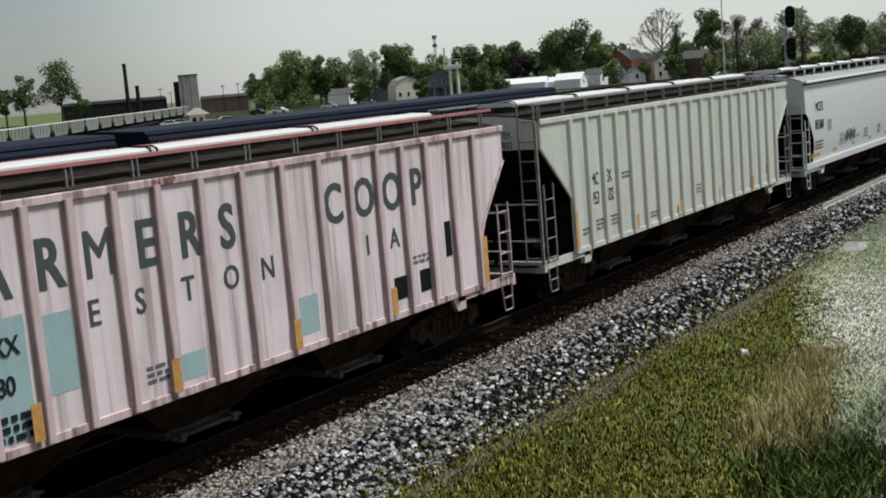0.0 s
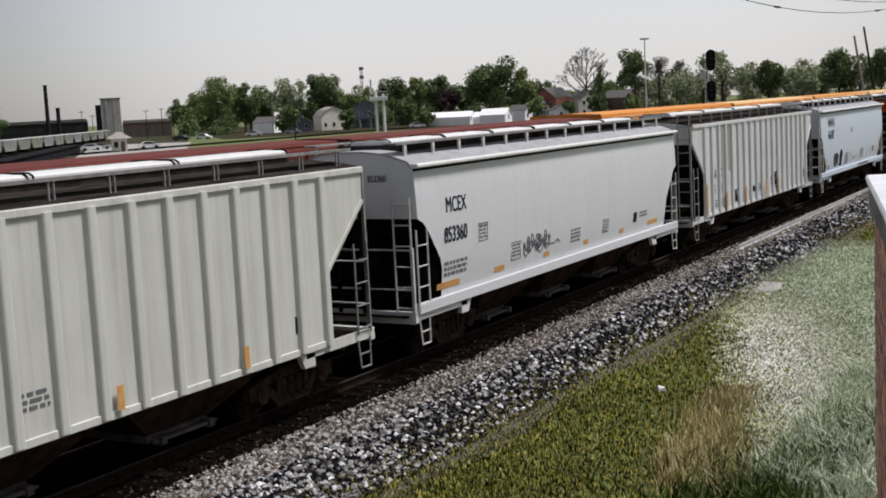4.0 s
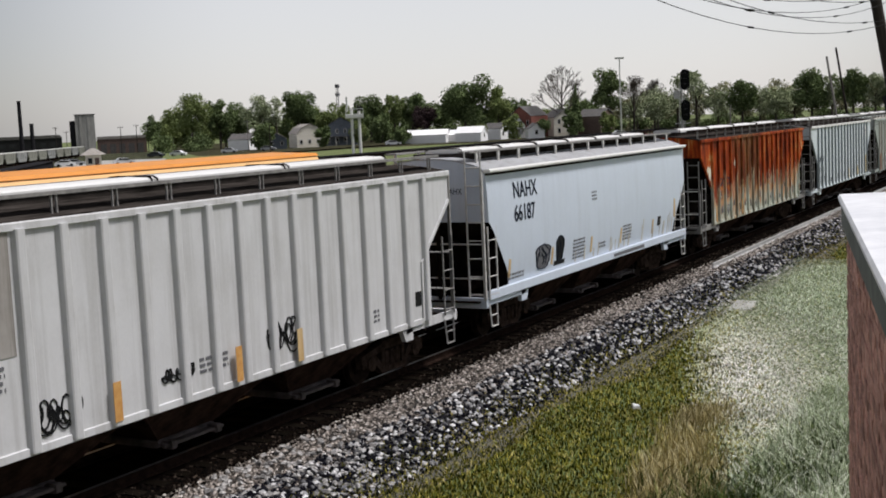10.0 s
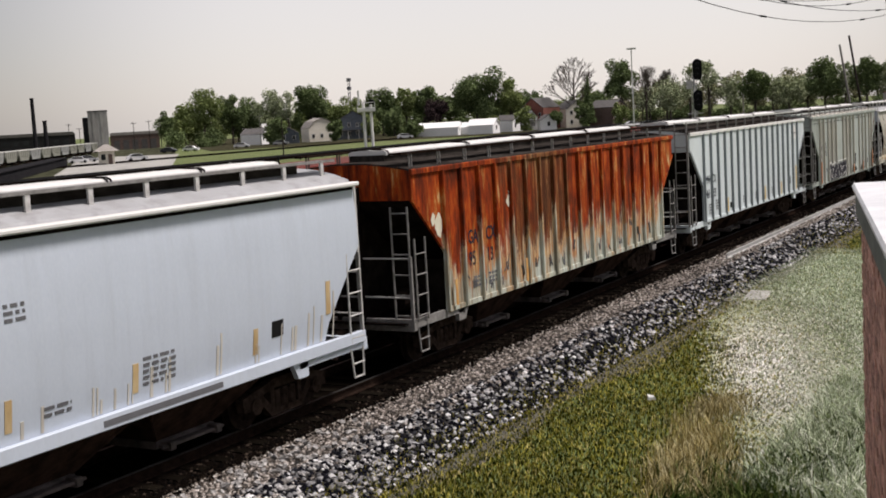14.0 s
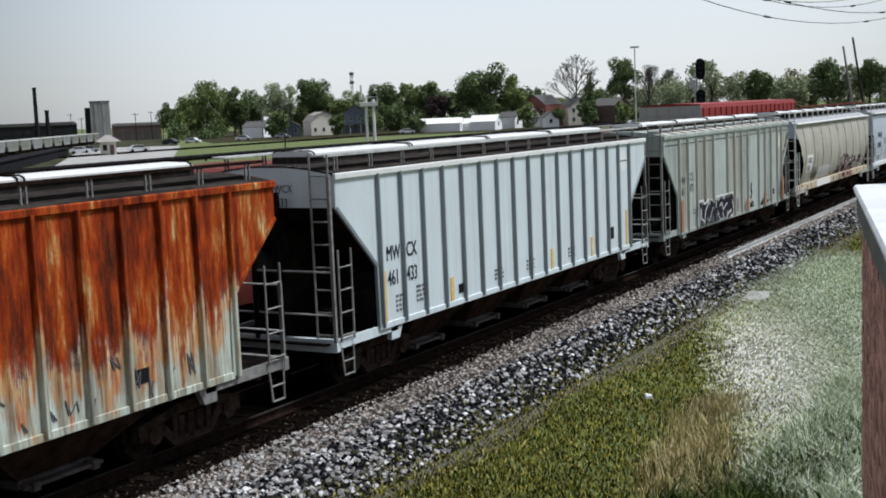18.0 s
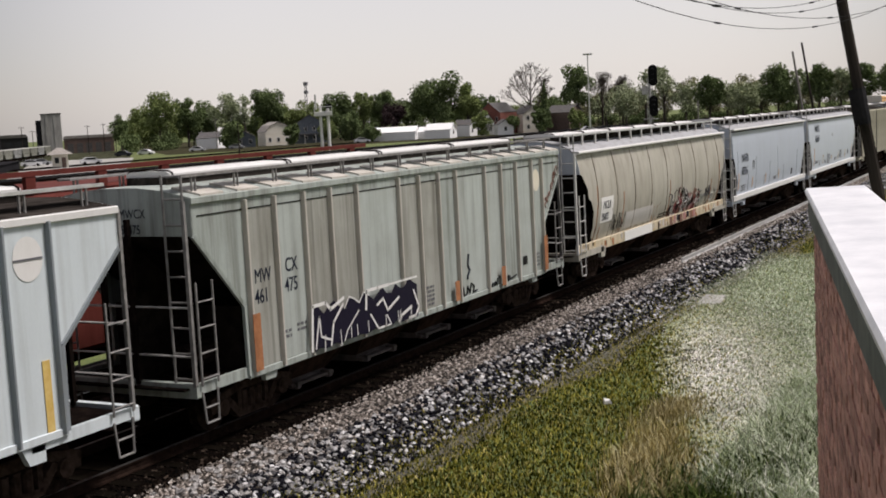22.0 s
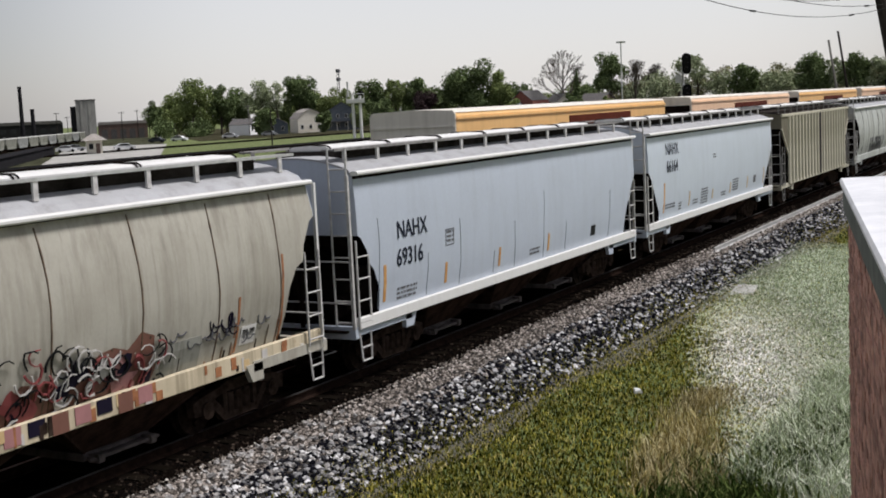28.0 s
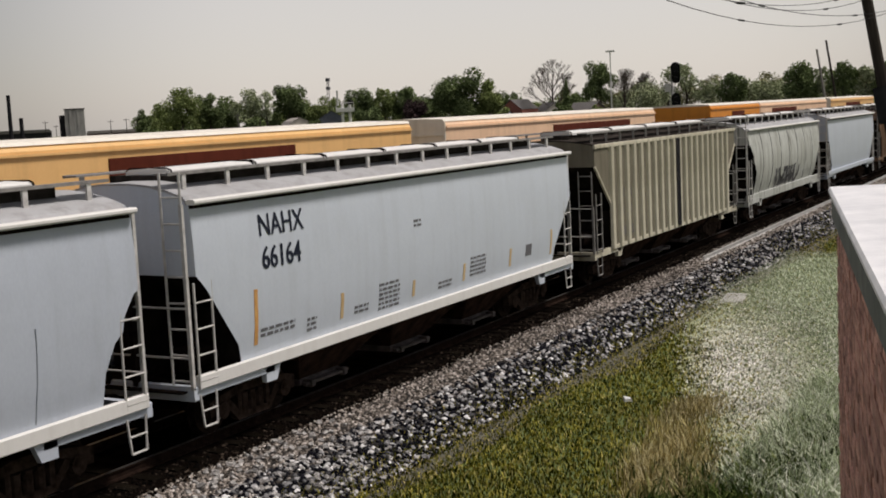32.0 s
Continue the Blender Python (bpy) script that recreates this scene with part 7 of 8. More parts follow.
def house(name, bearing, d, w, depth, eave, ridge, wall, roof, label, gambrel=False, windows=3, porch=False, turn=0):
    x, y = far(bearing, d)
    hs = thing(name, label, "house", pose(x, y, GROUND_Z, 0, 0, facing(bearing) + turn), "houses beyond the yard")
    e, r, hw = eave + 0.75, ridge + 0.75, w / 2
    if gambrel:
        prof = [(-hw, 0), (hw, 0), (hw, e), (hw * 0.62, e + (r - e) * 0.65), (0, r), (-hw * 0.62, e + (r - e) * 0.65), (-hw, e)]
    else:
        prof = [(-hw, 0), (hw, 0), (hw, e), (0, r), (-hw, e)]
    part("wall", Mesh().prism(prof, -depth / 2, depth / 2), wall, hs)
    top = prof[2:] if not gambrel else prof[2:]
    rm = Mesh()
    for (x0, z0), (x1, z1) in zip(top, top[1:]):
        n = Vector((z0 - z1, x1 - x0)).normalized() * 0.14
        n = n if n.y > 0 else -n
        rm.prism([(x0, z0), (x1, z1), (x1 + n.x, z1 + n.y), (x0 + n.x, z0 + n.y)], -depth / 2 - 0.3, depth / 2 + 0.3)
    part("roof", rm, roof, hs)
    for f in range(2 if eave > 4 else 1):
        for i in range(windows):
            wx = -hw + w * (i + 0.5) / windows
            win = part("window", Mesh().box(wx - 0.45, wx + 0.45, -depth / 2 - 0.05, -depth / 2 + 0.02, 1.1 + f * 2.7, 2.4 + f * 2.7), "white", hs)
            part("pane", Mesh().box(wx - 0.36, wx + 0.36, -depth / 2 - 0.07, -depth / 2 - 0.05, 1.18 + f * 2.7, 2.32 + f * 2.7), "glass", win)
    if porch:
        part("porch", Mesh().box(-hw, hw, -depth / 2 - 2.2, -depth / 2, 2.7, 2.9), roof, hs)
        for i in range(4):
            px_ = -hw + 0.15 + (w - 0.3) * i / 3
            part("porch_post", Mesh().box(px_ - 0.09, px_ + 0.09, -depth / 2 - 2.15, -depth / 2 - 1.97, 0, 2.7), "white", hs)
    return hs


def wagon_far(x, y, yaw, i):
    c = thing("hopper_wagon", "distant dull grey low hopper wagon standing in the yard", "freight car", pose(x, y, -0.5, 0, 0, yaw), "wagons standing in the yard")
    paintwork = P["yard_a"] if i % 3 else P["yard_b"]
    part("body", Mesh().prism([(-5.9, 2.1), (-4.4, 0.95), (4.4, 0.95), (5.9, 2.1), (5.9, 3.05), (-5.9, 3.05)], -1.5, 1.5), paintwork, c)
    part("top_rail", Mesh().box(-5.95, 5.95, -1.56, 1.56, 3.05, 3.2, 0.02), P["grey_b"], c)
    for k in range(6):
        part("post", Mesh().box(-5.0 + 2 * k - 0.07, -5.0 + 2 * k + 0.07, -1.6, -1.5, 1.5, 3.05), paintwork, c)
    part("underframe", Mesh().box(-6.2, 6.2, -1.2, 1.2, 0.7, 1.1), "steel_dark", c)
    for e in (-1, 1):
        truck(e * 4.6, c, False)
    return c


def parked_car(x, y, yaw, mat, label):
    c = thing("parked_car", label, "car", pose(x, y, GROUND_Z, 0, 0, yaw), "cars parked by the yard")
    part("body", Mesh().prism([(-2.2, 0.3), (2.2, 0.3), (2.25, 0.75), (1.3, 0.92), (0.7, 1.42), (-1.0, 1.45), (-1.8, 0.98), (-2.2, 0.9)], -0.85, 0.85), mat, c)
    part("window", Mesh().prism([(1.15, 0.95), (0.65, 1.36), (-0.95, 1.38), (-1.55, 1.0)], -0.87, 0.87), "glass", c)
    for e in (-1.35, 1.35):
        for s in (-0.8, 0.8):
            part("wheel", Mesh().tube((e, s - 0.08, 0.32), (e, s + 0.08, 0.32), 0.32, 12), "black", c)


def buildings():
    MAT["cinder"] = rough_mat("black_cinders", (0.012, 0.012, 0.012), (0.06, 0.055, 0.05), 0.6, 0.95)
    MAT["cream_wall"] = rough_mat("cream_clapboard", (0.62, 0.57, 0.48), (0.82, 0.78, 0.68), 3, 0.8, stretch=(0.1, 0.1, 3))
    MAT["brick_wall"] = rough_mat("red_brick", (0.17, 0.055, 0.04), (0.30, 0.12, 0.09), 6, 0.9)
    MAT["shingle"] = rough_mat("grey_shingle", (0.05, 0.048, 0.047), (0.14, 0.13, 0.125), 4, 0.9)
    MAT["pale_shingle"] = rough_mat("pale_shingle", (0.22, 0.20, 0.18), (0.38, 0.35, 0.32), 4, 0.9)
    MAT["concrete"] = rough_mat("stained_concrete", (0.24, 0.235, 0.22), (0.42, 0.41, 0.38), 0.8, 0.9, stretch=(1, 1, 0.2))
    MAT["brown_brick"] = rough_mat("brown_brick", (0.09, 0.06, 0.05), (0.19, 0.13, 0.11), 3, 0.9)
    MAT["white_wall"] = rough_mat("white_siding", (0.80, 0.80, 0.80), (0.92, 0.92, 0.91), 2, 0.7)
    MAT["grey_blue"] = rough_mat("blue_grey_siding", (0.06, 0.075, 0.095), (0.14, 0.16, 0.19), 2, 0.8)
    house("house", 35.06, 380, 8.1, 8, 3.4, 6.3, "cream_wall", "pale_shingle", "cream clapboard house with a gambrel gable", True, 3, False, 18)
    house("house", 33.4, 390, 10.4, 8, 5.0, 8.0, "grey_blue", "shingle", "dark grey-blue house with a front porch", False, 4, True)
    house("shed", 29.49, 350, 6.5, 13.4, 1.5, 3.0, "white_wall", "white_wall", "long low white building", False, 2, False, 78)
    house("shed", 27.3, 345, 6, 7.5, 1.6, 3.4, "white_wall", "white_wall", "small white gabled shed", False, 1, False, 70)
    house("shed", 28.4, 352, 5.0, 6, 1.2, 2.6, "white_wall", "white_wall", "low white garage by houses", False, 1, False, 75)
    house("house", 26.1, 360, 6.1, 6, 2.4, 4.0, "white_wall", "shingle", "small white house with a grey roof", False, 2, False, 58)
    house("house", 24.62, 370, 8.4, 8, 5.6, 8.6, "brick_wall", "shingle", "two-storey red brick gabled house", False, 3, False, -38)
    house("house", 25.3, 366, 5.2, 7, 3.0, 6.2, "white_wall", "shingle", "white-gabled house with a dark roof", False, 2, True, 12)
    house("garage", 24.35, 352, 4.6, 6, 2.0, 3.6, "white_wall", "shingle", "white garage with a dark doorway", False, 1, False, 10)
    house("house", 23.2, 372, 7.0, 8, 4.8, 7.3, "cream_wall", "shingle", "cream two-storey clapboard house", False, 2, False, 24)
    house("house", 21.5, 370, 8.5, 8, 4.6, 6.8, "brown_brick", "shingle", "brown house half hidden by trees", False, 3, False, 60)
    house("house", 37.9, 385, 8, 7, 2.4, 4.2, "white_wall", "shingle", "low white house under the trees", False, 3, False, 66)
    house("house", 36.4, 372, 6, 7, 2.3, 4.0, "grey_blue", "pale_shingle", "low blue-grey house under the trees", False, 2)
    # grain elevator
    x, y = far(44.92, 520)
    t = thing("grain_elevator", "tall stained concrete grain elevator tower", "silo", pose(x, y, GROUND_Z, 0, 0, facing(44.92)))
    part("tower", Mesh().box(-3.85, 3.85, -3, 3, 0, 15.2), "concrete", t)
    part("side_tower", Mesh().box(-6.0, -3.9, -2.4, 2.4, 0, 13.0), "soot", t)
    part("roof_slab", Mesh().box(-4.1, 4.1, -3.2, 3.2, 15.2, 15.6), "shingle", t)
    part("pilaster", Mesh().box(-2.2, -1.6, -3.2, -3.0, 0, 15.0), "concrete", t)
    part("pilaster", Mesh().box(1.0, 1.5, -3.2, -3.0, 0, 15.0), "concrete", t)
    x, y = far(43.36, 460)
    t = thing("warehouse", "long low brown brick warehouse", "building", pose(x, y, GROUND_Z, 0, 0, facing(43.36)))
    part("wall", Mesh().box(-8.6, 8.6, -8, 8, 0, 5.2), "brown_brick", t)
    part("roof", Mesh().prism([(-8.8, 5.2), (8.8, 5.2), (8.4, 6.2), (-8.4, 6.2)], -8.2, 8.2), "pale_shingle", t)
    for i in range(5):
        part("door", Mesh().box(-7.4 + i * 3.2, -5.4 + i * 3.2, -8.06, -7.98, 0, 3.4), "shingle", t)
    x, y = far(47.6, 600)
    t = thing("mill", "long dark factory shed on the skyline", "building", pose(x, y, GROUND_Z, 0, 0, facing(47.6)))
    part("wall", Mesh().box(-30, 17, -8, 8, 0, 6.6), "soot", t)
    part("roof", Mesh().prism([(-30.3, 6.6), (17.3, 6.6), (16, 8.0), (-29, 8.0)], -8.3, 8.3), "shingle", t)
    for i in range(10):
        part("window", Mesh().box(-28 + i * 4.4, -25.5 + i * 4.4, -8.06, -7.98, 2.5, 4.6), "glass", t)
    for b, d, w, hh, lab in ((47.66, 500, 0.85, 21.2, "tall dark round factory chimney"), (47.2, 520, 0.95, 12.6, "short dark factory stack")):
        x, y = far(b, d)
        t = thing("chimney", lab, "chimney", pose(x, y, GROUND_Z))
        part("shaft", Mesh().tube((0, 0, 0), (0, 0, hh), w, 14, w * 0.8), "soot", t)
        part("cap", Mesh().tube((0, 0, hh - 0.4), (0, 0, hh + 0.1), w * 0.95, 14), "soot", t)
    x, y = far(44.67, 250)
    t = thing("yard_office", "small yard office with a hipped overhanging roof", "building", pose(x, y, GROUND_Z, 0, 0, facing(44.67)))
    part("wall", Mesh().box(-1.5, 1.5, -1.5, 1.5, 0, 2.7), "cream_wall", t)
    part("roof", Mesh().add([(-2.5, -2.5, 2.6), (2.5, -2.5, 2.6), (2.5, 2.5, 2.6), (-2.5, 2.5, 2.6), (-0.4, 0, 3.9), (0.4, 0, 3.9)], [(0, 1, 5, 4), (1, 2, 5), (2, 3, 4, 5), (3, 0, 4), (3, 2, 1, 0)]), "pale_shingle", t)
    part("window", Mesh().box(-1.0, -0.2, -1.56, -1.5, 0.9, 2.0), "glass", t)
    part("door", Mesh().box(0.3, 1.1, -1.56, -1.5, 0, 2.0), "brown_brick", t)
    # the gravel lot and its cars
    lot = new("gravel_lot", Mesh().add([(128, 138, GROUND_Z + 0.02), (160, 143, GROUND_Z + 0.02), (232, 205, GROUND_Z + 0.02), (232, 238, GROUND_Z + 0.02)], [(0, 1, 2, 3)]).data("gravel_lot", "lot"))
    tagged(lot, "pale gravel parking lot beyond the tracks", "parking lot", kind="structure")
    rng = random.Random(12)
    MAT["car_white"] = plain("white_car_paint", (0.75, 0.75, 0.76), 0.25)
    MAT["car_silver"] = plain("silver_car_paint", (0.42, 0.43, 0.45), 0.25, 0.5)
    MAT["car_dark"] = plain("dark_car_paint", (0.03, 0.035, 0.045), 0.25)
    for b, d, m in ((45.9, 276, "car_white"), (45.5, 281, "car_silver"), (43.35, 266, "car_white"), (41.9, 335, "car_dark"), (40.9, 338, "car_white"), (38.6, 345, "car_white"), (36.8, 350, "car_silver"), (20.4, 330, "car_white"), (19.6, 330, "car_dark"), (31.0, 340, "car_white")):
        x, y = far(b, d)
        parked_car(x, y, facing(b) + rng.uniform(-25, 25), m, {"car_white": "white car parked in the lot", "car_silver": "silver car parked in the lot", "car_dark": "dark car parked in the lot"}[m])
    for i in range(17):
        wagon_far(104 + 10.4 * i, 149 + 7.8 * i, 36.9, i)
    cin = new("cinder_yard", Mesh().add([(-250, 48, GROUND_Z + 0.008), (150, 48, GROUND_Z + 0.008), (125, 113, GROUND_Z + 0.008), (-250, 113, GROUND_Z + 0.008)], [(0, 1, 2, 3)]).data("cinder_yard", "cinder"))
    tagged(cin, "black cinder ground of the freight yard", "ground", kind="structure")
    MAT["yard_mix"] = rough_mat("gravel_and_weeds", (0.016, 0.017, 0.012), (0.085, 0.088, 0.055), 0.5, 0.95, strength=0.3)
    q = [far(b, d) for b, d in ((42.0, 176), (60, 160), (60, 620), (42.6, 520), (41.6, 330))]
    yard = new("yard_ground", Mesh().add([(x, y, GROUND_Z + 0.012) for x, y in q], [(0, 1, 2, 3, 4)]).data("yard_ground", "yard_mix"))
    tagged(yard, "dark gravel and weeds of the freight yard", "ground", kind="structure")
    # dark sheet paints in the shade below the trees and houses
    MAT["wood_floor"] = rough_mat("ground_in_painted_shade", (0.022, 0.022, 0.014), (0.07, 0.066, 0.04), 0.6, 0.95, strength=0.3)
    q = [far(b, 312 + 8 * math.sin(b * 2.1)) for b in range(4, 43, 3)] + [far(b, 640) for b in range(42, 3, -3)]
    wood = new("woodland_floor", Mesh().add([(x, y, GROUND_Z + 0.016) for x, y in q], [tuple(range(len(q)))]).data("woodland_floor", "wood_floor"))
    tagged(wood, "ground under the trees and houses, coloured dark for their shade", "ground", kind="structure")
    x, y = 106, 127
    ramp_ = thing("loading_dock", "long low black loading dock in the yard", "platform", pose(x, y, GROUND_Z, 0, 0, 40.7))
    part("wall", Mesh().box(0, 95, -1.4, 1.4, 0, 1.5, 0.05), "soot", ramp_)
    part("deck", Mesh().box(-0.2, 95.2, -1.6, 1.6, 1.5, 1.66), "soot", ramp_)
    # yard tracks as dark strips of cinder
    for y, w in ((30, 4.5), (42, 4.5), (70, 6), (126, 5), (133, 5), (178, 7)):
        st = new("yard_track_bed", Mesh().across([(-w / 2, GROUND_Z + 0.01), (w / 2, GROUND_Z + 0.01), (w / 2 - 0.4, GROUND_Z + 0.2), (-w / 2 + 0.4, GROUND_Z + 0.2)], -150, 500).data("yard_track_bed", "near_black_bed"))
        st.matrix_basis = pose(0, y, 0)
        tagged(st, "dark cinder bed of a yard track", "track bed", kind="structure")


def guard_rail():
    g = thing("guard_rail", "low dark guard rail on posts along the yard", "guard rail", pose(60, 118, GROUND_Z))
    part("rail", Mesh().box(0, 320, -0.06, 0.06, 0.75, 1.05), "soot", g)
    post = Mesh().box(-0.1, 0.1, -0.1, 0.1, -0.1, 0.8).data("post", "soot")
    for i in range(54):
        part("post", post, None, g, at=pose(1 + 6 * i, 0.14, 0))


def utility_pole(x, y, h, lean, mat, label, arms=1, drum=False):
    p = thing("utility_pole", label, "pole", pose(x, y, GROUND_Z, lean[0], lean[1], 0))
    part("shaft", Mesh().tube((0, 0, -0.3), (0, 0, h), 0.13, 10, 0.10), mat, p)
    for k in range(arms):
        a = part("cross_arm", Mesh().box(-0.06, 0.06, -1.2, 1.2, h - 0.5 - k * 0.8, h - 0.38 - k * 0.8), mat, p)
        for q in (-1.1, -0.5, 0.5, 1.1):
            part("insulator", Mesh().tube((0, q, h - 0.38 - k * 0.8), (0, q, h - 0.22 - k * 0.8), 0.05, 8), "glass", a)
    if drum:
        part("transformer", Mesh().tube((-0.24, 0, h * 0.52), (-0.24, 0, h * 0.52 + 0.7), 0.16, 12), "soot", p)
    return p


def block_signal(bearing, d, base, heads, label):
    x, y = far(bearing, d)
    s = thing("block_signal", label, "railway signal", pose(x, y, GROUND_Z, 0, 0, facing(bearing)))
    part("mast", Mesh().tube((0, 0, 0), (0, 0, heads[0] + 0.3), 0.09, 10), "galv", s)
    part("plinth", Mesh().box(-0.4, 0.4, -0.4, 0.4, 0, 0.5, 0.05), "concrete", s)
    for z in heads:
        hd = part("signal_head", Mesh().prism([(0.33 * math.cos(a) + 0.25, z + (0.42 if math.sin(a) > 0 else -0.42) + 0.33 * math.sin(a)) for a in np.linspace(0, 2 * math.pi, 20, endpoint=False)], -0.26, -0.20), "black", s, "black oval signal target")
        for q in (-0.38, 0, 0.38):
            part("hood", Mesh().tube((0.25, -0.24, z + q), (0.25, -0.55, z + q - 0.02), 0.13, 10), "black", hd)
        part("case", Mesh().box(0.05, 0.45, -0.2, 0.1, z - 0.6, z + 0.6), "black", s)
    part("platform", Mesh().box(-0.5, 0.6, 0.1, 0.7, heads[-1] - 0.95, heads[-1] - 0.9), "galv", s)
    part("ladder", ladder_mesh(0.2, heads[0] - 0.2, 0.36, 0.4), "galv", s, at=pose(-0.18, 0.35, 0))
    part("case_box", Mesh().box(-0.55, -0.12, -0.2, 0.2, heads[0] - 1.35, heads[0] - 0.75), "galv", s)
    return s


def line_side():
    block_signal(17.56, 90, 0, (8.15, 5.95), "tall railway signal with two black oval targets")
    x, y = far(32.66, 250)
    s = thing("block_signal", "distant silver signal bridge post with platform", "railway signal", pose(x, y, GROUND_Z, 0, 0, facing(32.66)))
    for q in (-0.9, 0.6):
        part("post", Mesh().tube((q, 0, 0), (q, 0, 9.2), 0.30, 8), "white", s)
    part("platform", Mesh().box(-2.2, 1.5, -0.6, 0.6, 7.4, 8.3, 0.1), "white", s)
    part("railing", Mesh().path([(-2.1, -0.6, 8.3), (-2.1, -0.6, 9.3), (1.4, -0.6, 9.3), (1.4, -0.6, 8.3)], 0.07, 5), "galv", s)
    part("signal_head", Mesh().box(0.2, 1.4, -0.5, -0.3, 8.9, 9.8), "black", s)
    part("finial", Mesh().tube((-1.8, 0, 8.8), (-1.8, 0, 11.8), 0.18, 8), "galv", s)
    for b, d, h, mat, lab in ((36.7, 223, 6.8, "pole", "dark timber pole in the yard"), (43.39, 400, 9.2, "pole", "distant dark timber telegraph pole"), (42.2, 420, 9.6, "pole", "distant dark timber telegraph pole"), (42.7, 430, 9.8, "pole", "distant dark timber telegraph pole"), (46.2, 420, 10.0, "pole", "distant dark timber telegraph pole"), (45.75, 430, 8.6, "pole", "distant dark timber telegraph pole"), (37.7, 360, 9, "pole_pale", "pale timber pole among the trees"), (15.4, 200, 6.5, "pole_pale", "pale post by the line")):
        x, y = far(b, d)
        utility_pole(x, y, h, (0, 0), mat, lab, 1 if h > 8.5 else 0)
    x, y = far(20.34, 300)
    m = thing("light_mast", "tall thin floodlight mast above the trees", "mast", pose(x, y, GROUND_Z))
    part("shaft", Mesh().tube((0, 0, 0), (0, 0, 19.2), 0.22, 8, 0.14), "galv", m)
    part("lamp_bar", Mesh().box(-1.1, 1.1, -0.2, 0.2, 19.0, 19.4), "galv", m, at=pose(0, 0, 0, 0, 0, facing(20.34)))
    x, y = far(33.47, 450)
    m = thing("radio_mast", "distant lattice radio mast above the trees", "mast", pose(x, y, GROUND_Z))
    la = Mesh()
    for k in range(3):
        a = k * 2.094
        la.tube((math.cos(a) * 0.8, math.sin(a) * 0.8, 0), (math.cos(a) * 0.35, math.sin(a) * 0.35, 20), 0.09, 5)
    for k in range(16):
        z = k * 1.25
        for j in range(3):
            a, b2 = j * 2.094, (j + 1) * 2.094
            la.tube((math.cos(a) * 0.7, math.sin(a) * 0.7, z), (math.cos(b2) * 0.65, math.sin(b2) * 0.65, z + 1.2), 0.05, 4)
    part("lattice", la, "stencil", m)
    part("aerial", Mesh().box(-0.6, 0.6, -0.6, 0.6, 17.0, 18.0), "stencil", m)
    part("aerial", Mesh().box(-0.6, 0.6, -0.6, 0.6, 20, 21.2), "stencil", m)
    # poles and slack wires by the near side of the line
    x, y = far(10.46, 120)
    utility_pole(x, y, 10.5, (-9, 2), "pole_pale", "weathered silver pole leaning beside the line", 0)
    x, y = far(10.02, 125)
    utility_pole(x, y, 11.5, (-9, 2), "pole", "dark timber pole leaning beside the line", 0)
    utility_pole(24.8, 2.66, 10.5, (-9.5, 0), "pole", "dark utility pole with a transformer, leaning", 2, True)
    w = thing("overhead_wires", "thin slack overhead wires with small clips", "wire")
    utility_pole(-6.0, 9.0, 19.0, (0, 0), "pole", "dark utility pole behind the camera", 2)
    for p, q, sag in (((-6.0, 9.6, 18.0), (24.7, 3.5, 7.0), 4.35), ((-6.0, 9.0, 18.0), (24.7, 3.3, 7.05), 4.15), ((-6.0, 8.4, 18.2), (24.7, 3.9, 7.3), 4.4), ((-6.0, 9.9, 18.6), (24.7, 3.1, 7.9), 5.0), ((-6.0, 9.2, 18.3), (24.7, 3.6, 7.6), 4.75), ((-6.0, 8.7, 18.4), (24.7, 3.4, 7.45), 4.3)):
        p, q = Vector(p) + Vector((0, -0.4, -0.12)), Vector(q) + Vector((0, -0.4, -0.12))
        pts = [p.lerp(q, u) - Vector((0, 0, sag * 4 * u * (1 - u))) for u in np.linspace(0, 1, 44)]
        tagged(part("wire", Mesh().path(pts, 0.006, 4), "black", w), kind="stuff")
        for u in (28, 33, 38):
            d = (pts[u + 1] - pts[u]).normalized() * 0.09
            part("clip", Mesh().tube(pts[u] - d, pts[u] + d, 0.015, 5), "black", w)


town()
buildings()
line_side()
guard_rail()
ballast_stones()


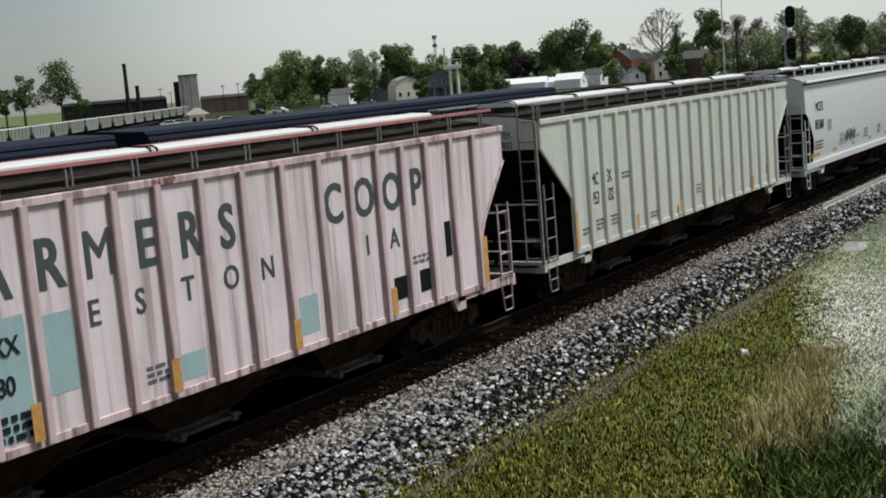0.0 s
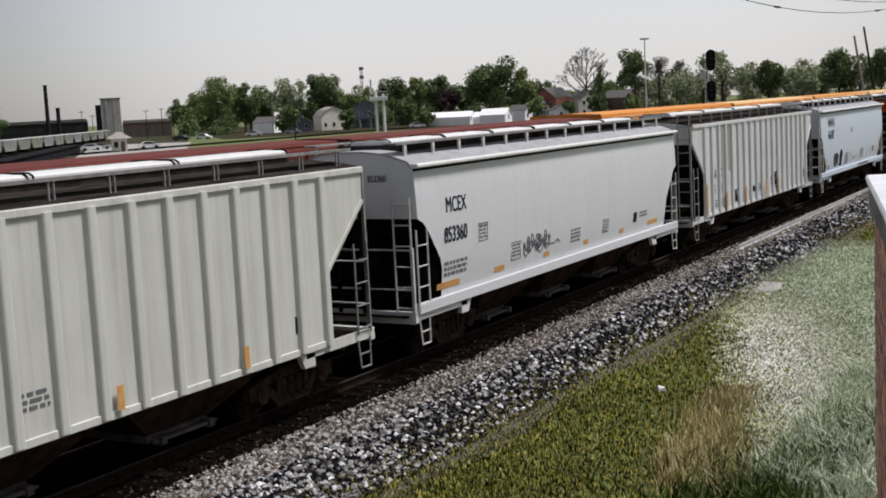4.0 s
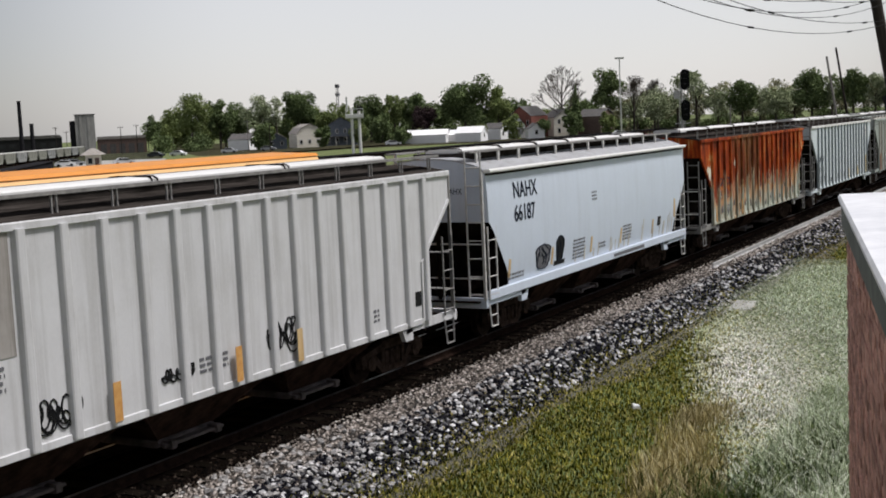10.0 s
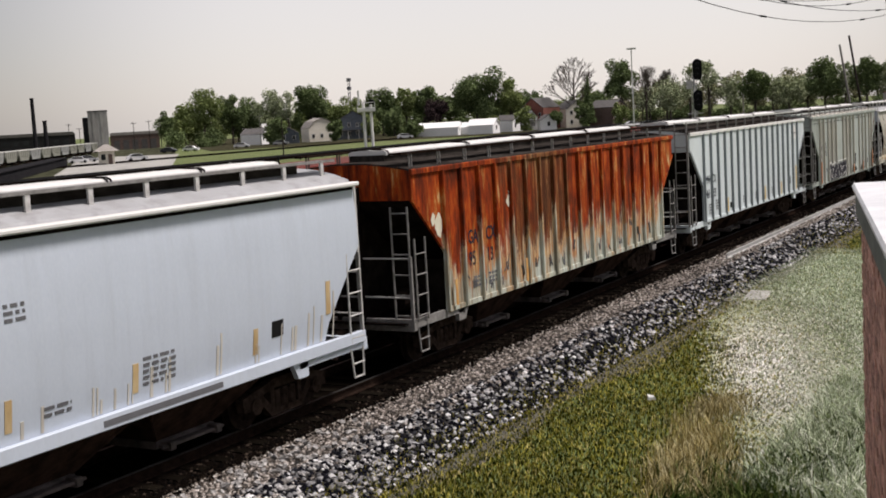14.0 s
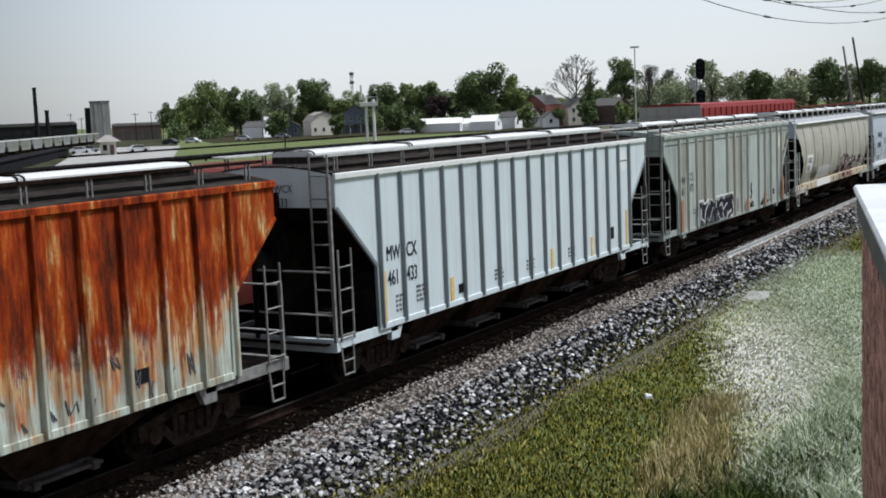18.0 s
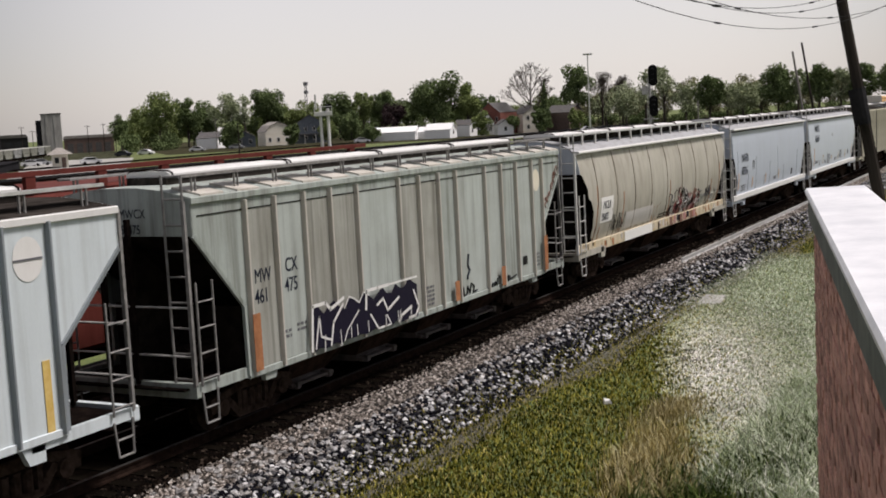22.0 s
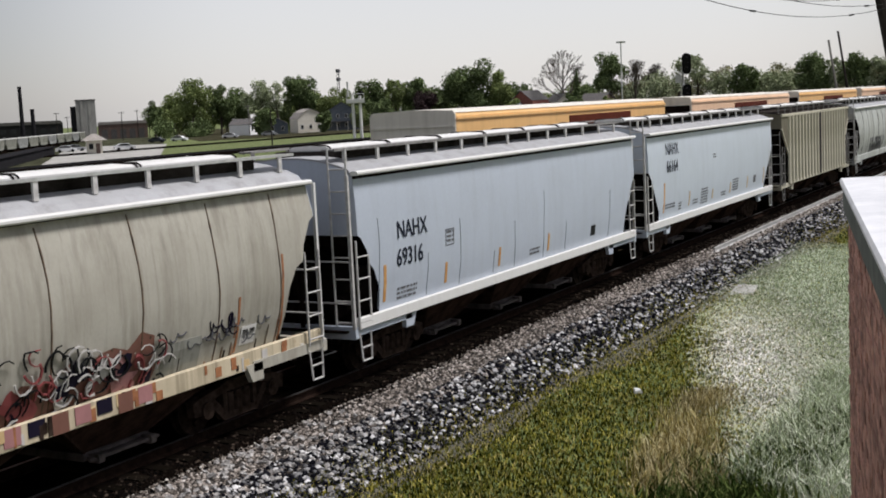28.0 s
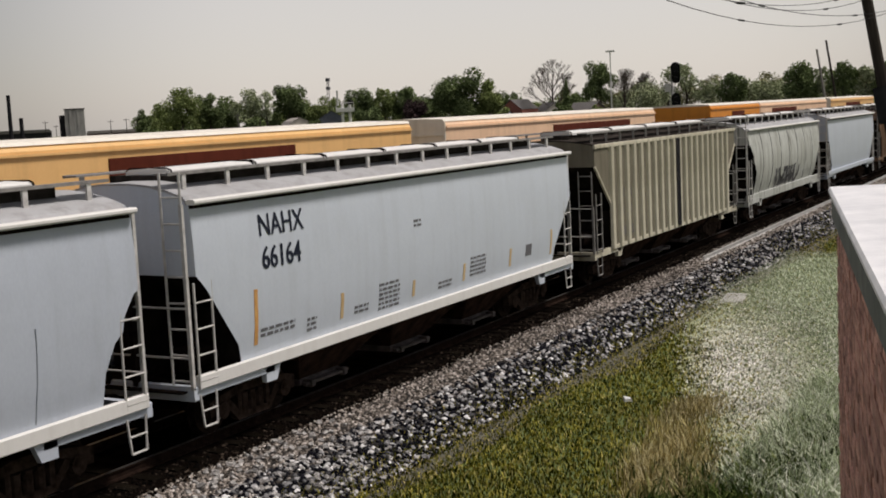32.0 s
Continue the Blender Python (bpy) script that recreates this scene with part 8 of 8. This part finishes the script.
def near_stones():
    """The stones nearest to the camera, one by one, lying on the shoulder."""
    rng = random.Random(77)
    bed = bpy.data.objects["ballast_bed"]
    kinds = []
    for k in range(6):
        m = Mesh()
        base = [(1, 0, 0), (-1, 0, 0), (0, 1, 0), (0, -1, 0), (0, 0, 0.8), (0, 0, -0.7), (0.6, 0.6, 0.5), (-0.6, -0.5, 0.6)]
        m.add([tuple(c * rng.uniform(0.7, 1.2) * 0.06 for c in p) for p in base], [(0, 6, 4), (6, 2, 4), (2, 1, 4), (1, 7, 4), (7, 3, 4), (3, 0, 4), (2, 0, 5), (1, 2, 5), (3, 1, 5), (0, 3, 5), (0, 2, 6), (3, 7, 1)])
        kinds.append(m.data("stone", "stone_piece"))
    for i in range(300):
        y = rng.uniform(10.3, 12.4)
        part("stone", kinds[i % 6], None, bed, at=pose(rng.uniform(12.5, 18), y, float(bed_z(y)) + 0.03, rng.uniform(-30, 30), rng.uniform(-30, 30), rng.uniform(0, 360)))


near_stones()


# ---- what moves ----
def travelled(t):
    """How far the near train has come, in metres."""
    return 5.1888 * t - 0.28 + 0.1837 * (t - 16) ** 2 / 100 + 0.0240 * (t - 16) ** 3 / 1000


FAR_RUN = [(0.0, 0.0), (21.0, 348.6), (23.5, 388.8), (28.0, 463.05), (32.0, 529.85)]


def motions():
    times = [2.0 * i for i in range(17)]
    for car, s in CARS:
        walk(car, [(t, pose(s - travelled(t), TRACK_Y, 0)) for t in times])
    ft = [0.0, 4.0, 8.0, 12.0, 16.0, 19.0, 20.0, 21.0, 22.25, 23.5, 24.5, 25.5, 26.75, 28.0, 28.5, 29.75, 31.0, 32.0]
    for car, s in CARS2:
        walk(car, [(t, pose(s - float(np.interp(t, [r[0] for r in FAR_RUN], [r[1] for r in FAR_RUN])), TRACK2_Y, 0)) for t in ft])
    # wheels roll by the distance travelled
    steps = [32.0 * i / 264 for i in range(265)]
    for w, x in WHEELS:
        walk(w, [(t, Matrix.Translation((x, 0, 0.42)) @ Matrix.Rotation(-travelled(t) / 0.42, 4, "Y")) for t in steps])


motions()
